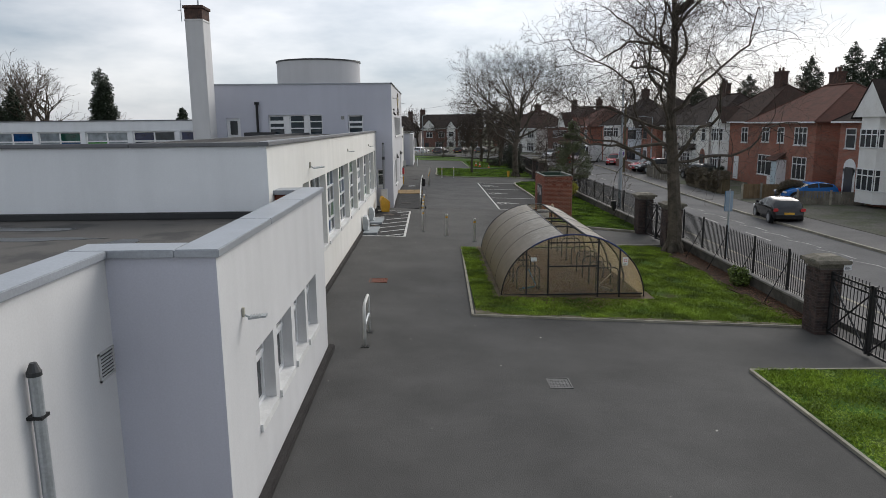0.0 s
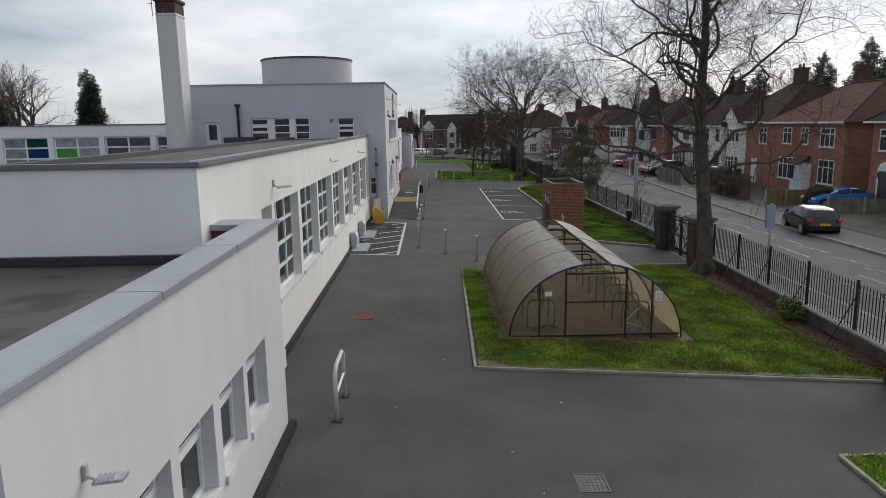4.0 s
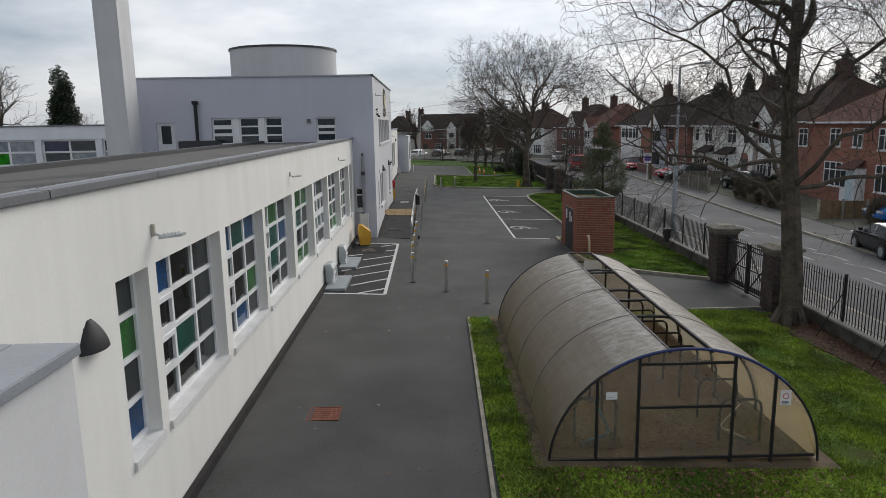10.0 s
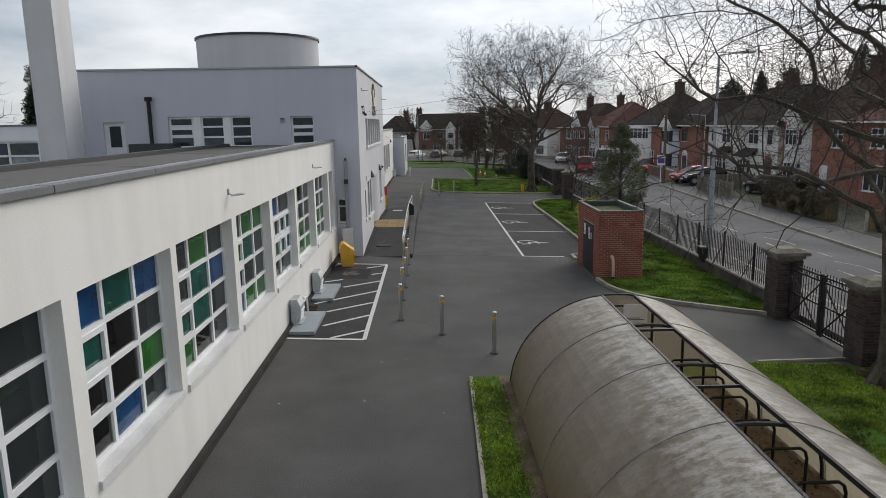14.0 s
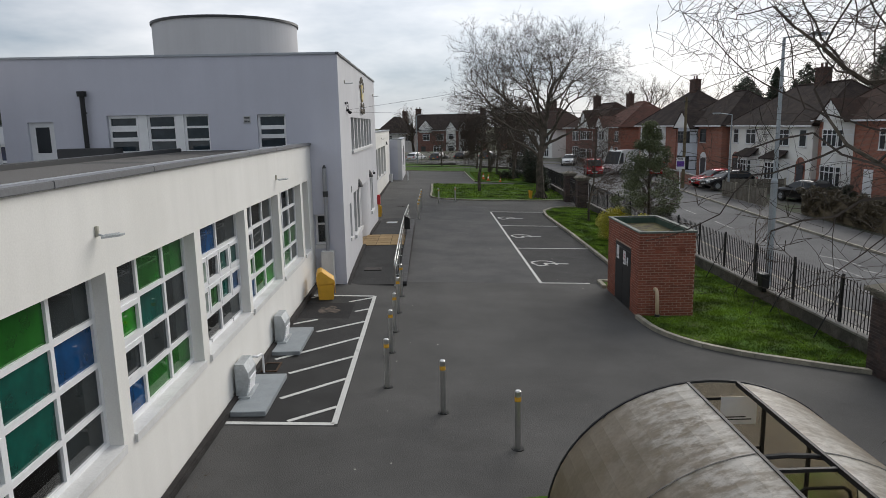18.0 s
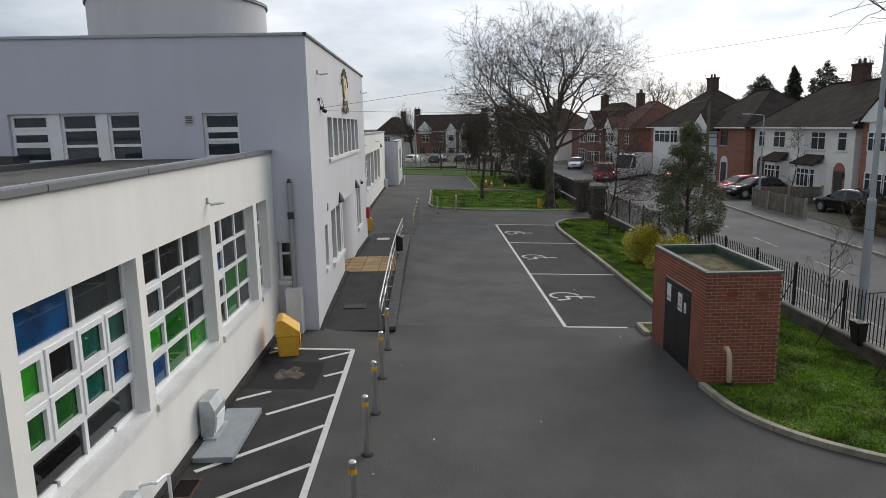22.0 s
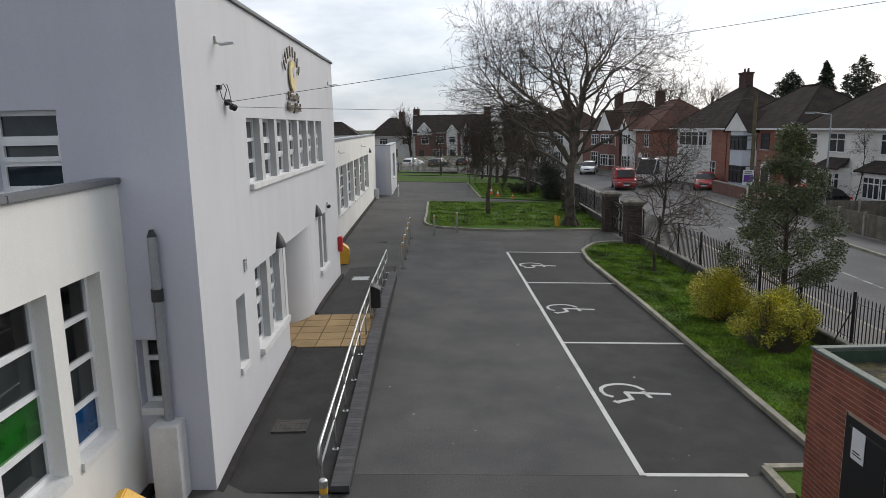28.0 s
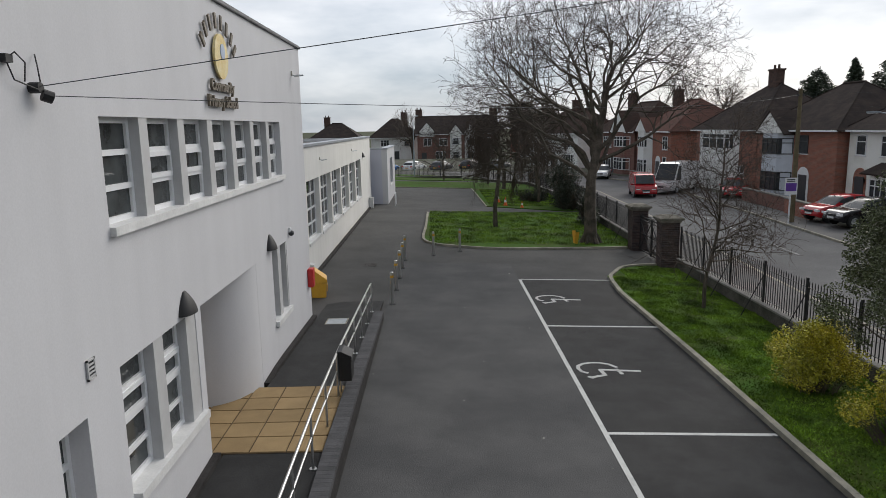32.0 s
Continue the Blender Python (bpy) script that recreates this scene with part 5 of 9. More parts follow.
M_GREEN2 = mat("green_felt_upstand", (0.045, 0.085, 0.06), 0.75, vary=0.25, scale=4.0, fine=30.0, bump=0.15)
M_GREEN = mat("green_felt", (0.12, 0.145, 0.125), 0.75, vary=0.25, scale=4.0, fine=30.0, bump=0.15)
brick_hut()
for y, z, w, h, r in ((39.15, 1.34, 0.26, 0.42, 0), (38.42, 1.28, 0.26, 0.42, 1), (38.1, 1.22, 0.13, 0.24, 0)):
    notice("door_notice", 6.325, y, z, w, h, "x", "white safety notice on the black door", r, rz=-90, bars=2)


# ---- street wall, railings, piers, gates ----
def pier(x, y, h, label, w=0.72):
    top = empty("gate_pier", label, "gate pier", x, y, gz(x) - 0.05, "gate piers")
    part("core", bx(-w / 2 + 0.012, w / 2 - 0.012, -w / 2 + 0.012, w / 2 - 0.012, 0, h), M_OLDMORTAR, top)
    bm = bmesh.new()
    for r in range(int(h / 0.075)):
        z = r * 0.075 + 0.005
        o = 0 if r % 2 else 0.5
        n = 3
        for k in range(n + 1):
            a, b = max(-w / 2, -w / 2 + (k - o) * w / n), min(w / 2, -w / 2 + (k + 1 - o) * w / n)
            if b - a > 0.03:
                box(bm, a + 0.005, b - 0.005, -w / 2, -w / 2 + 0.03, z, z + 0.065)
                box(bm, a + 0.005, b - 0.005, w / 2 - 0.03, w / 2, z, z + 0.065)
                box(bm, -w / 2, -w / 2 + 0.03, a + 0.005, b - 0.005, z, z + 0.065)
                box(bm, w / 2 - 0.03, w / 2, a + 0.005, b - 0.005, z, z + 0.065)
    part("brickwork", bm, M_OLDBRICKJ, top, "dark sooty brickwork")
    part("cap_base", bx(-w / 2 - 0.05, w / 2 + 0.05, -w / 2 - 0.05, w / 2 + 0.05, h, h + 0.10, 0.02), M_STONE, top)
    bm = bx(-w / 2 - 0.14, w / 2 + 0.14, -w / 2 - 0.14, w / 2 + 0.14, h + 0.10, h + 0.20, 0.02)
    part("cap", bm, M_STONE, top, "weathered stone cap")
    bm = bmesh.new()
    v = box(bm, -w / 2 - 0.10, w / 2 + 0.10, -w / 2 - 0.10, w / 2 + 0.10, h + 0.20, h + 0.29)
    for q in v[4:]:
        q.co.x *= 0.55
        q.co.y *= 0.55
    part("cap_top", bm, M_STONE, top)
    return top


M_OLDMORTAR = mat("old_mortar", (0.15, 0.14, 0.125), 0.95, vary=0.3, scale=5.0, fine=40.0, bump=0.3)
M_OLDBRICKJ = island(mat("sooty_brick", (0.095, 0.066, 0.058), 0.9, vary=0.3, scale=6.0, fine=40.0, bump=0.3, second=(0.06, 0.05, 0.05)), 0.3)
PIER_X = 10.62
for y, h in ((15.65, 1.85), (28.35, 1.85), (32.35, 1.85), (63.6, 1.95), (67.75, 1.95), (88.3, 1.9), (91.6, 1.9)):
    pier(10.15 if y < 20 else (PIER_X if y < 80 else 11.3), y, h, "dark brick gate pier with a weathered stone cap", 0.62 if y < 20 else 0.72)

rail_me = bpy.data.meshes.new("railing_bar")
bm = bmesh.new()
cyl(bm, (0, 0, 0), (0, 0, 1.18), 0.0135, seg=5)
cyl(bm, (0, 0, 1.18), (0, 0, 1.25), 0.0135, 0.002, seg=5, cap=False)
bm.to_mesh(rail_me)
bm.free()
rail_me.materials.append(M_BLACK)
M_WALLC = mat("dirty_concrete_wall", (0.13, 0.12, 0.105), 0.95, vary=0.35, scale=1.6, fine=25.0, bump=0.4, second=(0.07, 0.066, 0.058))
M_COPE = mat("pale_wall_coping", (0.30, 0.29, 0.265), 0.9, vary=0.25, scale=2.0, fine=30.0, bump=0.3)


def railing(name, xa, ya, xb, yb, wall_h=0.42, label="black iron railings on a low dirty wall"):
    """Low wall with coping, railings and posts from a to b."""
    d = Vector((xb - xa, yb - ya))
    L = d.length
    top = empty(name, label, "railings", xa, ya, gz(xa), rz=math.degrees(math.atan2(d.y, d.x)))
    part("wall", bx(0, L, -0.14, 0.14, -0.15, wall_h), M_WALLC, top, "low dirty concrete wall")
    part("wall_coping", bx(0, L, -0.17, 0.17, wall_h, wall_h + 0.06, 0.01), M_COPE, top)
    z = wall_h + 0.06
    for zz in (z + 0.10, z + 1.02):
        part("rail", bx(0, L, -0.018, 0.018, zz, zz + 0.012), M_BLACK, top)
    n = int(L / 0.135)
    for k in range(1, n):
        piece("bar", rail_me, top, pose(k * L / n, 0, z - 0.03))
    m = max(1, round(L / 2.4))
    for k in range(m + 1):
        p = part("post", bx(k * L / m - 0.028, k * L / m + 0.028, -0.028, 0.028, z - 0.05, z + 1.28), M_BLACK, top)
        if 0 < k < m:
            bm = bmesh.new()
            cyl(bm, (k * L / m, 0.02, z + 0.85), (k * L / m, 0.75, -0.12), 0.016, seg=5)
            part("stay", bm, M_BLACK, p)
    return top


railing("iron_railings", 10.56, 15.97, PIER_X + 0.42, 28.0)
railing("iron_railings", PIER_X + 0.42, 32.7, PIER_X + 0.4, 63.2)
railing("iron_railings", PIER_X + 0.3, 68.1, 11.3, 87.9)
railing("iron_railings", 11.4, 92.0, 10.5, 104.0, 0.3)
railing("iron_railings", 10.4, 104.0, 4.0, 111.5, 0.3)
railing("iron_railings", 4.0, 111.5, -24.0, 113.0, 0.3)


def gate(name, x, y0, y1, h, label, leaves=2):
    """Iron gate along y with bars and a cross brace in each leaf."""
    top = empty(name, label, "gate", x, y0, gz(x))
    w = (y1 - y0) / leaves
    for k in range(leaves):
        a, b = k * w + 0.03, (k + 1) * w - 0.03
        bm = bmesh.new()
        for q in ((a, a + 0.06), (b - 0.06, b)):
            box(bm, -0.03, 0.03, q[0], q[1], 0.05, h)
        for zz in (0.10, h * 0.5, h - 0.22, h - 0.08):
            box(bm, -0.02, 0.02, a, b, zz, zz + 0.045)
        leaf = part("leaf", bm, M_BLACK, top)
        n = int((b - a) / 0.125)
        for i in range(1, n):
            y = a + (b - a) * i / n
            bm = bmesh.new()
            cyl(bm, (0, y, 0.08), (0, y, h + 0.06), 0.011, seg=5)
            part("bar", bm, M_BLACK, leaf)
        bm = bmesh.new()
        cyl(bm, (-0.02, a, 0.12), (-0.02, b, h - 0.2), 0.022, seg=5)
        cyl(bm, (-0.02, b, 0.12), (-0.02, a, h - 0.2), 0.022, seg=5)
        part("brace", bm, M_BLACK, leaf)
        bm = bmesh.new()
        for i in range(3):
            y = a + (b - a) * (i + 0.5) / 3
            pts = [(0.0, y + 0.055 * math.cos(q * math.pi / 5), h - 0.15 + 0.055 * math.sin(q * math.pi / 5)) for q in range(11)]
            tube(bm, pts, 0.009, 5)
        part("ring", bm, M_BLACK, leaf)
    part("lock_box", bx(-0.05, 0.05, (y1 - y0) / 2 - 0.07, (y1 - y0) / 2 + 0.07, 0.85, 1.02), M_BLACK, top)
    return top


gate("iron_gate", 10.15, 8.6, 15.33, 1.72, "black iron double gate with crossed braces, closed", 4)
gate("iron_gate", PIER_X, 28.72, 31.98, 1.72, "black iron double gate with crossed braces, closed", 2)
gate("iron_gate", PIER_X, 63.98, 67.37, 1.72, "black iron double gate with crossed braces, closed", 2)
gate("iron_gate", 11.3, 88.7, 91.2, 1.72, "black iron gate beside the far pier, closed", 2)
notice("pier_notice", PIER_X - 0.1, 15.28, 1.55, 0.2, 0.26, "y", "small white notice on the brick pier", 0)


# ---- bollards, rails, small yard things ----
def bollard(x, y, label):
    ob = empty("bollard", label, "bollard", x, y, gz(x), "bollards")
    bm = bmesh.new()
    cyl(bm, (0, 0, 0), (0, 0, 0.86), 0.055, seg=14)
    part("post", bm, M_STEEL, ob, smooth=False)
    bm = bmesh.new()
    cyl(bm, (0, 0, 0.86), (0, 0, 0.94), 0.0565, seg=14)
    part("band", bm, M_YELLOW, ob, "yellow reflective band")
    bm = bmesh.new()
    cyl(bm, (0, 0, 0.94), (0, 0, 1.03), 0.055, seg=14, cap=False)
    cyl(bm, (0, 0, 1.03), (0, 0, 1.05), 0.055, 0.035, seg=14)
    part("cap", bm, M_STEEL, ob)
    bm = bmesh.new()
    cyl(bm, (0, 0, -0.03), (0, 0, 0.012), 0.12, 0.105, seg=14)
    part("base", bm, M_PATCH, ob)
    return ob


first = bollard(1.83, 28.85, "brushed steel bollard with a yellow band")
for x, y in ((0.60, 30.3), (-0.53, 31.55), (-0.57, 33.75), (-0.56, 35.4), (-0.56, 37.25), (-0.55, 39.15), (-0.28, 57.2), (-0.26, 59.1), (-0.24, 61.0), (-0.22, 62.8), (-0.2, 64.45), (1.0, 65.7), (2.2, 66.7)):
    copy_thing(first, pose(x, y, gz(x)))

ob = empty("hoop_barrier", "worn white tubular hoop barrier in the yard", "hoop barrier", -1.73, 13.75, gz(-1.73))
bm = bmesh.new()
tube(bm, [(0, 0, 0), (0, 0, 0.80), (0, 0.05, 0.93), (0, 0.18, 1.0), (0, 0.95, 1.0), (0, 1.08, 0.93), (0, 1.13, 0.80), (0, 1.13, 0)], 0.038, 8)
part("hoop", bm, plain("worn_white_paint", (0.55, 0.55, 0.53), 0.5), ob, smooth=True)
bm = bmesh.new()
cyl(bm, (0, 0.02, 0.5), (0, 1.11, 0.5), 0.03, seg=8)
part("mid_rail", bm, M_GALV, ob)
for y in (0.0, 1.13):
    part("foot", bx(-0.10, 0.10, y - 0.10, y + 0.10, 0, 0.012), M_PATCH, ob)


def handrail():
    """Steel handrail along the ramp edge, following its slope."""
    ob = empty("handrail", "stainless steel double handrail along the ramp", "handrail", -0.80, 0, 0)
    ys = [40.42 + 1.395 * k for k in range(12)]
    for y in ys:
        bm = bmesh.new()
        cyl(bm, (0, y, ramp_z(y) - 0.02), (0, y, ramp_z(y) + 0.86), 0.022, seg=8)
        p = part("post", bm, M_STEEL, ob)
        bm = bmesh.new()
        cyl(bm, (0, y, ramp_z(y)), (0, y, ramp_z(y) + 0.012), 0.06, seg=10)
        part("flange", bm, M_STEEL, p)
    y0, y1 = ys[0], ys[-1]
    bends = [y0 + 0.1, 43.4, 46.2, 46.6, 49.2, 49.6, 52.6, y1 - 0.1]
    za, zb = ramp_z(y0), ramp_z(y1)
    bm = bmesh.new()
    tube(bm, [(0, y0, za + 0.52), (0, y0 - 0.09, za + 0.55), (0, y0 - 0.13, za + 0.70), (0, y0 - 0.09, za + 0.84)] + [(0, y, ramp_z(y) + 0.87) for y in bends] + [(0, y1 + 0.09, zb + 0.84), (0, y1 + 0.13, zb + 0.70), (0, y1 + 0.09, zb + 0.55), (0, y1, zb + 0.52)], 0.024, 8)
    part("top_rail", bm, M_STEEL, ob, smooth=True)
    bm = bmesh.new()
    tube(bm, [(0, y, ramp_z(y) + 0.52) for y in [y0] + bends[1:-1] + [y1]], 0.02, 8)
    part("mid_rail", bm, M_STEEL, ob, smooth=True)
    return ob


handrail()
top = empty("kerb_ramp", "dark brick edging wall of the ramp", "kerb", kind="structure")
M_EDGE = mat("dark_edging_brick", (0.088, 0.088, 0.092), 0.85, vary=0.2, scale=4.0, fine=40.0, bump=0.3, rand=0.15)
eb = bpy.data.meshes.new("edging_brick")
bm = bx(-0.14, 0.14, 0, 0.106, -0.1, 0.0)
bm.to_mesh(eb)
bm.free()
eb.materials.append(M_EDGE)
for k in range(137):
    y = 40.55 + k * 0.109
    piece("edging_brick", eb, top, pose(-0.565, y, ramp_z(y) + 0.10, math.degrees(math.atan2(ramp_z(y + 0.109) - ramp_z(y), 0.109))))
bm = bmesh.new()
for (ya, za), (yb, zb) in zip(RAMP, RAMP[1:]):
    yb = min(yb, 55.4)
    if ya < yb:
        v = box(bm, -0.69, -0.43, max(ya, 40.56), yb, -0.15, 0.0)
        for q in v[4:]:
            q.co.z = ramp_z(q.co.y) + 0.0
part("edging_base", bm, M_PLINTH, top, "dark face of the edging wall")

ob = empty("post_box", "black metal post box fixed to the handrail", "post box", -0.66, 49.0, 0.72)
bm = bx(-0.13, 0.13, -0.2, 0.2, 0.0, 0.5, 0.01)
part("body", bm, M_BLACK, ob)
bm = bmesh.new()
v = box(bm, -0.15, 0.15, -0.22, 0.22, 0.5, 0.60)
for q in v[4:]:
    q.co.x = q.co.x * 0.3 - 0.09
part("lid", bm, M_BLACK, ob)
part("slot", bx(0.131, 0.137, -0.14, 0.14, 0.38, 0.41), M_DARK, ob)
bm = bmesh.new()
cyl(bm, (-0.11, 0, -0.32), (-0.11, 0, 0.1), 0.02, seg=8)
part("stand", bm, M_STEEL, ob)


def grit_bin(x, y, rz, s, label):
    ob = empty("grit_bin", label, "grit bin", x, y, gz(x), "grit bins", rz=rz)
    bm = bmesh.new()
    v = box(bm, -0.38 * s, 0.38 * s, -0.28 * s, 0.28 * s, 0.0, 0.55 * s)
    for q in v[:4]:
        q.co.x *= 0.88
        q.co.y *= 0.88
    bmesh.ops.bevel(bm, geom=bm.edges[:], offset=0.02, segments=2, affect="EDGES")
    part("body", bm, M_YELLOW, ob, "dusty yellow plastic tub")
    bm = bmesh.new()
    pts = [(-0.30, 0.55), (0.30, 0.55), (0.30, 0.78), (0.24, 0.95), (0.12, 0.99), (-0.30, 0.66)]
    f = [bm.verts.new((-0.40 * s, a * s, b * s)) for a, b in pts]
    g = [bm.verts.new((0.40 * s, a * s, b * s)) for a, b in pts]
    bm.faces.new(f)
    bm.faces.new(g[::-1])
    for k in range(6):
        bm.faces.new((f[k], g[k], g[(k + 1) % 6], f[(k + 1) % 6]))
    bmesh.ops.bevel(bm, geom=bm.edges[:], offset=0.015, segments=2, affect="EDGES")
    part("lid", bm, M_YELLOW, ob, "sloped yellow hinged lid")
    part("lid_panel", bx(-0.24 * s, 0.24 * s, -0.31 * s, -0.295 * s, 0.2 * s, 0.45 * s), M_YELLOW, ob)
    return ob


grit_bin(-2.88, 38.82, 100, 0.92, "yellow plastic grit bin with a sloped lid beside the wall")
grit_bin(-2.75, 58.1, 100, 0.92, "yellow plastic grit bin beyond the entrance")
ob = empty("fire_call_box", "red box fixed to the wall corner", "red box", TX + 0.08, 54.9, 1.2)
part("case", bx(-0.08, 0.08, -0.14, 0.14, 0, 0.52, 0.02), M_RED, ob)
part("front_plate", bx(-0.06, 0.06, -0.146, -0.14, 0.08, 0.44), M_RED, ob)



M_LEAD = mat("blue_grey_sheet", (0.30, 0.33, 0.35), 0.6, 0.2, vary=0.12, scale=3.0, fine=30.0, bump=0.08)


def vent_cowl(x, y):
    """Galvanised boiler cowl on its lead-grey slab."""
    ob = empty("vent_cowl", "grey galvanised vent cowl on a metal-covered plinth", "vent cowl", x, y, gz(x) - 0.02, "vent cowls")
    part("plinth", bx(0.02, 0.76, -0.98, 0.98, 0, 0.10, 0.01), M_LEAD, ob, "blue-grey metal plinth cover")
    bm = bmesh.new()
    pts = [(0.04, 0.10), (0.24, 0.10), (0.30, 0.42), (0.30, 0.58), (0.22, 0.76), (0.04, 0.76)]
    f = [bm.verts.new((a, -0.28, b)) for a, b in pts]
    g = [bm.verts.new((a, 0.28, b)) for a, b in pts]
    bm.faces.new(f)
    bm.faces.new(g[::-1])
    for k in range(6):
        bm.faces.new((f[k], g[k], g[(k + 1) % 6], f[(k + 1) % 6]))
    part("hood", bm, M_GALV, ob)
    part("flange", bx(0.02, 0.32, -0.36, 0.36, 0.10, 0.13), M_GALV, ob)
    for k in range(6):
        bm = bmesh.new()
        box(bm, 0.25 + k * 0.009, 0.275 + k * 0.009, -0.22, 0.22, 0.17 + k * 0.052, 0.17 + k * 0.052 + 0.03)
        part("louvre", bm, M_UPVC, ob)
    return ob


M_PITRIM = mat("rusty_pit_rim", (0.10, 0.065, 0.045), 0.9, vary=0.3, scale=6.0, fine=40.0, bump=0.3)
cw = vent_cowl(W2 + 0.02, 31.0)
copy_thing(cw, pose(W2 + 0.02, 34.38, gz(W2) - 0.02))
ob = empty("drain_pit", "small open drain pit with a rusty rim and white guard pipe", "drain pit", -3.18, 32.6, gz(-3.18))
# no hole is cut: a black plate paints the darkness down the pit
part("pit", bx(-0.15, 0.15, -0.24, 0.24, -0.01, 0.012), plain("pit_shade_black", (0.004, 0.004, 0.004), 0.9), ob, "flat black plate for the shade inside the pit")
for a in ((-0.19, -0.15, -0.28, 0.28), (0.15, 0.19, -0.28, 0.28), (-0.15, 0.15, -0.28, -0.24), (-0.15, 0.15, 0.24, 0.28)):
    part("rim", bx(*a, -0.01, 0.024, 0.004), M_PITRIM, ob)
bm = bmesh.new()
tube(bm, [(-0.29, -0.75, 0.50), (-0.14, -0.72, 0.52), (-0.10, -0.70, 0.50), (-0.08, -0.45, 0.47), (-0.08, -0.31, 0.42), (-0.08, -0.30, 0.0)], 0.026, 8)
part("guard", bm, M_UPVC, ob, "white guard pipe")


# ---- school: fixtures on the walls ----
def chimney_stack():
    ob = empty("boiler_chimney", "tall white rendered boiler chimney with a dark brick top", "chimney", -13.26, 38.96, 0)
    part("shaft", bx(-0.5, 0.5, -0.65, 0.65, -0.3, 11.05, 0.03), M_WHITE, ob)
    part("band", bx(-0.52, 0.52, -0.67, 0.67, 11.05, 11.15, 0.01), M_SILL, ob)
    part("brick_top", bx(-0.49, 0.49, -0.64, 0.64, 11.15, 11.72), M_OLDBRICK, ob, "sooty brick top")
    part("cap", bx(-0.57, 0.57, -0.72, 0.72, 11.72, 11.88, 0.02), M_OLDBRICK, ob)
    bm = bmesh.new()
    cyl(bm, (-0.62, -0.75, 11.0), (-0.62, -0.75, 12.7), 0.025, seg=6)
    cyl(bm, (-0.8, -0.75, 11.6), (-0.6, -0.75, 11.6), 0.02, seg=6)
    cyl(bm, (0.1, 0, 11.9), (0.1, 0, 12.5), 0.05, seg=6)
    part("aerial", bm, M_GALV, ob)
    return ob


chimney_stack()


def floodlight(x, y, z, label="small grey floodlight on a wall bracket"):
    """A slim floodlight that looks out from an east wall."""
    ob = empty("floodlight", label, "floodlight", x, y, z, "wall floodlights")
    part("bracket", bx(0.0, 0.055, -0.04, 0.04, -0.02, 0.18, 0.008), mat_tin, ob)
    bm = bmesh.new()
    cyl(bm, (0.05, 0, 0.02), (0.16, 0, -0.03), 0.022, seg=6)
    part("arm", bm, M_GALV, ob)
    bm = bmesh.new()
    v = box(bm, 0.14, 0.52, -0.10, 0.10, -0.06, -0.02)
    for q in v:
        q.co.z += (q.co.x - 0.14) * 0.12
    part("head", bm, M_GALV, ob)
    for k in range(5):
        part("fin", bx(0.17 + k * 0.06, 0.18 + k * 0.06, -0.09, 0.09, -0.018 + k * 0.007, 0.015 + k * 0.007), M_GALV, ob)
    return ob


mat_tin = plain("beige_tin", (0.45, 0.43, 0.36), 0.5)
fl = floodlight(W2, 17.3, 4.08)
fl.scale = (0.8, 0.8, 0.8)
for x, y, z in ((W2, 26.1, 4.18), (W2, 35.5, 4.1), (NW, 6.8, 2.84), (TX, 42.25, 6.85), (TX, 54.1, 6.9), (W3, 63.5, 4.35), (W3, 74.0, 4.35)):
    copy_thing(fl, pose(x, y, z) @ Matrix.Scale(0.75, 4))


def hood_lamp(x, y, z):
    """Dark quarter-dome wall lamp."""
    ob = empty("wall_lamp", "dark quarter-dome wall lamp", "wall lamp", x, y, z, "wall lamps")
    bm = bmesh.new()
    rows = []
    for i in range(7):
        a = i / 6
        r = 0.26 * (1 - 0.84 * a ** 1.55)
        rows.append([bm.verts.new((max(0.0, r * math.sin(b)) * 0.62, -r * math.cos(b), 0.34 * a - 0.02 * a ** 3)) for b in [k * math.pi / 10 for k in range(11)]])
    for i in range(6):
        for k in range(10):
            bm.faces.new((rows[i][k], rows[i][k + 1], rows[i + 1][k + 1], rows[i + 1][k]))
    bm.faces.new([bm.verts.new(v.co) for v in rows[0]][::-1])
    bm.faces.new([bm.verts.new(v.co) for v in rows[6]])
    part("hood", bm, M_BLACK, ob, smooth=True)
    part("back_plate", bx(-0.002, 0.012, -0.13, 0.13, 0.0, 0.26), M_DARK, ob)
    return ob


hl = hood_lamp(TX, 45.75, 2.98)
for x, y, z in ((TX, 50.8, 3.0), (W2, 15.50, 3.15), (W3, 79.6, 3.75)):
    copy_thing(hl, pose(x, y, z))
ob = empty("security_camera", "small white dome camera on the wall", "camera dome", TX + 0.06, 52.75, 3.05)
bm = bmesh.new()
bmesh.ops.create_uvsphere(bm, u_segments=10, v_segments=6, radius=0.07)
part("dome", bm, M_DARK, ob)
part("base", bx(-0.06, 0.0, -0.06, 0.06, 0.02, 0.14, 0.01), M_UPVC, ob)


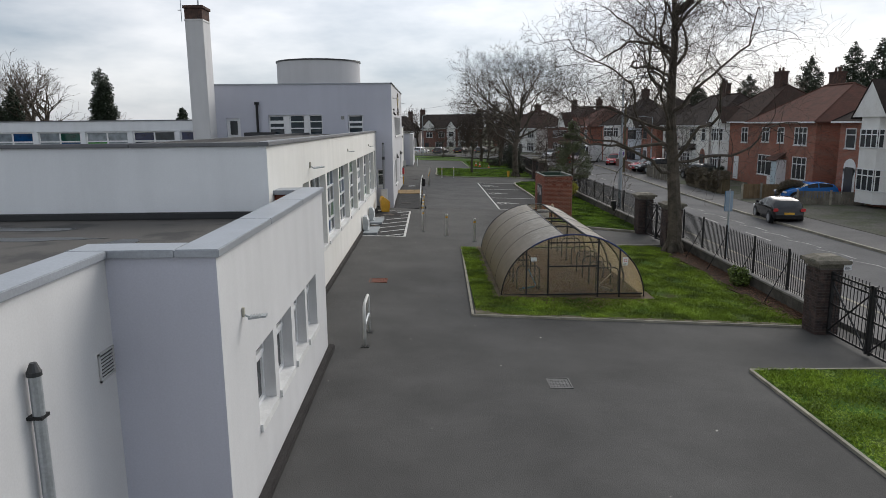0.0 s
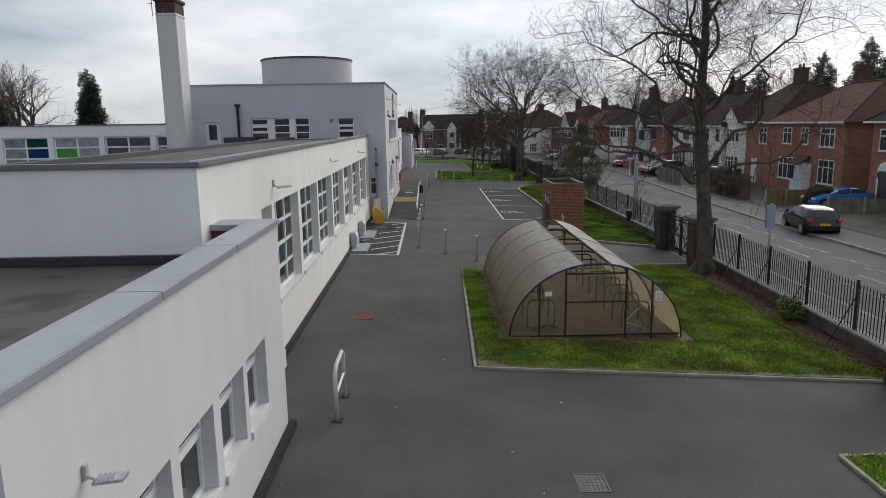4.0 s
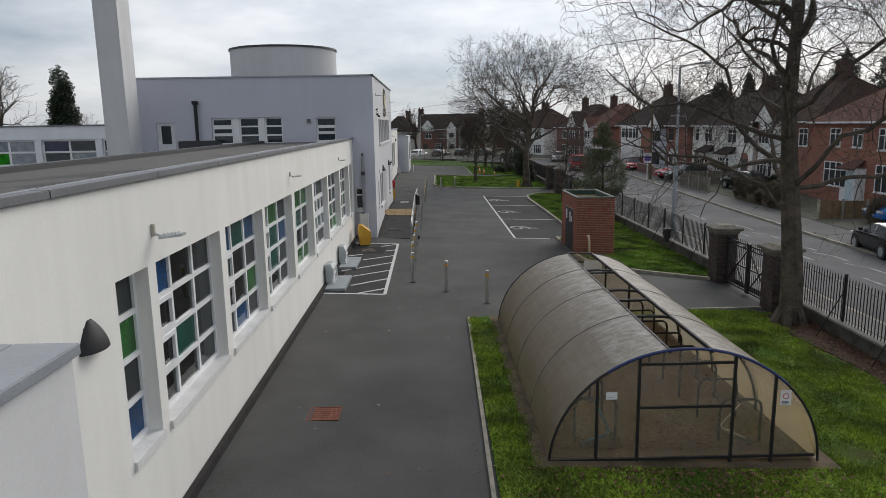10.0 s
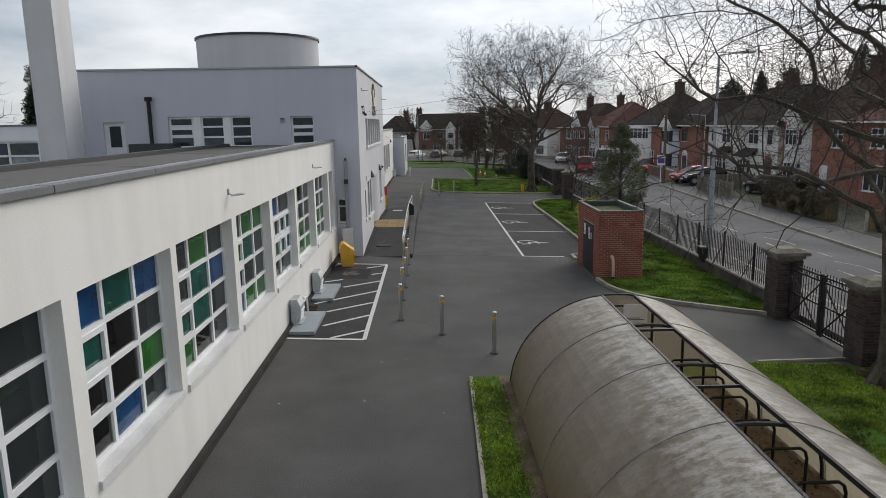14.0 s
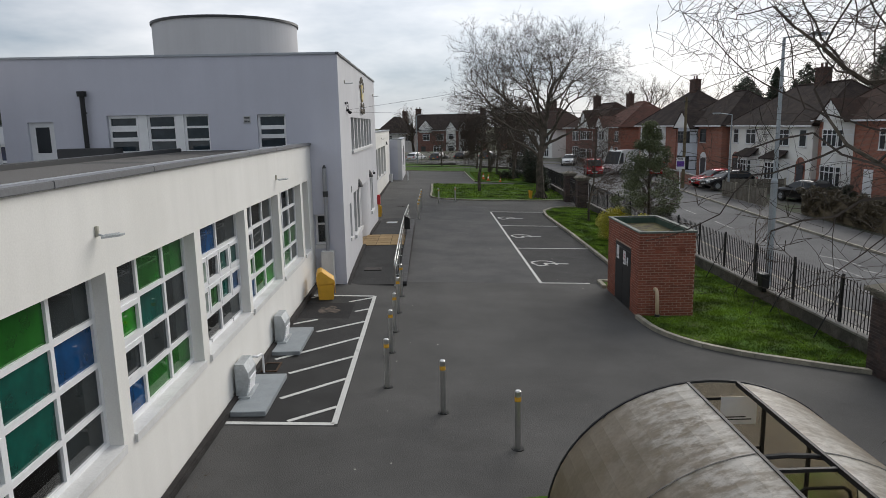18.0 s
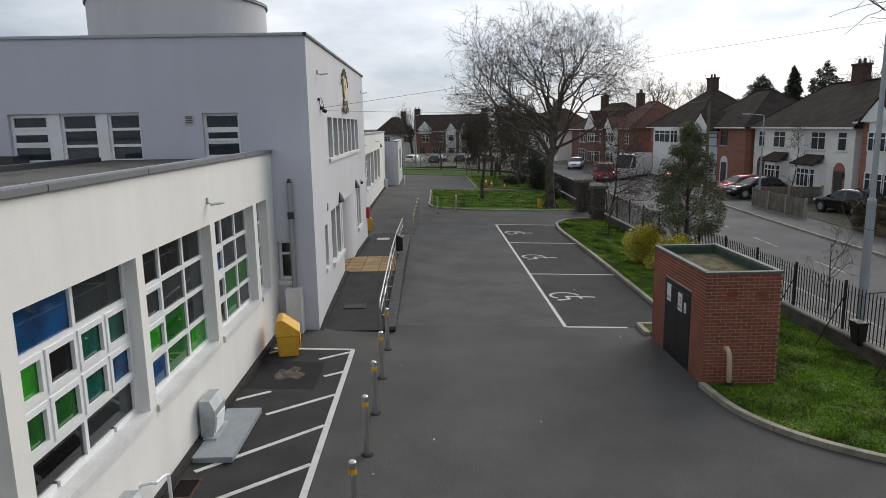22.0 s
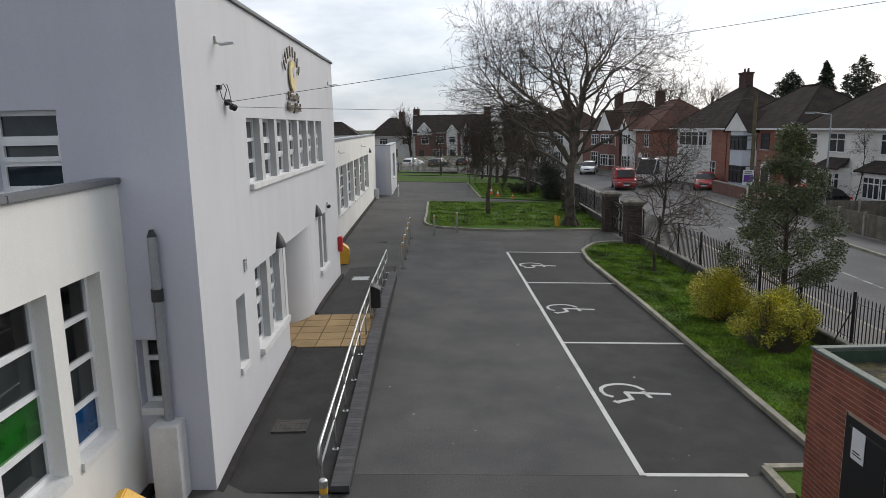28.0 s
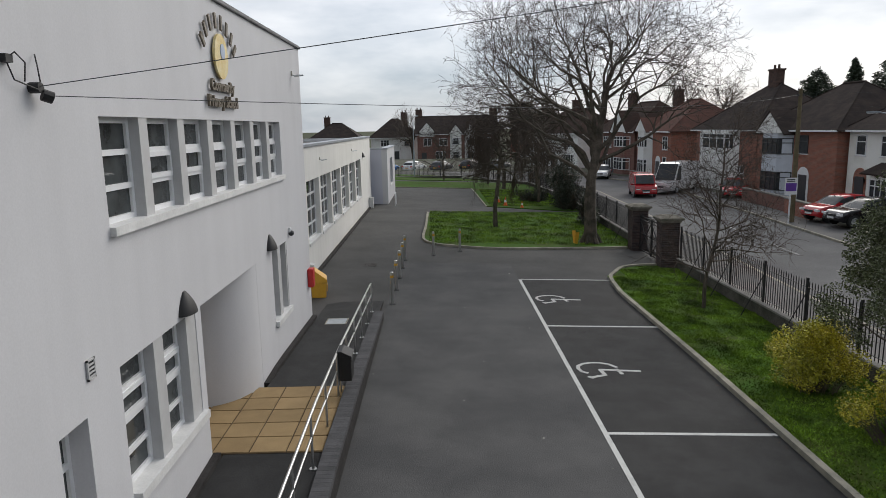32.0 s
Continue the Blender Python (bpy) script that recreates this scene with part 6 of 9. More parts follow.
def louvre(x, y, z, w, h, rz, label):
    """Louvred wall vent facing local -y."""
    ob = empty("wall_vent", label, "wall vent", x, y, z, rz=rz)
    bm = bmesh.new()
    for q in ((-w / 2, w / 2, -h / 2, -h / 2 + 0.02), (-w / 2, w / 2, h / 2 - 0.02, h / 2), (-w / 2, -w / 2 + 0.02, -h / 2, h / 2), (w / 2 - 0.02, w / 2, -h / 2, h / 2)):
        box(bm, q[0], q[1], -0.02, 0.0, q[2], q[3])
    part("rim", bm, M_GREYPAINT, ob)
    part("backing", bx(-w / 2 + 0.02, w / 2 - 0.02, -0.006, 0.0, -h / 2 + 0.02, h / 2 - 0.02), M_DARK, ob)
    n = max(3, int(h / 0.045))
    for k in range(n):
        z0 = -h / 2 + 0.025 + k * (h - 0.05) / n
        part("slat", bx(-w / 2 + 0.02, w / 2 - 0.02, -0.018, -0.008, z0, z0 + 0.018), M_GREYPAINT, ob)
    return ob


louvre(-3.775, 5.72, 2.62, 0.34, 0.32, 90, "grey louvred vent in the recessed wall")
louvre(TX + 0.005, 43.05, 3.13, 0.16, 0.22, 90, "small white louvred vent")
louvre(-5.44, TY - 0.005, 5.66, 0.22, 0.22, 0, "small pale vent high on the wall")

ob = empty("soil_pipe", "grey plastic vent pipe with a domed grille", "vent pipe", -3.70, 4.28, 0.05)
bm = bmesh.new()
cyl(bm, (0, 0, -0.1), (0, 0, 2.98), 0.055, seg=12)
part("pipe", bm, M_GALV, ob)
bm = bmesh.new()
cyl(bm, (0, 0, 2.98), (0, 0, 3.02), 0.066, seg=12)
cyl(bm, (0, 0, 3.02), (0, 0, 3.10), 0.062, 0.03, seg=12)
part("grille", bm, M_DARK, ob)
part("clip", bx(-0.13, 0.06, -0.065, 0.065, 2.58, 2.61), M_BLACK, ob)

ob = empty("flue_pipe", "tall black flue pipe against the grey wall", "flue pipe", -10.57, TY - 0.18, 4.74)
bm = bmesh.new()
cyl(bm, (0, 0, 0), (0, 0, 1.82), 0.075, seg=12)
part("pipe", bm, M_BLACK, ob)
bm = bmesh.new()
cyl(bm, (0, 0, 1.74), (0, 0, 1.90), 0.14, 0.15, seg=12)
part("cap", bm, M_BLACK, ob)
part("bracket", bx(-0.03, 0.03, 0, 0.18, 1.2, 1.25), M_BLACK, ob)

ob = empty("downpipe", "grey metal pipe that runs down into a white casing", "pipe", -3.02, TY - 0.10, 0)
bm = bmesh.new()
cyl(bm, (0, 0, 1.2), (0.0, 0, 4.05), 0.068, seg=12)
M_PIPE = mat("grey_plastic_pipe", (0.34, 0.35, 0.37), 0.4, 0.3, vary=0.12, scale=3.0, fine=30.0, bump=0.03)
part("pipe", bm, M_PIPE, ob)
bm = bmesh.new()
cyl(bm, (0, 0, 3.12), (0, 0, 3.30), 0.085, seg=12)
part("collar", bm, M_DARK, ob)
bm = bmesh.new()
cyl(bm, (0, 0, 4.05), (0, 0, 4.15), 0.07, 0.03, seg=12)
part("grille", bm, M_DARK, ob)
part("casing", bx(-0.20, 0.20, -0.28, 0.09, -0.1, 1.32, 0.01), M_SILL, ob, "white box casing")

# roof door
ob = empty("door_1", "white half-glazed door onto the flat roof", "door", kind="structure")
part("door_frame", bx(-12.50, -11.66, TY + 0.1, TY + 0.18, 4.40, 5.70), M_UPVC, ob)
part("pane", bx(-12.30, -11.86, TY + 0.085, TY + 0.1, 4.72, 5.54), mat("dark_glass", (0.03, 0.035, 0.04), 0.08, vary=0.1, bump=0.0), ob)
ob = empty("door_2", "glazed white entrance door in the porch", "door", kind="structure")
part("door_frame", bx(-4.60, -4.54, 46.6, 48.8, 0.42, 2.6), M_UPVC, ob)
part("pane", bx(-4.54, -4.53, 46.75, 47.65, 0.7, 2.45), G_WIN, ob)
part("pane", bx(-4.54, -4.53, 47.75, 48.65, 0.7, 2.45), G_WIN, ob)
ob = empty("wall_box", "small white box at the foot of the wall", "wall box", W2 + 0.14, 16.35, gz(W2))
part("case", bx(-0.13, 0.12, -0.14, 0.14, 0.0, 0.42, 0.015), M_SILL, ob)
for y in (59.6, 82.6):
    ob = empty("wall_box", "small white box at the foot of the far wall", "wall box", W3 + 0.2, y, gz(W3))
    part("case", bx(-0.19, 0.12, -0.16, 0.16, 0.0, 0.75, 0.015), M_SILL, ob)


# ---- sign on the two-storey block ----
def letters(body, y, z, size, parent, material, name, slant=0.0):
    cu = bpy.data.curves.new(name, "FONT")
    cu.body, cu.size, cu.extrude, cu.align_x = body, size, 0.02, "CENTER"
    cu.offset = 0.008
    tmp = bpy.data.objects.new("tmp_text", cu)
    scene.collection.objects.link(tmp)
    me = bpy.data.meshes.new_from_object(tmp.evaluated_get(bpy.context.evaluated_depsgraph_get()))
    bpy.data.objects.remove(tmp)
    me.materials.clear()
    me.materials.append(material)
    ob = new(name, me)
    ob.parent = parent
    ob.matrix_basis = Matrix.Translation((0.05, y, z)) @ pose(0, 0, 0, 90, 0, 90)
    return ob


M_LETTER = mat("dark_bronze_letters", (0.16, 0.135, 0.10), 0.5, 0.4, vary=0.15)
M_GOLD = mat("pale_gold_disc", (0.62, 0.46, 0.16), 0.5, 0.1, vary=0.15, scale=3.0, second=(0.70, 0.60, 0.34))
sign = empty("school_sign", "bronze lettering round a pale gold oval on the wall", "sign", TX, 48.15, 0)
bm = bmesh.new()
cyl(bm, (0.03, 0, 0), (0.07, 0, 0), 1.0, seg=40)
for v in bm.verts:
    v.co.y *= 0.36
    v.co.z = v.co.z * 0.37 + 6.77
part("disc", bm, M_GOLD, sign, "pale gold oval disc")
bm = bmesh.new()
cyl(bm, (0.07, 0, 0), (0.08, 0, 0), 1.0, seg=20)
for v in bm.verts:
    v.co.y, v.co.z = v.co.y * 0.12 + 0.05, v.co.z * 0.13 + 6.85
part("disc_mark", bm, plain("pale_blue_mark", (0.35, 0.42, 0.55), 0.5), sign)
for k in range(8):
    a = radians(158 - k * 136 / 7)
    bm = bx(0.03, 0.06, -0.048, 0.048, -0.13, 0.13, 0.01)
    p = part("name_bar", bm, M_LETTER, sign)
    p.matrix_basis = Matrix.Translation((0, 0.92 * math.cos(a), 6.72 + 0.62 * math.sin(a))) @ Matrix.Rotation((a - math.pi / 2) * 0.7, 4, "X")
letters("Community", 0, 6.20, 0.26, sign, M_LETTER, "lettering")
letters("Primary School", 0, 5.94, 0.26, sign, M_LETTER, "lettering")

# cables from the wall to the street poles
ob = empty("cable_bracket", "black cable bracket and junction box on the wall", "cable bracket", TX, 42.6, 5.95)
bm = bmesh.new()
cyl(bm, (0.0, 0, 0.0), (0.10, 0, 0.0), 0.05, seg=8)
cyl(bm, (0.08, 0.04, -0.06), (0.14, 0.10, -0.09), 0.055, seg=10)
part("insulator", bm, M_BLACK, ob)
bm = bmesh.new()
tube(bm, [(0.02, -0.1, 0.05), (0.1, -0.2, 0.2), (0.08, -0.3, 0.28), (0.03, -0.36, 0.22), (0.05, -0.3, 0.05), (0.1, -0.05, -0.02)], 0.007, 6)
tube(bm, [(0.02, 0.1, 0.3), (0.06, 0.05, 0.2), (0.1, 0.0, 0.05)], 0.007, 6)
part("loop", bm, M_BLACK, ob)
part("junction_box", bx(0.0, 0.06, -0.40, -0.30, 0.19, 0.26), M_BLACK, ob)


def cable(a, b, sag, label):
    a, b = Vector(a), Vector(b)
    bm = bmesh.new()
    tube(bm, [a.lerp(b, k / 24) - Vector((0, 0, sag * 4 * (k / 24) * (1 - k / 24))) for k in range(25)], 0.0055, 4)
    return tagged(mesh_ob("overhead_cable", bm, M_DARK), label, "cable", "overhead cables")


POLE = (21.7, 75.0)
cable((TX + 0.13, 42.68, 5.88), (POLE[0], POLE[1], 6.95), 0.35, "thin black overhead cable between wall and pole")
cable((TX + 0.08, 42.6, 5.96), (30.0, 44.6, 10.6), 0.1, "thin black overhead cable that crosses the yard")


# ---- street ----
KERB_FAR = [(19.1, -30), (19.1, 26), (19.1, 40), (19.7, 52), (20.3, 62), (21.0, 72), (21.8, 84), (22.3, 96), (21.5, 106), (18.5, 115), (12.0, 121), (2.0, 124), (-15.0, 125.5), (-60.0, 127)]
KERB_NEAR = [(12.9, -30), (12.9, 26), (13.0, 40), (13.4, 52), (13.9, 62), (14.5, 72), (15.2, 84), (15.6, 96), (14.6, 104), (11.5, 110), (6.0, 114.5), (0.0, 117.0), (-15.0, 118.5), (-60.0, 120)]
FENCE_OUT = [(11.2, -30), (11.2, 26), (11.2, 40), (11.2, 52), (11.2, 62), (11.2, 72), (11.4, 84), (11.6, 92), (10.8, 104), (7.5, 108.0), (4.2, 111.7), (0.0, 113.0), (-15.0, 114.5), (-60.0, 116)]


def ribbon(name, left, right, z0, z1, zl, zr, material, label, category):
    """A laid band between two lines of the plan."""
    bm = bmesh.new()
    for k in range(len(left) - 1):
        q = [left[k], right[k], right[k + 1], left[k + 1]]
        v0 = [bm.verts.new((x, y, z0)) for x, y in q]
        v1 = [bm.verts.new((x, y, z)) for (x, y), z in zip(q, (zl, zr, zr, zl))]
        bm.faces.new(v1)
        for a in range(4):
            bm.faces.new((v0[a], v0[(a + 1) % 4], v1[(a + 1) % 4], v1[a]))
    bmesh.ops.recalc_face_normals(bm, faces=bm.faces[:])
    return tagged(mesh_ob(name, bm, material), label, category, kind="structure")


ribbon("road", KERB_NEAR, KERB_FAR, -0.5, 0, -0.40, -0.40, M_ROAD, "worn grey asphalt street", "road")
ribbon("pavement_near", FENCE_OUT, [(x - 0.13, y) for x, y in KERB_NEAR], -0.5, 0, -0.30, -0.30, M_PAVE, "grey tarmac footway beside the railings", "footway")
ribbon("kerb_street_near", [(x - 0.13, y) for x, y in KERB_NEAR], KERB_NEAR, -0.5, 0, -0.29, -0.29, M_CONCRETE, "concrete street kerb", "kerb")
ribbon("kerb_street_far", KERB_FAR, [(x + 0.13, y + 0.05) for x, y in KERB_FAR], -0.5, 0, -0.29, -0.29, M_CONCRETE, "concrete street kerb", "kerb")
FAR_EDGE = [(x + 2.2, y + (1.5 if y > 110 else 0.1)) for x, y in KERB_FAR]
ribbon("pavement_far", [(x + 0.13, y + 0.05) for x, y in KERB_FAR], FAR_EDGE, -0.5, 0, -0.30, -0.22, M_PAVE, "grey tarmac footway before the houses", "footway")
ribbon("ground_gardens", FAR_EDGE, [(x + 24 if y < 110 else x + 10, y + (0 if y < 100 else 22)) for x, y in FAR_EDGE], -0.5, 0, -0.20, 0.45, mat("garden_ground", (0.12, 0.115, 0.10), 0.95, vary=0.35, scale=0.5, fine=10.0, bump=0.4, second=(0.07, 0.085, 0.04), amount=0.45), "front gardens of paving, grass and earth", "gardens")


def road_line(pts, width, label):
    bm = bmesh.new()
    for (xa, ya), (xb, yb) in zip(pts, pts[1:]):
        d = Vector((xb - xa, yb - ya)).normalized() * width / 2
        n = Vector((-d.y, d.x))
        prism(bm, [(xa + n.x, ya + n.y), (xa - n.x, ya - n.y), (xb - n.x, yb - n.y), (xb + n.x, yb + n.y)], -0.41, -0.395)
    return tagged(mesh_ob("road_marking", bm, M_ROADLINE), label, "road marking", "street markings", "structure")


M_ROADLINE = mat("worn_road_paint", (0.38, 0.38, 0.36), 0.85, vary=0.2, scale=2.0, fine=40.0, bump=0.2, second=(0.17, 0.17, 0.17), amount=0.5)
mid = [((a[0] + b[0]) / 2, (a[1] + b[1]) / 2) for a, b in zip(KERB_NEAR, KERB_FAR)]
for y in range(6, 90, 6):
    for (xa, ya), (xb, yb) in zip(mid, mid[1:]):
        if ya <= y < yb:
            x = xa + (xb - xa) * (y - ya) / (yb - ya)
            road_line([(x, y), (x + (xb - xa) / (yb - ya) * 2.6, y + 2.6)], 0.11, "worn white centre dash of the street")
for y in (18.0, 20.5, 23.0, 25.5, 28.0, 30.5, 33.0, 35.5, 38.0, 41.0, 44.0):
    road_line([(17.3, y), (17.3 + 0.0, y + 1.2)], 0.10, "worn white zigzag marking")
    road_line([(17.3, y + 1.2), (16.9, y + 2.2)], 0.10, "worn white zigzag marking")


def street_lamp(x, y, h, arm, rz, label):
    ob = empty("street_lamp", label, "street lamp", x, y, -0.3, "street lamps", rz=rz)
    bm = bmesh.new()
    cyl(bm, (0, 0, 0), (0, 0, h * 0.46), 0.013 * h, seg=12)
    cyl(bm, (0, 0, h * 0.46), (0, 0, h * 0.47), 0.013 * h, 0.0085 * h, seg=12, cap=False)
    cyl(bm, (0, 0, h * 0.47), (0, 0, h), 0.0085 * h, 0.006 * h, seg=12)
    part("column", bm, M_LAMP, ob, smooth=False)
    bm = bmesh.new()
    cyl(bm, (0, 0, h), (arm, 0, h + 0.12), 0.03, seg=8)
    part("arm", bm, M_LAMP, ob)
    part("head", bx(arm - 0.05, arm + 0.5, -0.11, 0.11, h + 0.09, h + 0.17, 0.02), M_LAMP, ob)
    part("lens", bx(arm + 0.05, arm + 0.45, -0.08, 0.08, h + 0.07, h + 0.09), M_UPVC, ob)
    return ob


M_LAMP = mat("grey_lamp_paint", (0.36, 0.40, 0.43), 0.5, 0.3, vary=0.15, scale=2.0)
street_lamp(11.4, 39.6, 8.1, 1.0, 10, "tall pale grey street lamp behind the railings")
street_lamp(22.3, 67.6, 6.0, 0.9, 180, "slim grey street lamp before the houses")
street_lamp(-1.3, 114.3, 7.0, 0.6, -60, "slim grey street lamp at the far corner")
ob = empty("litter_bin", "tapered black plastic bin hung on the railings", "litter bin", 10.84, 38.78, 0.02)
bm = bmesh.new()
v = box(bm, -0.15, 0.11, -0.20, 0.20, 0.0, 0.56)
for q in v[:4]:
    q.co.x, q.co.y = q.co.x * 0.72 + 0.03, q.co.y * 0.72
bmesh.ops.bevel(bm, geom=bm.edges[:], offset=0.025, segments=2, affect="EDGES")
part("body", bm, M_BLACK, ob)
part("rim", bx(-0.165, 0.115, -0.215, 0.215, 0.545, 0.59, 0.012), M_DARK, ob)
part("hanger", bx(0.10, 0.16, -0.03, 0.03, 0.35, 0.52), M_GALV, ob)
ob = empty("telegraph_pole", "weathered wooden telegraph pole with cables", "telegraph pole", POLE[0], POLE[1], -0.25)
bm = bmesh.new()
cyl(bm, (0, 0, 0), (0, 0, 7.5), 0.14, 0.10, seg=10)
part("pole", bm, mat("weathered_timber", (0.17, 0.14, 0.085), 0.9, vary=0.3, scale=2.0, fine=30.0, bump=0.3), ob)
part("cross_arm", bx(-0.25, 0.25, -0.05, 0.05, 7.1, 7.2), M_DARK, ob)
cable((POLE[0], POLE[1], 7.0), (27.5, 70.0, 5.6), 0.2, "thin overhead cable to a house")
cable((POLE[0], POLE[1], 7.0), (60.0, 66.0, 9.5), 0.8, "thin overhead cable along the street")
cable((POLE[0], POLE[1], 7.0), (12.0, 150.0, 8.0), 1.0, "thin overhead cable along the street")
ob = empty("sale_board", "white sale board with a purple panel on a post", "sign board", 21.2, 74.4, -0.25)
part("post", bx(-0.035, 0.035, -0.03, 0.03, 0, 2.5), M_UPVC, ob)
part("board", bx(-0.36, 0.36, -0.045, -0.03, 1.65, 2.6), M_UPVC, ob)
part("panel", bx(-0.30, 0.30, -0.055, -0.045, 1.85, 2.3), plain("purple_print", (0.13, 0.05, 0.32), 0.5), ob)
for k in range(2):
    part("text_bar", bx(-0.26, 0.2, -0.055, -0.045, 2.38 + k * 0.09, 2.43 + k * 0.09), M_DARK, ob)
ob = empty("road_sign", "back of a blue-grey road sign on a post", "road sign", 11.5, 24.6, -0.3)
bm = bmesh.new()
cyl(bm, (0, 0, 0), (0, 0, 2.9), 0.038, seg=8)
part("post", bm, M_LAMP, ob)
part("plate", bx(-0.17, 0.13, -0.03, -0.015, 2.05, 2.85), mat("grey_blue_sign_back", (0.28, 0.36, 0.45), 0.5, 0.2), ob)
part("plate", bx(-0.16, 0.14, 0.045, 0.06, 2.05, 2.85), plain("sign_blue", (0.05, 0.22, 0.42), 0.4), ob)


# ---- houses ----
def brick_pattern(name, a, b, mortar, scale=1.0):
    """Brickwork too far off for single bricks."""
    m = bpy.data.materials.new(name)
    m.use_nodes = True
    n, l = m.node_tree.nodes, m.node_tree.links
    bs = n["Principled BSDF"]
    geo = n.new("ShaderNodeNewGeometry")
    sep = n.new("ShaderNodeSeparateXYZ")
    l.new(geo.outputs["Position"], sep.inputs[0])
    add = n.new("ShaderNodeMath")
    l.new(sep.outputs[0], add.inputs[0])
    l.new(sep.outputs[1], add.inputs[1])
    com = n.new("ShaderNodeCombineXYZ")
    l.new(add.outputs[0], com.inputs[0])
    l.new(sep.outputs[2], com.inputs[1])
    br = n.new("ShaderNodeTexBrick")
    br.inputs["Scale"].default_value = scale
    br.inputs["Brick Width"].default_value, br.inputs["Row Height"].default_value, br.inputs["Mortar Size"].default_value = 0.225, 0.075, 0.006
    br.inputs["Color1"].default_value, br.inputs["Color2"].default_value, br.inputs["Mortar"].default_value = (*a, 1), (*b, 1), (*mortar, 1)
    l.new(com.outputs[0], br.inputs["Vector"])
    no = n.new("ShaderNodeTexNoise")
    no.inputs["Scale"].default_value, no.inputs["Detail"].default_value = 0.8, 5.0
    l.new(geo.outputs["Position"], no.inputs["Vector"])
    rg = n.new("ShaderNodeMapRange")
    rg.inputs["To Min"].default_value, rg.inputs["To Max"].default_value = 0.7, 1.25
    l.new(no.outputs["Fac"], rg.inputs["Value"])
    sc = n.new("ShaderNodeVectorMath")
    sc.operation = "SCALE"
    l.new(br.outputs["Color"], sc.inputs[0])
    l.new(rg.outputs[0], sc.inputs["Scale"])
    l.new(sc.outputs[0], bs.inputs["Base Color"])
    bs.inputs["Roughness"].default_value = 0.9
    return m


def roof_tiles(name, a, b):
    """Rows of roof tiles, as grooves that follow the height."""
    m = mat(name, a, 0.85, vary=0.25, scale=1.2, fine=14.0, bump=0.2, second=b, spread=0.18)
    n, l = m.node_tree.nodes, m.node_tree.links
    wv = n.new("ShaderNodeTexWave")
    wv.bands_direction, wv.wave_profile = "Z", "SAW"
    wv.inputs["Scale"].default_value = 1.15
    geo = n.new("ShaderNodeNewGeometry")
    l.new(geo.outputs["Position"], wv.inputs["Vector"])
    bp = n.new("ShaderNodeBump")
    bp.inputs["Strength"].default_value, bp.inputs["Distance"].default_value = 1.0, 0.09
    l.new(wv.outputs["Fac"], bp.inputs["Height"])
    l.new(bp.outputs[0], n["Principled BSDF"].inputs["Normal"])
    n["Principled BSDF"].inputs["Specular IOR Level"].default_value = 0.08
    return m


M_HBRICK = brick_pattern("house_brick", (0.35, 0.125, 0.080), (0.235, 0.090, 0.062), (0.28, 0.23, 0.19))
M_HBRICK2 = brick_pattern("house_brick_brown", (0.20, 0.085, 0.065), (0.145, 0.065, 0.052), (0.21, 0.165, 0.14))
M_HRENDER = mat("house_white_render", (0.76, 0.76, 0.74), 0.9, vary=0.08, scale=0.8, fine=20.0, bump=0.15, second=(0.66, 0.65, 0.62), amount=0.4)
M_HCREAM = mat("house_cream_render", (0.84, 0.83, 0.79), 0.9, vary=0.08, scale=0.8, fine=20.0, bump=0.15, second=(0.73, 0.715, 0.65), amount=0.4)
M_RTILE = roof_tiles("brown_roof_tiles", (0.082, 0.052, 0.043), (0.055, 0.042, 0.036))
M_RTILE2 = roof_tiles("red_roof_tiles", (0.165, 0.085, 0.068), (0.12, 0.072, 0.06))
M_RTILE3 = roof_tiles("dark_roof_tiles", (0.072, 0.056, 0.049), (0.040, 0.034, 0.032))
M_FGLASS = mat("far_window_glass", (0.045, 0.05, 0.055), 0.25, vary=0.3, scale=2.0, bump=0.0)
M_FGLASS.node_tree.nodes["Principled BSDF"].inputs["Specular IOR Level"].default_value = 0.3


def slab_poly(bm, pts, thick=0.08):
    """A thin plate over a polygon in space, thickened downwards."""
    up = [bm.verts.new(p) for p in pts]
    dn = [bm.verts.new((p[0], p[1], p[2] - thick)) for p in pts]
    bm.faces.new(up)
    bm.faces.new(dn[::-1])
    for i in range(len(pts)):
        bm.faces.new((up[i], dn[i], dn[(i + 1) % len(pts)], up[(i + 1) % len(pts)]))


def house_window(parent, y, z, w, h, x=0.0, cols=2, rows=2, side=None, frames=None):
    """A white casement window on the front (x face), or on a side wall at y=side when given."""
    bm = bmesh.new()
    t = 0.06

    def put(a, b, c, d, n0, n1):
        if side is None:
            box(bm, x + n0, x + n1, a, b, c, d)
        else:
            box(bm, a, b, side + n0, side + n1, c, d)

    us = bars([y + w * k / cols for k in range(cols + 1)], t)
    vs = bars([z, z + h * 0.68, z + h] if rows > 1 else [z, z + h], t)

    def filled(u, v):
        return any(us[k] < u < us[k + 1] for k in range(0, len(us), 2)) or any(vs[k] < v < vs[k + 1] for k in range(0, len(vs), 2))

    lattice(bm, us, vs, filled, (lambda u, v, n: (x - 0.05 + 0.07 * n, u, v)) if side is None else (lambda u, v, n: (u, side - 0.05 + 0.07 * n, v)))
    win = part("window", bm, frames or M_UPVC, parent)
    bm = bmesh.new()
    put(y - 0.05, y + w + 0.05, z - 0.06, z - 0.001, -0.09, 0.02)
    part("sill", bm, M_SILL, win)
    bm = bmesh.new()
    put(y + t, y + w - t, z + t, z + h - t, -0.015, 0.01)
    part("pane", bm, M_FGLASS, win)
    return win


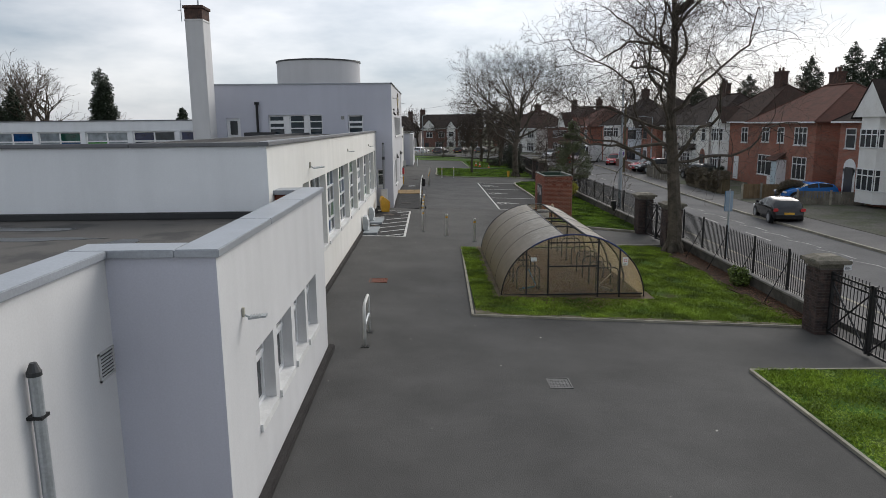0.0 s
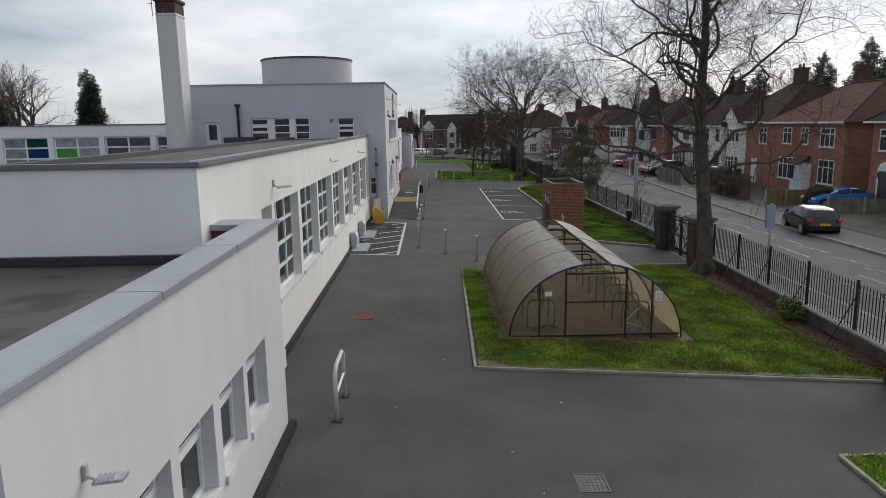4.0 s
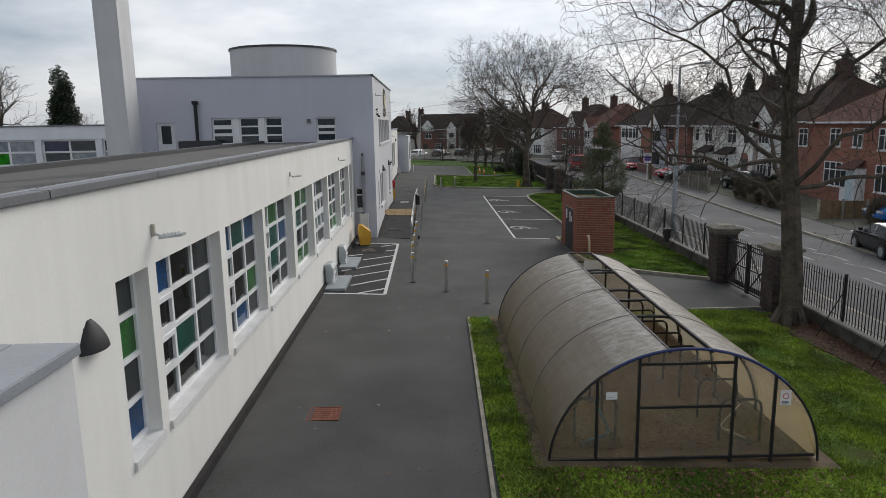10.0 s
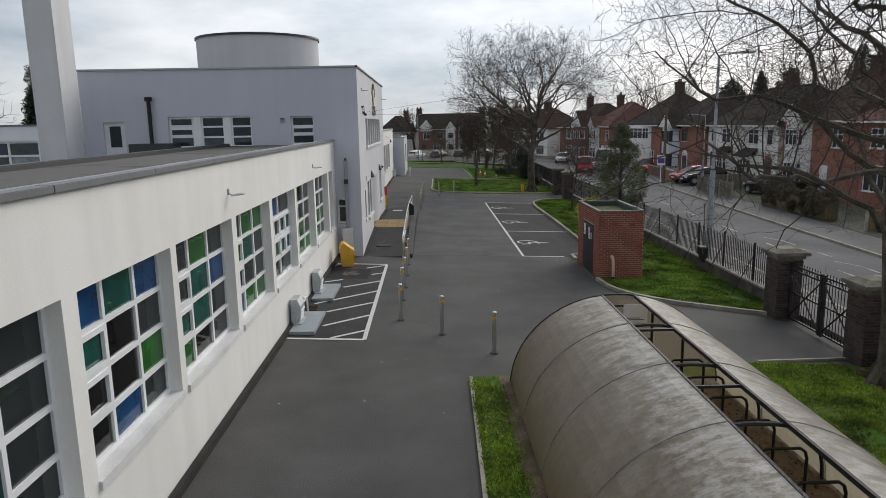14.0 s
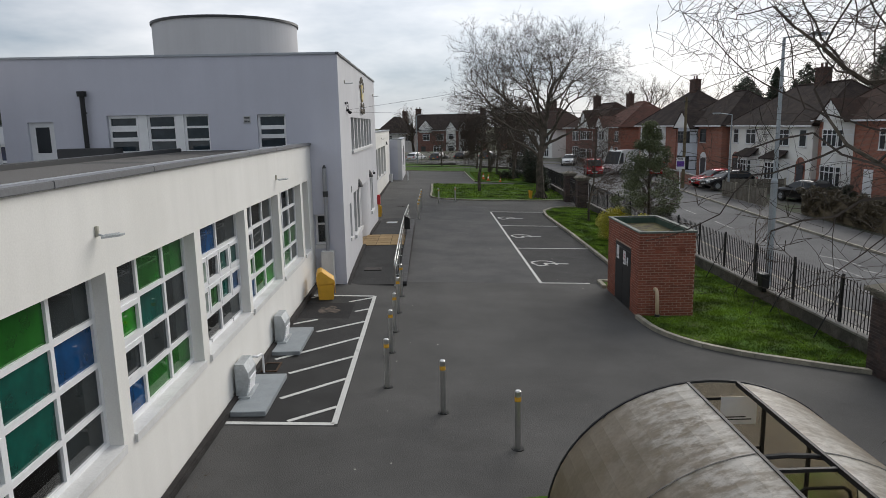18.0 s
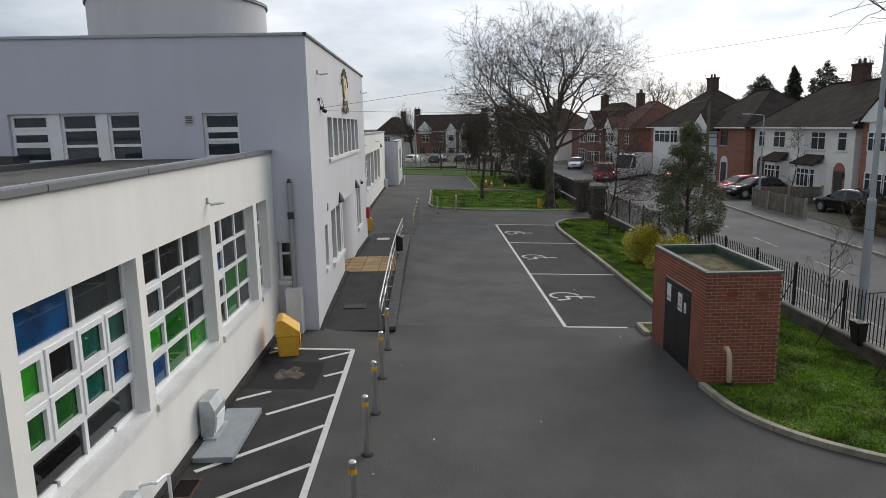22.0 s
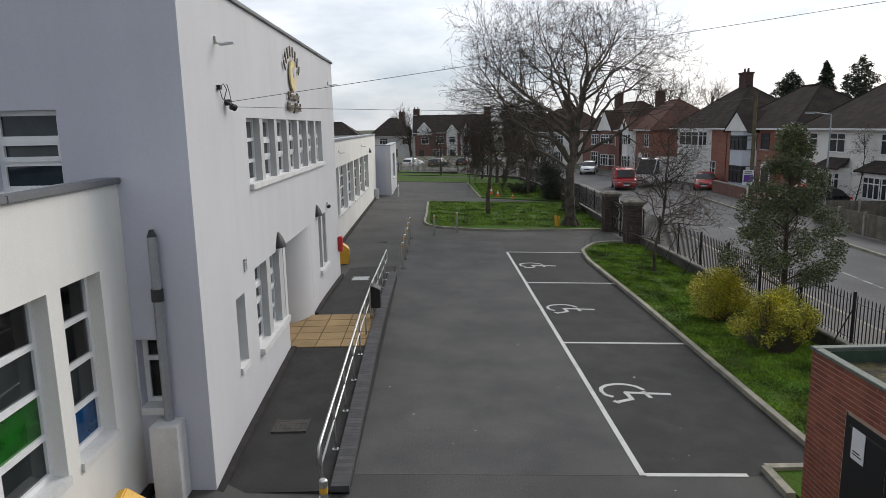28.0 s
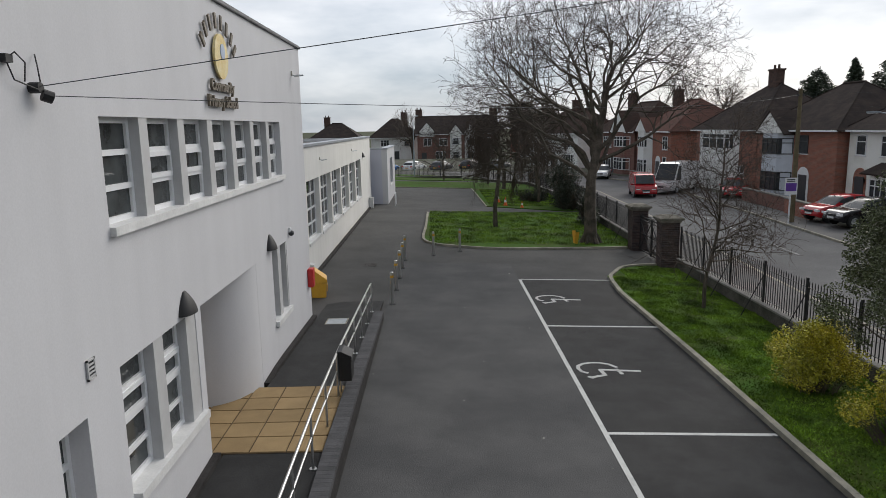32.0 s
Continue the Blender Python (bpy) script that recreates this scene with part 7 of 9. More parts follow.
def bay(parent, y, w, z0, z1, d, wallmat, floors, gable=None, frames=None, tiles=None):
    """A canted bay: panels and windows on each floor, with a gable or a flat hip."""
    pts = [(0.0, y), (-d, y + w * 0.22), (-d, y + w * 0.78), (0.0, y + w)]
    bm = bmesh.new()
    prism(bm, pts, z0, z1)
    body = part("bay", bm, wallmat, parent)
    for zf, hf in floors:
        for (xa, ya), (xb, yb) in zip(pts, pts[1:]):
            u = Vector((xb - xa, yb - ya))
            L = u.length
            u.normalize()
            nrm = Vector((-u.y, u.x))
            if nrm.x > 0 and abs(nrm.x) > 0.5:
                nrm = -nrm
            if (Vector((xa, ya)) + u * L / 2 + nrm * 0.1 - Vector((0.5, y + w / 2))).length < (Vector((xa, ya)) + u * L / 2 - nrm * 0.1 - Vector((0.5, y + w / 2))).length:
                nrm = -nrm
            m = 3 if L > 1.2 else 1
            bm = bmesh.new()
            us = bars([0.02 + (L - 0.04) * k / m for k in range(m + 1)], 0.06)
            vs = bars([zf, zf + hf * 0.70, zf + hf], 0.06)

            def filled(a, b):
                return any(us[k] < a < us[k + 1] for k in range(0, len(us), 2)) or any(vs[k] < b < vs[k + 1] for k in range(0, len(vs), 2))

            def spot(a, b, n):
                q = Vector((xa, ya)) + u * a + nrm * (0.05 - 0.06 * n)
                return (q.x, q.y, b)

            lattice(bm, us, vs, filled, spot)
            win = part("window", bm, frames or M_UPVC, body)
    for zf, hf in floors:
        bg = bmesh.new()
        q = [(0.0, y + 0.03), (-d - 0.015, y + w * 0.22 - 0.0), (-d - 0.015, y + w * 0.78), (0.0, y + w - 0.03)]
        prism(bg, q, zf + 0.06, zf + hf - 0.06)
        part("glazing", bg, M_FGLASS, body)
    if not gable and z1 < 3:
        bm = bmesh.new()
        slab_poly(bm, [(-d - 0.2, y - 0.1, z1), (0.0, y + 0.35, z1 + 0.62), (0.0, y + w - 0.35, z1 + 0.62), (-d - 0.2, y + w + 0.1, z1)])
        bmesh.ops.recalc_face_normals(bm, faces=bm.faces[:])
        part("bay_roof", bm, tiles or M_RTILE, parent)
    if gable:
        bm = bmesh.new()
        hz = gable
        a = [(-d - 0.12, y - 0.15, z1), (-d - 0.12, y + w + 0.15, z1), (-d - 0.12, y + w / 2, z1 + hz)]
        b = [(1.6, y - 0.15, z1), (1.6, y + w + 0.15, z1), (1.6, y + w / 2, z1 + hz)]
        va, vb = [bm.verts.new(p) for p in a], [bm.verts.new(p) for p in b]
        bm.faces.new(va)
        bm.faces.new(vb[::-1])
        for k in range(3):
            bm.faces.new((va[k], vb[k], vb[(k + 1) % 3], va[(k + 1) % 3]))
        bmesh.ops.recalc_face_normals(bm, faces=bm.faces[:])
        part("gable", bm, M_HRENDER, parent, "white boarded gable")
        bm = bmesh.new()
        slab_poly(bm, [(-d - 0.17, y - 0.25, z1 - 0.05), (-d - 0.17, y + w / 2, z1 + hz + 0.12), (1.7, y + w / 2, z1 + hz + 0.12), (1.7, y - 0.25, z1 - 0.05)])
        slab_poly(bm, [(-d - 0.17, y + w / 2, z1 + hz + 0.12), (-d - 0.17, y + w + 0.25, z1 - 0.05), (1.7, y + w + 0.25, z1 - 0.05), (1.7, y + w / 2, z1 + hz + 0.12)])
        part("gable_roof", bm, tiles or M_RTILE, parent)
    return body


def house(x, y, z, w, d, eaves, ridge, wallmat, roofmat, label, rz=0.0, hip=True, chims=((0.5, 0.5),), front=(), sides=(), bays=(), doors=(), upper=None, ridge_len=None, frames=None):
    """A house whose front (local x=0) faces the street; local y runs along it."""
    ob = empty("house", label, "house", x, y, z, "houses of the street", rz=rz)
    part("wall", bx(0, d, 0, w, -1.0, eaves), wallmat, ob)
    if upper:
        part("upper_wall", bx(-0.02, d + 0.02, -0.02, w + 0.02, eaves * 0.52, eaves - 0.01), upper, ob)
    o = 0.4
    rl = (w - d * 0.7) if ridge_len is None else ridge_len
    rl = max(0.3, rl)
    ya, yb = w / 2 - rl / 2, w / 2 + rl / 2
    if not hip:
        ya, yb = -o, w + o
    c = [(-o, -o, eaves), (d + o, -o, eaves), (d + o, w + o, eaves), (-o, w + o, eaves)]
    r = [(d / 2, ya, eaves + ridge), (d / 2, yb, eaves + ridge)]
    bm = bmesh.new()
    slab_poly(bm, [c[3], c[0], r[0], r[1]])
    slab_poly(bm, [c[1], c[2], r[1], r[0]])
    if hip:
        slab_poly(bm, [c[0], c[1], r[0]])
        slab_poly(bm, [c[2], c[3], r[1]])
    bmesh.ops.recalc_face_normals(bm, faces=bm.faces[:])
    roof = part("roof", bm, roofmat, ob)
    bm = bmesh.new()
    cyl(bm, (d / 2, ya, eaves + ridge + 0.02), (d / 2, yb, eaves + ridge + 0.02), 0.09, seg=6)
    if hip:
        for p, q in ((c[0], r[0]), (c[1], r[0]), (c[2], r[1]), (c[3], r[1])):
            cyl(bm, p, q, 0.07, seg=5)
    part("ridge_tiles", bm, roofmat, roof)
    if not hip:
        bm = bmesh.new()
        for yy in (0.02, w - 0.02):
            v = [bm.verts.new(p) for p in ((0, yy, eaves), (d, yy, eaves), (d / 2, yy, eaves + ridge * (d / (d + 2 * o))))]
            bm.faces.new(v)
            v2 = [bm.verts.new((p.co.x, yy + (0.2 if yy < 1 else -0.2), p.co.z)) for p in v]
            bm.faces.new(v2[::-1])
        part("gable_wall", bm, wallmat, ob)
    part("gutter", bx(-o - 0.06, -o + 0.06, -o, w + o, eaves - 0.10, eaves + 0.01), M_UPVC, ob)
    for cx, cy in chims:
        ch = part("chimney", bx(d * cx - 0.35, d * cx + 0.35, w * cy - 0.6, w * cy + 0.6, eaves + ridge * 0.45, eaves + ridge + 1.1), M_OLDBRICK, ob)
        part("chimney_cap", bx(d * cx - 0.42, d * cx + 0.42, w * cy - 0.67, w * cy + 0.67, eaves + ridge + 1.1, eaves + ridge + 1.25), M_OLDBRICK, ch)
        for k in (-0.3, 0.3):
            bm = bmesh.new()
            cyl(bm, (d * cx, w * cy + k, eaves + ridge + 1.25), (d * cx, w * cy + k, eaves + ridge + 1.6), 0.11, 0.09, seg=8)
            part("pot", bm, M_OLDBRICK, ch)
    for yy, zz, ww, hh, cc in front:
        house_window(ob, yy, zz, ww, hh, 0.0, cc, frames=frames)
    for xx, zz, ww, hh in sides:
        house_window(ob, xx, zz, ww, hh, 0.0, 1, 2, side=0.0)
    for yy, ww, z0, z1, dd, mt, floors, gb in bays:
        bay(ob, yy, ww, z0, z1, dd, mt, floors, gb, frames, roofmat)
    for yy, kind in doors:
        if kind == "porch":
            p = part("porch", bx(-0.7, 0.0, yy - 0.1, yy + 1.35, 0, 2.1), M_UPVC, ob, "pale blue-white glazed porch")
            part("door", bx(-0.73, -0.7, yy, yy + 0.75, 0.02, 2.0), plain("pale_blue_door", (0.55, 0.66, 0.72), 0.4), p)
            part("pane", bx(-0.735, -0.705, yy + 0.85, yy + 1.3, 0.9, 1.9), M_FGLASS, p)
            bm = bmesh.new()
            slab_poly(bm, [(-0.95, yy - 0.3, 2.1), (0.0, yy + 0.1, 2.6), (0.0, yy + 1.2, 2.6), (-0.95, yy + 1.6, 2.1)])
            part("porch_roof", bm, roofmat, p)
        elif kind == "arch":
            bm = bmesh.new()
            prism(bm, [(-0.03, yy - 0.15), (0.02, yy - 0.15), (0.02, yy + 1.15), (-0.03, yy + 1.15)][::-1], 0, 1.9)
            cyl(bm, (-0.03, yy + 0.5, 1.9), (0.02, yy + 0.5, 1.9), 0.65, seg=20)
            p = part("arch", bm, M_UPVC if wallmat is M_HBRICK else M_HBRICK, ob, "arched door surround")
            part("door", bx(-0.06, 0.0, yy + 0.05, yy + 0.95, 0.02, 2.0), plain("dark_door", (0.05, 0.05, 0.055), 0.4), p)
        else:
            part("door", bx(-0.04, 0.0, yy, yy + 0.9, 0.02, 2.05), M_UPVC if kind == "white" else M_DARK, ob)
    return ob


FL = ((0.75, 1.35), (3.35, 1.15))
house(27.2, 35.4, 0.2, 8.4, 8.0, 4.95, 2.9, M_HBRICK, M_RTILE3, "red brick house with a white gabled bay and an arched porch", front=((6.6, 3.2, 1.1, 1.3, 1),), bays=((2.6, 3.0, 0.0, 5.2, 0.8, M_HRENDER, FL, 2.1),), doors=((6.5, "arch"),), chims=((0.5, 0.1),))
house(27.0, 46.3, 0.2, 9.8, 8.5, 4.95, 2.75, M_HBRICK, M_RTILE2, "red brick house with white windows and a pale blue porch", front=((0.9, 0.75, 1.9, 1.65, 3), (1.1, 3.25, 1.7, 1.3, 3), (4.3, 3.35, 1.0, 1.2, 2), (6.6, 3.35, 1.2, 1.2, 2), (6.2, 0.75, 2.0, 1.6, 3)), doors=((3.8, "porch"),), chims=((0.75, 0.9),))
house(27.6, 57.0, 0.1, 8.6, 8.5, 5.1, 3.2, M_HBRICK, M_RTILE, "red brick house with a white bay and white garage door", front=((0.9, 3.3, 1.2, 1.3, 2),), bays=((4.6, 3.0, 0.0, 5.1, 0.7, M_HRENDER, FL, 1.3),), doors=((2.4, "white"),), chims=((0.5, 0.5),), hip=True)
house(27.6, 66.3, 0.0, 13.5, 8.5, 4.85, 3.2, M_HCREAM, M_RTILE3, "cream rendered pair of houses under a dark tiled roof", front=((0.8, 3.3, 1.0, 1.25, 1), (3.2, 3.3, 1.8, 1.25, 2), (8.5, 3.3, 1.8, 1.25, 2), (11.7, 3.3, 1.0, 1.25, 1)), bays=((2.9, 2.9, 0.0, 2.35, 0.8, M_HRENDER, ((0.75, 1.3),), None), (7.6, 2.9, 0.0, 2.35, 0.8, M_HRENDER, ((0.75, 1.3),), None)), doors=((0.9, "arch"), (11.6, "arch")), chims=((0.5, 0.5),))
M_BLUEPANEL = mat("pale_blue_panel", (0.58, 0.62, 0.68), 0.7, vary=0.08)
house(26.95, 80.0, -0.2, 9.2, 8.4, 5.05, 3.2, M_HBRICK, M_RTILE3, "red brick house with a pale blue gabled bay and dark windows", front=((2.95, 3.45, 1.1, 1.25, 1),), bays=((4.6, 3.3, 0.0, 4.85, 0.8, M_BLUEPANEL, FL, 1.5),), doors=((2.8, "arch"),), chims=(), ridge_len=2.2, rz=5, frames=M_DARK)
house(26.1, 89.25, -0.2, 10.0, 8.6, 5.05, 3.7, M_HBRICK, M_RTILE3, "red brick house with a white boarded bay and a white garage", front=((1.6, 0.2, 1.2, 2.0, 2),), bays=((2.5, 6.8, 0.0, 4.95, 0.5, M_HRENDER, ((3.5, 1.25),), None),), doors=(), chims=((0.5, 0.5),), ridge_len=1.6, rz=5)
house(24.0, 102.5, -0.3, 9.0, 8.5, 5.0, 3.1, M_HBRICK, M_RTILE2, "red brick house with a white timbered bay", rz=4, front=((0.8, 3.2, 1.2, 1.3, 2), (1.0, 0.8, 0.9, 1.7, 1)), bays=((4.6, 3.0, 0.0, 5.0, 0.7, M_HRENDER, FL, 1.3),), doors=((2.6, "arch"),), chims=((0.5, 0.95),))
house(23.2, 112.0, -0.4, 11.0, 9.0, 5.0, 3.4, M_HBRICK2, M_RTILE, "brown brick house with a broad front gable", rz=10, front=((1.0, 3.2, 2.2, 1.3, 4), (6.0, 3.2, 2.2, 1.3, 4), (6.0, 0.8, 2.2, 1.5, 3)), bays=((1.0, 4.0, 0.0, 5.0, 0.5, M_HBRICK2, FL, 2.3),), doors=((5.0, "dark"),), chims=((0.5, 0.9),))
house(19.5, 124.5, -0.6, 10.0, 8.5, 5.0, 3.2, M_HRENDER, M_RTILE, "white rendered house at the bend of the street", rz=30, front=((0.8, 3.2, 1.8, 1.3, 3), (6.6, 3.2, 1.8, 1.3, 3), (0.8, 0.8, 2.0, 1.5, 4), (6.6, 0.8, 2.0, 1.5, 4)), doors=((4.4, "dark"),), chims=((0.5, 0.5),))
house(12.0, 158.0, -0.9, 14.0, 8.5, 5.2, 3.2, M_HBRICK2, M_RTILE3, "dark brick row of houses across the far road", rz=90, hip=False, front=((1.0, 3.2, 1.4, 1.3, 2), (8.7, 3.2, 1.4, 1.3, 2), (11.5, 3.2, 1.4, 1.3, 2), (1.0, 0.8, 1.8, 1.4, 3), (9.0, 0.8, 1.8, 1.4, 3)), doors=((12.4, "dark"),), chims=((0.5, 0.02), (0.5, 0.98)), bays=((11.0, 2.6, 4.8, 5.6, 0.3, M_HRENDER, (), 1.6), (3.6, 2.0, 0.0, 5.3, 0.5, M_HRENDER, FL, 1.5), (6.2, 2.0, 0.0, 5.3, 0.5, M_HRENDER, FL, 1.5)))
house(28.0, 161.0, -0.9, 13.0, 8.5, 5.0, 3.4, M_HBRICK, M_RTILE, "red brick pair of houses across the far road", rz=85, front=((1.0, 3.2, 1.4, 1.3, 2), (5.0, 3.2, 1.4, 1.3, 2), (10.0, 3.2, 1.4, 1.3, 2), (1.0, 0.8, 1.8, 1.4, 3), (9.5, 0.8, 1.8, 1.4, 3)), bays=((5.0, 3.0, 0.0, 5.0, 0.6, M_HRENDER, FL, 1.5),), doors=((3.4, "white"),), chims=((0.5, 0.5),))
house(-2.2, 168.0, -0.9, 9.0, 9.0, 4.6, 3.6, M_HRENDER, M_RTILE3, "white house with a dark pyramid roof", rz=90, front=((1.0, 3.0, 1.6, 1.2, 3), (5.5, 3.0, 1.6, 1.2, 3), (5.5, 0.8, 1.8, 1.3, 3)), doors=((3.6, "dark"),), chims=((0.5, 0.3),), ridge_len=1.5)
house(-13.8, 173.0, -0.9, 10.0, 9.0, 4.4, 3.2, M_HBRICK2, M_RTILE3, "brown brick house with a dark roof", rz=90, front=((1.0, 2.9, 1.6, 1.2, 3), (6.5, 2.9, 1.6, 1.2, 3)), chims=((0.5, 0.7),), ridge_len=2.0)
house(-33.5, 170.0, -0.9, 11.0, 9.0, 4.4, 3.0, M_HRENDER, M_RTILE, "white house with a brown roof beyond the school", rz=90, front=((1.0, 2.9, 1.6, 1.2, 3),), chims=((0.5, 0.7),), ridge_len=2.5)


# ---- trees and plants ----
def tube_mesh(name, segs, material, parent, label=""):
    """One mesh from many tapered tubes (p, q, r0, r1, sides)."""
    verts, faces = [], []
    for p, q, r0, r1, n in segs:
        d = (q - p)
        if d.length < 1e-5:
            continue
        d.normalize()
        a = d.orthogonal().normalized()
        b = d.cross(a)
        k0 = len(verts)
        for c, r in ((p, r0), (q, r1)):
            for k in range(n):
                t = k * 2 * math.pi / n
                v = c + (a * math.cos(t) + b * math.sin(t)) * r
                verts.append((v.x, v.y, v.z))
        for k in range(n):
            faces.append((k0 + k, k0 + (k + 1) % n, k0 + n + (k + 1) % n, k0 + n + k))
    me = bpy.data.meshes.new(name)
    me.from_pydata(verts, [], faces)
    me.materials.append(material)
    ob = new(name, me)
    ob.parent = parent
    return tagged(ob, label)


def bare_tree(x, y, z, seed, trunk_r, trunk_h, limbs, spread, size, up, droop, levels, label, twig_mat, stems=1, name="tree", lean=(0, 0), twig_r=0.006, kids=(7, 6, 5), gap=0.25, skirt=0.0, thin_by=0.42, wob=0.2, reach=30.0, lowest=-1.0):
    """A leafless tree: trunk, limbs, branches and twigs grown from a seed."""
    rnd = random.Random(seed)
    thick, thin = [], []

    def unit(sd):
        return Vector((rnd.gauss(0, sd), rnd.gauss(0, sd), rnd.gauss(0, sd)))

    def grow(p, d, r, length, level):
        n = (16, 14, 10, 7, 4)[min(level, 4)]
        step = length / n
        rr = r
        nodes = []
        home = d.copy()
        for i in range(n):
            if math.hypot(p.x, p.y) > reach * (0.9 + 0.2 * rnd.random()):
                break
            pull = Vector((0, 0, up[min(level, len(up) - 1)]))
            if level >= 2:
                pull = pull + Vector((0, 0, -droop))
            d = (d + unit(wob if level else 0.07) + home * 0.20 + pull * 0.09).normalized()
            q = p + d * step
            r2 = max(twig_r * 0.5, r * (1 - (i + 1) / n * (0.78 if level else 0.68)))
            (thick if rr > 0.022 else thin).append((p, q, rr, r2, 8 if rr > 0.15 else (5 if rr > 0.03 else 3)))
            nodes.append((q, d.copy(), r2))
            p, rr = q, r2
        if level >= levels or not nodes:
            return
        cnt = limbs if level == 0 else kids[min(level - 1, len(kids) - 1)]
        for c in range(cnt):
            f = gap + (1 - gap) * (c + rnd.random() * 0.9) / cnt
            q, dd, r2 = nodes[min(len(nodes) - 1, int(f * n))]
            side = dd.orthogonal().normalized()
            side.rotate(Matrix.Rotation(rnd.random() * 6.283 + c * 2.4, 3, dd))
            ang = spread * (0.75 + 0.5 * rnd.random()) * (1.15 - 0.35 * f if level == 0 else 1.0)
            nd = (dd * math.cos(ang) + side * math.sin(ang)).normalized()
            if level == 0:
                ln = size * (1.05 - 0.45 * f) * (0.8 + 0.4 * rnd.random())
            else:
                ln = length * ((0.62 if level == 1 else 0.52) - 0.22 * f + 0.12 * rnd.random())
            grow(q, nd, max(twig_r, min(r2 * 0.7, r * thin_by)), ln, level + 1)

    for s in range(stems):
        a = s * 6.283 / max(1, stems) + 0.4
        o = Vector((math.cos(a), math.sin(a), 0)) * (trunk_r * 0.9 if stems > 1 else 0)
        grow(Vector((0, 0, -0.15)) + o, (Vector((lean[0], lean[1], 1)) + o * (0.9 if stems > 1 else 0)).normalized(), trunk_r / (stems ** 0.4), trunk_h, 0)
    if skirt:
        for k in range(6):
            a = k * 1.047
            thick.append((Vector((math.cos(a) * trunk_r * 1.5, math.sin(a) * trunk_r * 1.5, -0.1)), Vector((math.cos(a) * trunk_r * 0.6, math.sin(a) * trunk_r * 0.6, 0.55)), trunk_r * 0.4, trunk_r * 0.3, 6))
    thin = [g for g in thin if min(g[0].z, g[1].z) > lowest]
    top = empty(name, label, "tree", x, y, z, "trees")
    tube_mesh("trunk", thick, M_BARK, top)
    tagged(tube_mesh("twig_crown", thin, twig_mat, top, "fine bare twigs"), kind="stuff")
    return top


def leaves_mesh(name, spots, n, size, material, parent, seed, label=""):
    """Many small leaf plates spread through blobs (centre, radii)."""
    rnd = random.Random(seed)
    verts, faces = [], []
    tot = sum(r[0] * r[1] * r[2] for _, r in spots)
    for c, r in spots:
        for _ in range(int(n * r[0] * r[1] * r[2] / tot)):
            v = Vector((rnd.gauss(0, 1), rnd.gauss(0, 1), rnd.gauss(0, 1))).normalized() * (rnd.random() ** 0.4)
            p = Vector((c[0] + v.x * r[0], c[1] + v.y * r[1], c[2] + v.z * r[2]))
            a = Vector((rnd.gauss(0, 1), rnd.gauss(0, 1), rnd.gauss(0, 0.6))).normalized()
            b = a.cross(Vector((rnd.gauss(0, 1), rnd.gauss(0, 1), rnd.gauss(0, 1)))).normalized()
            s = size * (0.6 + 0.8 * rnd.random())
            k = len(verts)
            for q in (p - a * s, p + b * s * 0.45, p + a * s, p - b * s * 0.45):
                verts.append((q.x, q.y, q.z))
            faces.append((k, k + 1, k + 2, k + 3))
    me = bpy.data.meshes.new(name)
    me.from_pydata(verts, [], faces)
    me.materials.append(material)
    ob = new(name, me)
    ob.parent = parent
    tagged(ob, label, kind="stuff")
    return ob


def leafy(name, base, second):
    return island(mat(name, base, 0.55, vary=0.25, scale=1.5, fine=12.0, bump=0.0, second=second, spread=0.2), 0.4)


M_HOLLY = leafy("dark_leaves", (0.125, 0.145, 0.060), (0.055, 0.070, 0.028))
M_HOLLY.node_tree.nodes["Principled BSDF"].inputs["Roughness"].default_value = 0.62
M_LAUREL = leafy("yellow_leaves", (0.70, 0.60, 0.045), (0.20, 0.23, 0.025))
M_CONIF = leafy("conifer_needles", (0.026, 0.042, 0.018), (0.014, 0.025, 0.012))
M_IVY = leafy("ivy_leaves", (0.022, 0.032, 0.012), (0.014, 0.020, 0.010))

bare_tree(10.25, 26.95, -0.3, 8, 0.33, 10.6, 27, 1.18, 7.2, (0.05, 0.20, 0.0, -0.08), 0.10, 4, "large bare oak-like tree with a thick dark trunk by the gate", M_TWIG, twig_r=0.005, kids=(10, 8, 5), gap=0.28, skirt=1.0, name="street_tree", thin_by=0.235, wob=0.30, reach=6.6, lowest=2.7)
bare_tree(8.75, 69.3, -0.25, 14, 0.34, 7.4, 22, 0.86, 8.2, (0.05, 0.26, 0.06, 0.02), 0.05, 4, "bare spreading tree with a stout trunk and fine twigs", M_TWIG, thin_by=0.34, twig_r=0.008, kids=(10, 8, 5), gap=0.40, wob=0.19, skirt=1.0, name="willow_tree", reach=7.2)
weeping = bare_tree(4.5, 74.4, -0.12, 21, 0.15, 6.1, 30, 1.0, 3.4, (0.2, -2.0, -9.0, -9.0), 0.7, 3, "weeping tree with a dense dark curtain of twigs", M_TWIG3, twig_r=0.007, kids=(30, 4), gap=0.5, name="weeping_tree", reach=1.8)
copy_thing(weeping, pose(7.4, 99.0, -0.25, 0, 0, 140) @ Matrix.Scale(1.25, 4))
copy_thing(weeping, pose(9.9, 94.4, -0.3, 0, 0, 250) @ Matrix.Scale(1.35, 4))
copy_thing(weeping, pose(8.9, 87.5, -0.3, 0, 0, 60) @ Matrix.Scale(0.85, 4))
bare_tree(9.55, 57.0, -0.28, 31, 0.07, 5.4, 34, 1.0, 2.2, (0.2, 0.45, 0.1, 0.0), 0.0, 3, "bare young tree beside the bays", M_TWIG3, twig_r=0.006, kids=(10, 6), gap=0.2, name="young_tree")
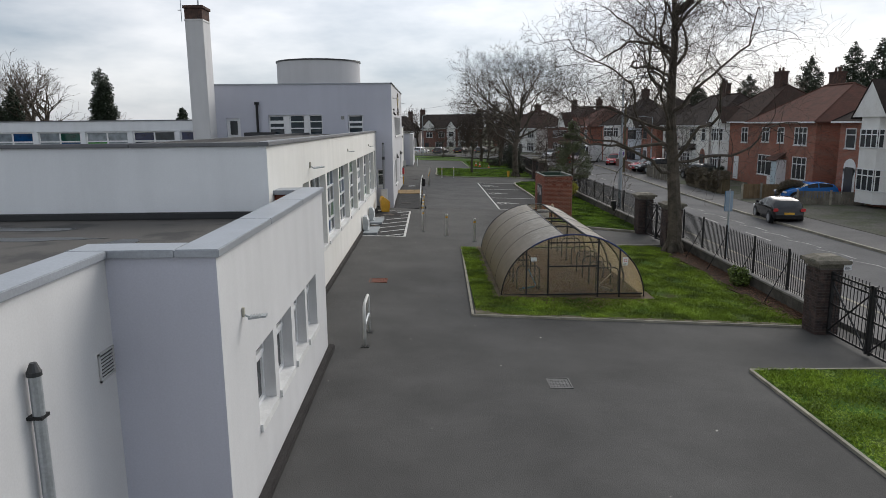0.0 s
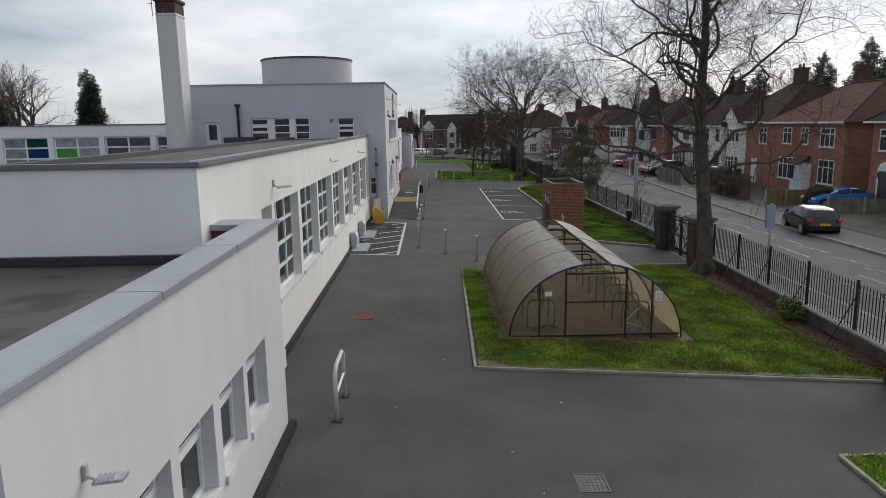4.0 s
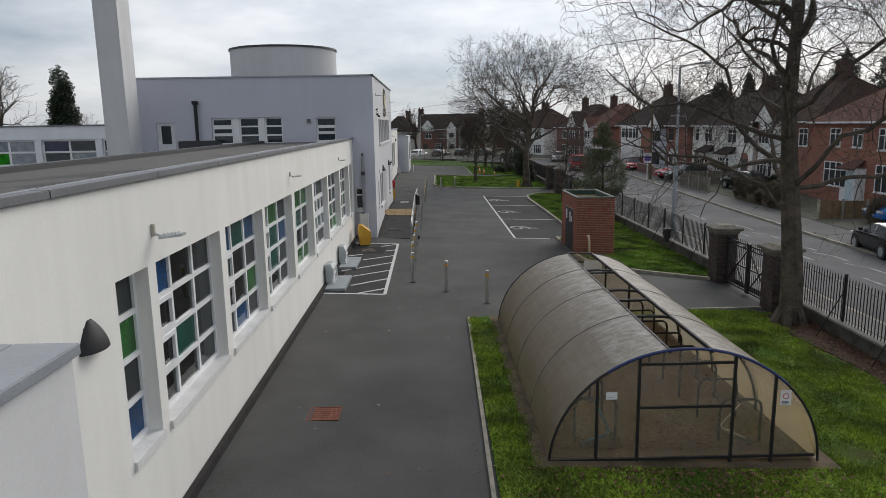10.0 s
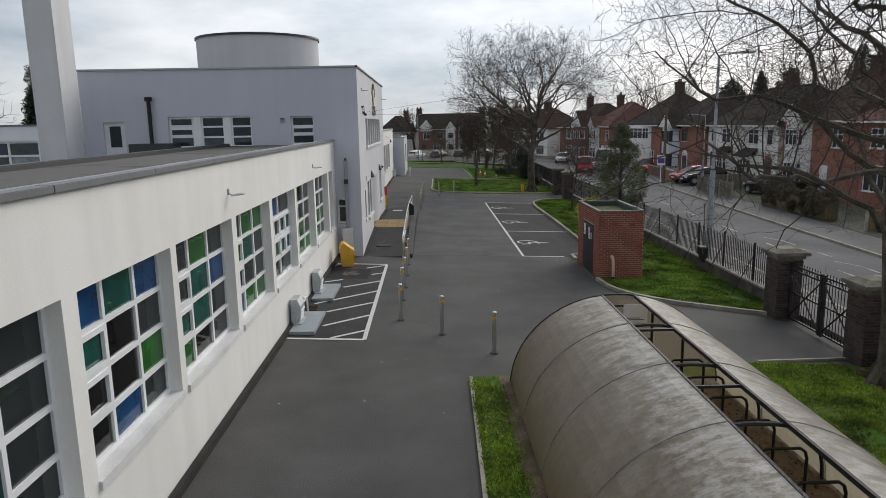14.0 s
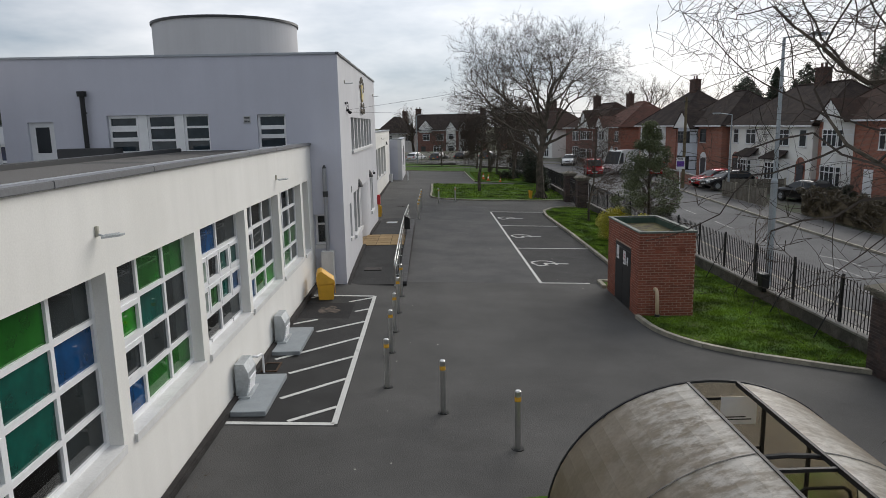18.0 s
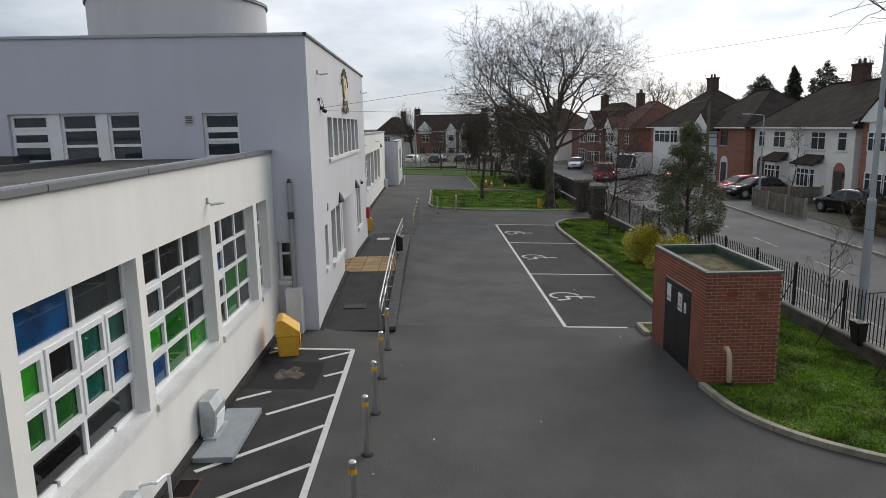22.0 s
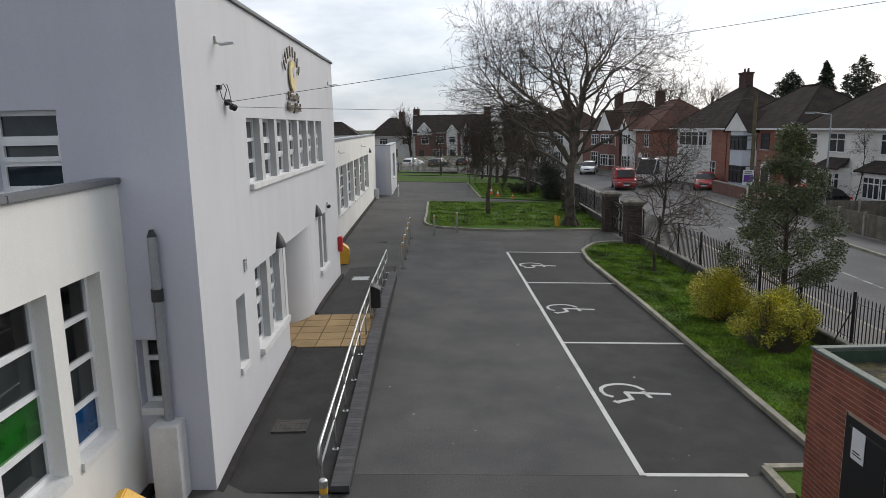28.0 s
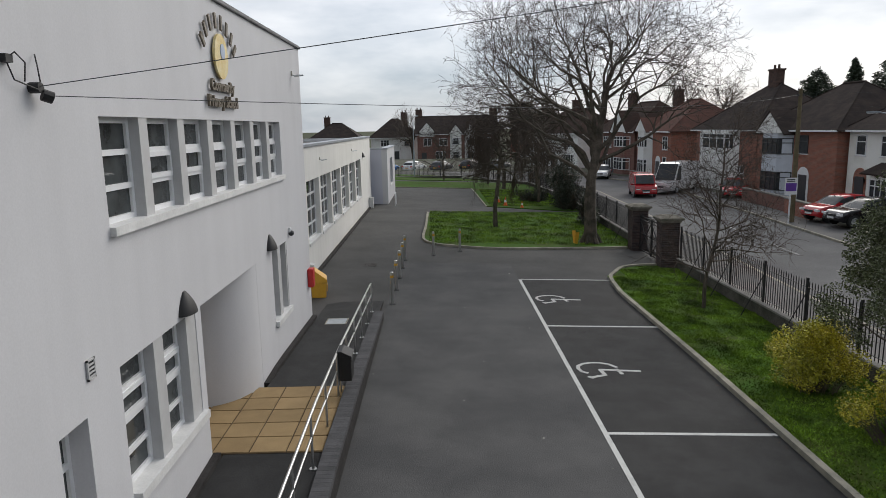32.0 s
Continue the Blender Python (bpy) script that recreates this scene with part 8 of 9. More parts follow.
bare_tree(26.9, 72.3, -0.25, 35, 0.05, 5.0, 16, 1.1, 1.3, (0.2, 0.3, 0.1, 0.0), 0.0, 3, "slender bare sapling behind a garden fence", M_TWIG, twig_r=0.008, kids=(7, 5), gap=0.15, name="sapling")
bare_tree(12.6, 43.0, -0.3, 33, 0.04, 2.2, 8, 0.8, 1.4, (0.2, 0.5, 0.2, 0.0), 0.0, 3, "thin bare sapling on the footway", M_TWIG2, twig_r=0.005, kids=(5, 4), gap=0.3, name="sapling")
far_tree = bare_tree(-62.0, 102.0, -0.4, 41, 0.35, 7.0, 11, 0.8, 6.0, (0.3, 0.5, 0.2, 0.1), 0.0, 3, "bare tree beyond the school wing", M_TWIG2, twig_r=0.02, kids=(8, 7), gap=0.25)
for x, y, s in ((-70.0, 100.0, 1.5), (-54.5, 97.0, 1.3), (-59.0, 101.0, 1.45), (-50.0, 108.0, 0.8),  (-38.0, 158.0, 0.9), (-3.0, 165.0, 0.9), (55.0, 185.0, 1.5), (62.0, 180.0, 1.4), (16.0, 150.0, 1.0), (52.0, 100.0, 1.2)):
    copy_thing(far_tree, pose(x, y, -0.4, 0, 0, x * 7) @ Matrix.Scale(s, 4))
bare_tree(13.0, 108.0, -0.3, 51, 0.15, 3.5, 12, 0.9, 3.0, (0.2, 0.4, 0.0, -0.2), 0.2, 3, "bare shrubby tree at the far railings", M_TWIG, twig_r=0.009, kids=(8, 7), gap=0.2)
for x, y, sd in ((8.5, 101.0, 52), (10.2, 96.0, 53), (6.3, 104.0, 54), (2.0, 109.0, 55)):
    bare_tree(x, y, -0.3, sd, 0.13, 4.6, 18, 0.95, 3.6, (0.2, 0.4, -0.4, -0.8), 0.25, 3, "bare shrubby tree along the far boundary", M_TWIG, twig_r=0.009, kids=(8, 7), gap=0.15)


def bush(name, x, y, z, spots, n, size, material, label, seed, category="bush", stem=0.05, fork=0.0, each=10):
    top = empty(name, label, category, x, y, z, "bushes")
    rnd = random.Random(seed)
    segs = []
    for c, r in spots:
        for _ in range(each):
            q = Vector((c[0] + rnd.uniform(-1, 1) * r[0] * 0.8, c[1] + rnd.uniform(-1, 1) * r[1] * 0.8, c[2] + rnd.uniform(-0.5, 0.8) * r[2]))
            segs.append((Vector((c[0] * 0.45 + rnd.uniform(-0.1, 0.1), c[1] * 0.45 + rnd.uniform(-0.1, 0.1), -0.05)) if not fork else Vector((0, 0, max(fork, q.z * 0.75))), q, stem, stem * 0.2, 4))
    tagged(tube_mesh("branchwork", segs, M_TWIG2 if stem < 0.01 else M_BARK, top), kind="stuff")
    leaves_mesh("leaves", spots, n, size, material, top, seed)
    return top


def lumps(seed, n, rx, ry, z0, z1, r):
    rnd = random.Random(seed)
    out = []
    for _ in range(n):
        f = rnd.random()
        w = math.sin(math.pi * (0.15 + 0.8 * f))
        a, k = rnd.random() * 6.283, math.sqrt(rnd.random())
        out.append(((math.cos(a) * rx * w * k, math.sin(a) * ry * w * k, z0 + (z1 - z0) * f), (r * (0.7 + 0.6 * rnd.random()),) * 3))
    return out


hr = random.Random(33)
holly_spots = []
for k in range(210):
    f = hr.random() ** 1.1
    wide = 1.70 * min(1.0, 0.45 + 3.2 * f) * (1 - f) ** 0.85 + 0.14
    a, d = hr.random() * 6.283, wide * (0.30 + 0.70 * math.sqrt(hr.random()))
    c = 0.13 + 0.20 * hr.random()
    holly_spots.append(((math.cos(a) * d, math.sin(a) * d, 1.45 + 4.0 * f), (c, c, c * 0.8)))
top = bush("holly_tree", 10.4, 48.95, -0.25, holly_spots, 38000, 0.034, M_HOLLY, "evergreen holly with an open uneven crown of glossy leaves", 61, "tree", 0.007, 1.3, 1)
limbs = []
for k in range(14):
    a, z, d = k * 2.4, 1.0 + 0.20 * k, 1.15 - 0.06 * k
    p0, p1, p2 = Vector((0.04, 0.02, z)), Vector((math.cos(a) * d * 0.5, math.sin(a) * d * 0.5, z + 0.28)), Vector((math.cos(a + 0.3) * d, math.sin(a + 0.3) * d, z + 0.75))
    limbs += [(p0, p1, 0.03, 0.02, 5), (p1, p2, 0.02, 0.006, 4)]
tube_mesh("trunk", [(Vector((0, 0, -0.1)), Vector((0.05, 0, 1.2)), 0.11, 0.09, 8), (Vector((0.05, 0, 1.2)), Vector((0, 0.05, 4.6)), 0.09, 0.015, 7)] + limbs, M_BARK, top)
bush("yellow_shrub", 9.25, 50.15, -0.25, lumps(4, 46, 0.95, 0.85, 0.25, 1.38, 0.30), 21000, 0.030, M_LAUREL, "rounded yellow-green clipped shrub", 62, stem=0.006, each=4)
bush("yellow_shrub", 9.5, 47.5, -0.25, lumps(5, 34, 1.15, 0.85, 0.70, 1.40, 0.27) + lumps(15, 26, 1.05, 0.85, 0.10, 0.95, 0.25), 19000, 0.030, M_LAUREL, "broad yellow-green shrub with brown lower stems", 63, stem=0.007, each=16)
bush("small_shrub", 10.25, 20.6, -0.22, lumps(6, 8, 0.34, 0.34, 0.12, 0.55, 0.2), 1500, 0.05, leafy("lime_leaves", (0.16, 0.22, 0.03), (0.07, 0.11, 0.02)), "small bright green shrub in the bark bed", 64, stem=0.02)
bush("ivy_thicket", 10.3, 84.0, -0.3, lumps(7, 26, 0.8, 3.0, 0.3, 3.4, 0.6), 15000, 0.05, M_IVY, "dark ivy thicket against the railings", 65)
bush("ivy_thicket", 10.1, 76.0, -0.3, lumps(8, 14, 0.5, 2.4, 0.2, 1.6, 0.4), 6000, 0.05, M_IVY, "dark ivy and brambles behind the tree", 66)
bush("undergrowth", 8.6, 88.5, -0.3, lumps(9, 14, 1.8, 1.3, 0.1, 1.0, 0.4), 6000, 0.05, M_IVY, "low dark undergrowth", 67)


def conifer(x, y, h, r, seed, label, name="conifer", base=0.1):
    """A dark conifer built of drooping needle clumps."""
    rnd = random.Random(seed)
    top = empty(name, label, "tree", x, y, -0.4, "conifers")
    tube_mesh("trunk", [(Vector((0, 0, -0.2)), Vector((0, 0, h * 0.97)), 0.02 * h, 0.02, 7)], M_BARK, top)
    spots = []
    for k in range(90):
        f = base + (1 - base) * k / 90
        w = r * (1 - f) ** 0.75 + 0.12
        a = k * 2.4 + rnd.random()
        d = w * (0.2 + 0.8 * rnd.random())
        spots.append(((math.cos(a) * d, math.sin(a) * d, h * f - 0.12 * d), (w * 0.30 + 0.18, w * 0.30 + 0.18, h * 0.022 + 0.14)))
    leaves_mesh("needles", spots, 19000, 0.145 if h > 8 else 0.12, M_CONIF, top, seed)
    return top


top = empty("cypress", "tall dark columnar cypress beyond the school", "tree", -45.6, 96.0, -0.4, "conifers")
tube_mesh("trunk", [(Vector((0, 0, -0.2)), Vector((0, 0, 12.5)), 0.3, 0.05, 7)], M_BARK, top)
cy = random.Random(4)
leaves_mesh("foliage", [((cy.gauss(0, 0.35), cy.gauss(0, 0.35), 1.0 + 0.275 * k), (1.70 * min(1.0, (47.5 - k) / 20) ** 0.8, 1.70 * min(1.0, (47.5 - k) / 20) ** 0.8, 0.8)) for k in range(46)], 32000, 0.15, M_CONIF, top, 71)
conifer(-56.3, 93.0, 11.1, 3.0, 72, "dark conifer beyond the school")
conifer(-36.2, 100.0, 8.3, 2.2, 73, "dark conifer behind the chimney")
conifer(-59.0, 94.0, 9.2, 2.6, 74, "dark conifer beyond the school")
for k, (x, y, h, r, bs) in enumerate(((46.4, 118.0, 11.8, 6.5, 0.5), (51.0, 118.5, 12.9, 3.0, 0.35), (55.2, 118.0, 13.6, 5.6, 0.35), (62.5, 112.0, 16.0, 5.5, 0.4), (61.0, 98.0, 16.5, 5.5, 0.4), (56.0, 84.0, 15.5, 5.8, 0.4), (50.0, 70.0, 14.5, 5.6, 0.4), (57.0, 66.0, 16.0, 6.0, 0.4), (49.0, 58.0, 14.8, 5.8, 0.4), (55.0, 50.0, 14.5, 5.5, 0.4), (47.0, 63.5, 13.2, 5.0, 0.4))):
    conifer(x, y, h, r, 80 + k, "dark pine behind the houses", base=bs)


def hedge(x0, y0, x1, y1, w, h, label, seed, material=None):
    d = Vector((x1 - x0, y1 - y0))
    top = empty("hedge", label, "hedge", x0, y0, -0.2, "hedges", rz=math.degrees(math.atan2(d.y, d.x)))
    part("core", bx(0.12, d.length - 0.12, -w / 2 + 0.3, w / 2 - 0.3, 0, h - 0.4, 0.08), material or M_HEDGE, top)
    rnd = random.Random(seed)
    spots = [((rnd.uniform(0.1, d.length - 0.1), rnd.uniform(-w / 2, w / 2) * 0.7, rnd.uniform(0.2, h - 0.15)), (0.3, 0.25, 0.22)) for _ in range(int(d.length * h * 12))]
    leaves_mesh("leaves", spots, int(d.length * h * 4200), 0.045, material or M_HEDGE, top, seed)
    return top


M_HEDGE = leafy("brown_hedge_leaves", (0.105, 0.080, 0.042), (0.06, 0.048, 0.026))
hedge(22.3, 49.4, 22.5, 57.6, 1.2, 1.7, "rounded brown winter hedge along the footway", 91)
hedge(23.2, 43.6, 24.9, 43.6, 0.8, 1.5, "short clipped hedge beside the fence", 92)
hedge(24.2, 58.8, 26.6, 59.2, 0.8, 1.5, "dark evergreen hedge in a garden", 95, M_IVY)


def garden_wall(x0, y0, x1, y1, h, material, label, name="garden_wall", boards=False):
    d = Vector((x1 - x0, y1 - y0))
    L = d.length
    top = empty(name, label, "fence" if boards else "garden wall", x0, y0, -0.25, rz=math.degrees(math.atan2(d.y, d.x)))
    if boards:
        n = max(2, round(L / 2.0))
        for k in range(n + 1):
            part("post", bx(k * L / n - 0.06, k * L / n + 0.06, -0.06, 0.06, 0, h + 0.08), M_CONCRETE, top)
        m = int(L / 0.16)
        for k in range(m):
            part("board", bx(k * L / m, (k + 1) * L / m - 0.012, -0.02, 0.02, 0.05, h), material, top)
    else:
        part("wall", bx(0, L, -0.12, 0.12, -0.2, h), material, top)
        part("coping", bx(-0.03, L + 0.03, -0.16, 0.16, h, h + 0.07), M_COPE, top)
    return top


M_BOARD = mat("grey_fence_boards", (0.20, 0.185, 0.155), 0.9, vary=0.25, scale=2.0, fine=25.0, bump=0.25, second=(0.14, 0.125, 0.10), rand=0.15)
M_BOARD2 = mat("brown_fence_boards", (0.22, 0.155, 0.09), 0.9, vary=0.25, scale=2.0, fine=25.0, bump=0.25, rand=0.15)
garden_wall(22.0, 46.2, 24.4, 45.6, 1.1, M_BOARD2, "brown close-boarded garden fence", "board_fence", True)
garden_wall(23.7, 42.0, 27.1, 40.35, 1.0, M_BOARD, "grey weathered low panel fence", "board_fence", True)
garden_wall(22.6, 68.6, 26.5, 67.6, 1.25, M_BOARD, "grey weathered panel fence between gardens", "board_fence", True)
garden_wall(23.1, 75.5, 23.4, 79.0, 0.9, M_HBRICK, "red brick garden wall")
garden_wall(23.6, 79.2, 24.0, 86.4, 0.9, M_HBRICK2, "brick garden wall before the blue-gabled house")
garden_wall(22.0, 61.4, 22.2, 68.2, 1.15, M_BOARD, "grey weathered panel fence along the footway", "board_fence", True)
garden_wall(22.4, 100.0, 22.0, 109.0, 0.8, M_HBRICK2, "brick garden wall")

# grass blades on the nearer lawns
def grass(name, areas, n, seed, h=0.045, bare=-0.40, material=None, front=None):
    rnd = random.Random(seed)
    verts, faces = [], []
    tot = sum((a[1] - a[0]) * (a[3] - a[2]) for a in areas)
    for x0, x1, y0, y1 in areas:
        for _ in range(int(n * (x1 - x0) * (y1 - y0) / tot)):
            x, y = rnd.uniform(x0, x1), rnd.uniform(y0, y1)
            if front and y < front(x) + rnd.gauss(0, 0.05):
                continue
            if noise.noise(Vector((x * 0.9, y * 0.9, 3.0))) + rnd.gauss(0, 0.22) < bare:
                continue
            z = gz(x) + 0.045
            a = rnd.random() * 6.283
            w, hh = 0.010 + 0.012 * rnd.random(), h * (0.35 + rnd.random()) * (1.0 + 0.9 * noise.noise(Vector((x * 1.7, y * 1.7, 9.0))))
            dx, dy = math.cos(a) * w, math.sin(a) * w
            k = len(verts)
            verts += [(x - dx, y - dy, z), (x + dx, y + dy, z), (x + rnd.gauss(0, 0.03), y + rnd.gauss(0, 0.03), z + hh)]
            faces.append((k, k + 1, k + 2))
    me = bpy.data.meshes.new(name)
    me.from_pydata(verts, [], faces)
    me.materials.append(material or M_BLADE)
    return tagged(new(name, me), "short winter grass with moss", "grass", kind="stuff")


M_BLADE = island(mat("grass_blade", (0.225, 0.37, 0.038), 0.7, vary=0.3, scale=0.9, fine=6.0, bump=0.0, second=(0.055, 0.090, 0.016), amount=0.50, spread=0.13), 0.35)
M_BLADE.node_tree.nodes["Principled BSDF"].inputs["Specular IOR Level"].default_value = 0.15
M_BLADE_DRY = island(mat("thin_winter_grass_blade", (0.28, 0.39, 0.048), 0.7, vary=0.3, scale=0.8, fine=6.0, bump=0.0, second=(0.090, 0.125, 0.026), amount=0.48, spread=0.13), 0.35)
M_BLADE_DRY.node_tree.nodes["Principled BSDF"].inputs["Specular IOR Level"].default_value = 0.15
grass("grass_by_shelter", [(1.12, 1.85, 16.75, 27.1), (1.85, 10.2, 16.05, 18.56), (1.15, 1.85, 16.45, 16.75), (6.73, 9.9, 18.56, 28.15)], 190000, 5, bare=-0.30, material=M_BLADE_DRY, front=lambda x: 16.55 - 0.061 * (x - 0.98) + 0.10 + 0.10 * noise.noise(Vector((x * 1.3, 0, 5.0))) + 0.30 * math.exp(-((x - 1.2) / 0.5) ** 2))
grass("grass_by_gate", [(6.9, 10.9, 1.0, 12.6)], 90000, 6, material=M_BLADE_DRY)
curve_x, curve_y = [p[0] for p in strip_pts][::-1], [p[1] for p in strip_pts][::-1]
grass("grass_by_bays", [(6.42, 10.9, 32.4, 36.95), (8.0, 10.9, 36.95, 41.4), (7.65, 10.9, 41.4, 61.5), (8.4, 10.9, 61.5, 62.9), (9.3, 10.9, 62.9, 63.5)], 180000, 7, front=lambda x: float(np.interp(x, curve_x, curve_y)) + 0.1)
grass("grass_far_lawn", [(0.75, 10.9, 68.6, 81.3), (5.0, 10.9, 84.9, 98.0)], 70000, 8, h=0.07)
# bark and dead leaves on the soil bed and under the tree
rnd = random.Random(9)
verts, faces = [], []
for _ in range(9500):
    y = rnd.uniform(16.5, 27.8)
    x = 10.93 - 0.036 * (28.0 - y) - abs(rnd.gauss(0, 0.5))
    if rnd.random() < 0.05:
        x, y = rnd.gauss(4.2, 1.3), 18.5 - abs(rnd.gauss(0, 0.5))
    elif rnd.random() < 0.5:
        x, y = rnd.uniform(2.1, 6.55), 19.1 + 7.8 * rnd.random() ** 1.6
    z = gz(x) + 0.085
    a, s = rnd.random() * 6.283, 0.02 + 0.03 * rnd.random()
    k = len(verts)
    for c in range(4):
        verts.append((x + math.cos(a + c * 1.571) * s * (1 if c % 2 else 0.5), y + math.sin(a + c * 1.571) * s * (1 if c % 2 else 0.5), z + rnd.uniform(0, 0.025)))
    faces.append((k, k + 1, k + 2, k + 3))
me = bpy.data.meshes.new("leaf_litter")
me.from_pydata(verts, [], faces)
me.materials.append(island(mat("leaf_litter", (0.15, 0.085, 0.055), 0.9, vary=0.2, bump=0.0), 0.6))
tagged(new("leaf_litter", me), "brown bark chips and dead leaves", "leaf litter", kind="stuff")


cr = random.Random(41)
verts, faces = [], []
runs = [(strip_pts, 700, -1), ([(7.45, 41.5), (7.48, 52.0), (7.38, 58.9)], 420, 1), ([(6.24, 37.1), (6.24, 40.4)], 160, 1), ([(W2 + 0.2, 14.0), (W2 + 0.2, 40.4)], 260, -1), ([(0.92, 16.6), (1.08, 27.1)], 120, 1), ([(1.0, 16.45), (10.0, 15.92)], 260, 1)]
for pts, count, side in runs:
    for _ in range(count):
        k = cr.randrange(len(pts) - 1)
        f = cr.random()
        x, y = pts[k][0] + (pts[k + 1][0] - pts[k][0]) * f, pts[k][1] + (pts[k + 1][1] - pts[k][1]) * f
        d = Vector((pts[k + 1][1] - pts[k][1], pts[k][0] - pts[k + 1][0])).normalized() * -side * (0.08 + abs(cr.gauss(0, 0.09)))
        x, y = x + d.x, y + d.y
        a, w, z = cr.random() * 6.283, 0.005 + 0.016 * cr.random() ** 2, gz(x) + 0.006
        k = len(verts)
        for c in range(4):
            r = w * (0.6 + 0.8 * cr.random())
            verts.append((x + math.cos(a + c * 1.571) * r, y + math.sin(a + c * 1.571) * r, z + 0.006 * cr.random()))
        faces.append((k, k + 1, k + 2, k + 3))
me = bpy.data.meshes.new("kerb_debris")
me.from_pydata(verts, [], faces)
me.materials.append(island(mat("dead_leaf_crumbs", (0.075, 0.052, 0.034), 0.9, vary=0.2, bump=0.0), 0.6))
tagged(new("kerb_debris", me), "dead leaf crumbs and dirt along the kerbs", "leaf litter", kind="stuff")

fl_rnd = random.Random(77)
verts, faces = [], []
for _ in range(150):
    x, y = fl_rnd.uniform(-3.0, 6.2), fl_rnd.uniform(4.0, 62.0)
    if fl_rnd.random() < 0.1:
        x, y = fl_rnd.gauss(3.4, 0.25), fl_rnd.gauss(6.9, 0.2)
    if 1.0 < x < 6.95 and 16.3 < y < 28.3:
        continue
    a, w, z = fl_rnd.random() * 6.283, 0.008 + 0.02 * fl_rnd.random() ** 2, gz(x) + 0.012
    k = len(verts)
    for c in range(5):
        r = w * (0.6 + 0.8 * fl_rnd.random())
        verts.append((x + math.cos(a + c * 1.257) * r, y + math.sin(a + c * 1.257) * r, z + 0.002 * fl_rnd.random()))
    faces.append((k, k + 1, k + 2, k + 3, k + 4))
me = bpy.data.meshes.new("litter_flecks")
me.from_pydata(verts, [], faces)
me.materials.append(island(mat("pale_litter", (0.42, 0.40, 0.36), 0.9, vary=0.2, bump=0.0), 0.5))
tagged(new("litter_flecks", me), "pale flecks of litter on the asphalt", "litter", kind="stuff")


# ---- vehicles ----
def car_shell(ob, paint, L, W, H):
    """The rounded shell of a hatchback: body, side glass, windscreen and rear glass."""
    us = [0.0, 0.012, 0.03, 0.06, 0.10, 0.14, 0.18, 0.22, 0.28, 0.34, 0.385, 0.41, 0.46, 0.52, 0.56, 0.60, 0.65, 0.70, 0.735, 0.78, 0.83, 0.88, 0.92, 0.955, 0.98, 1.0]
    belt = lambda u: float(np.interp(u, (0, 0.03, 0.12, 0.60, 0.72, 0.90, 0.96, 1), (0.55, 0.84, 0.96, 0.93, 0.90, 0.79, 0.68, 0.50)))
    roof = lambda u: float(np.interp(u, (0, 0.03, 0.06, 0.10, 0.16, 0.24, 0.36, 0.47, 0.54, 0.60, 0.735, 0.83, 0.92, 0.97, 1), (0.57, 0.86, 0.98, 1.14, H - 0.12, H - 0.03, H, H - 0.02, H - 0.08, H - 0.19, 0.95, 0.90, 0.81, 0.69, 0.52)))
    half = lambda u: W / 2 * float(np.interp(u, (0, 0.03, 0.10, 0.28, 0.72, 0.90, 0.97, 1), (0.80, 0.90, 0.97, 1, 1, 0.95, 0.86, 0.74)))
    rings = []
    for u in us:
        w, b, r = half(u), belt(u), roof(u)
        d = max(0.012, r - b)
        tuck = 0.20 * min(1.0, d / 0.45)
        low = 0.24 + 0.10 * max(0.0, 1 - min(u, 1 - u) / 0.06)
        side = [(w * 0.90, low), (w * 0.985, min(0.40, b)), (w, min(0.60, b * 0.8)), (w * 0.985, b - 0.06), (w * 0.955, b), (w * (0.945 - tuck * 0.8), b + d * 0.80), (w * (0.88 - tuck), b + d * 0.95), (w * 0.40, b + d * 1.01), (0.0, b + d * 1.03)]
        rings.append([(u * L, p, q) for p, q in side])
    kinds = {"body": [], "side_glass": [], "windscreen": [], "rear_glass": []}
    for k in range(len(us) - 1):
        u = (us[k] + us[k + 1]) / 2
        for c in range(8):
            for s in (-1, 1):
                f = [rings[k][c], rings[k + 1][c], rings[k + 1][c + 1], rings[k][c + 1]]
                f = [(a, s * b, z) for a, b, z in (f if s > 0 else f[::-1])]
                if c == 4 and 0.14 < u < 0.65 and not 0.385 < u < 0.41:
                    kinds["side_glass"].append((s, f))
                elif c >= 5 and 0.56 < u < 0.735:
                    kinds["windscreen"].append((0, f))
                elif c >= 6 and 0.06 < u < 0.14:
                    kinds["rear_glass"].append((0, f))
                else:
                    kinds["body"].append((0, f))
    for name, faces in kinds.items():
        for s in sorted({q for q, _ in faces}):
            bm = bmesh.new()
            for q, f in faces:
                if q == s:
                    bm.faces.new([bm.verts.new(p) for p in f])
            if name == "body":
                for end in (0, -1):
                    ring = rings[end] + [(a, -b, z) for a, b, z in rings[end][-2::-1]]
                    bm.faces.new([bm.verts.new(p) for p in ring])
            bmesh.ops.remove_doubles(bm, verts=bm.verts[:], dist=0.0008)
            bmesh.ops.recalc_face_normals(bm, faces=bm.faces[:])
            part(name, bm, paint if name == "body" else M_FGLASS, ob, smooth=True)
    for wx in (0.18 * L, 0.81 * L):
        for s in (-1, 1):
            bm = bmesh.new()
            cyl(bm, (wx, s * (W / 2 - 0.2), 0.33), (wx, s * (W / 2 + 0.004), 0.33), 0.365, seg=20)
            part("wheel_arch", bm, M_BLACK, ob)


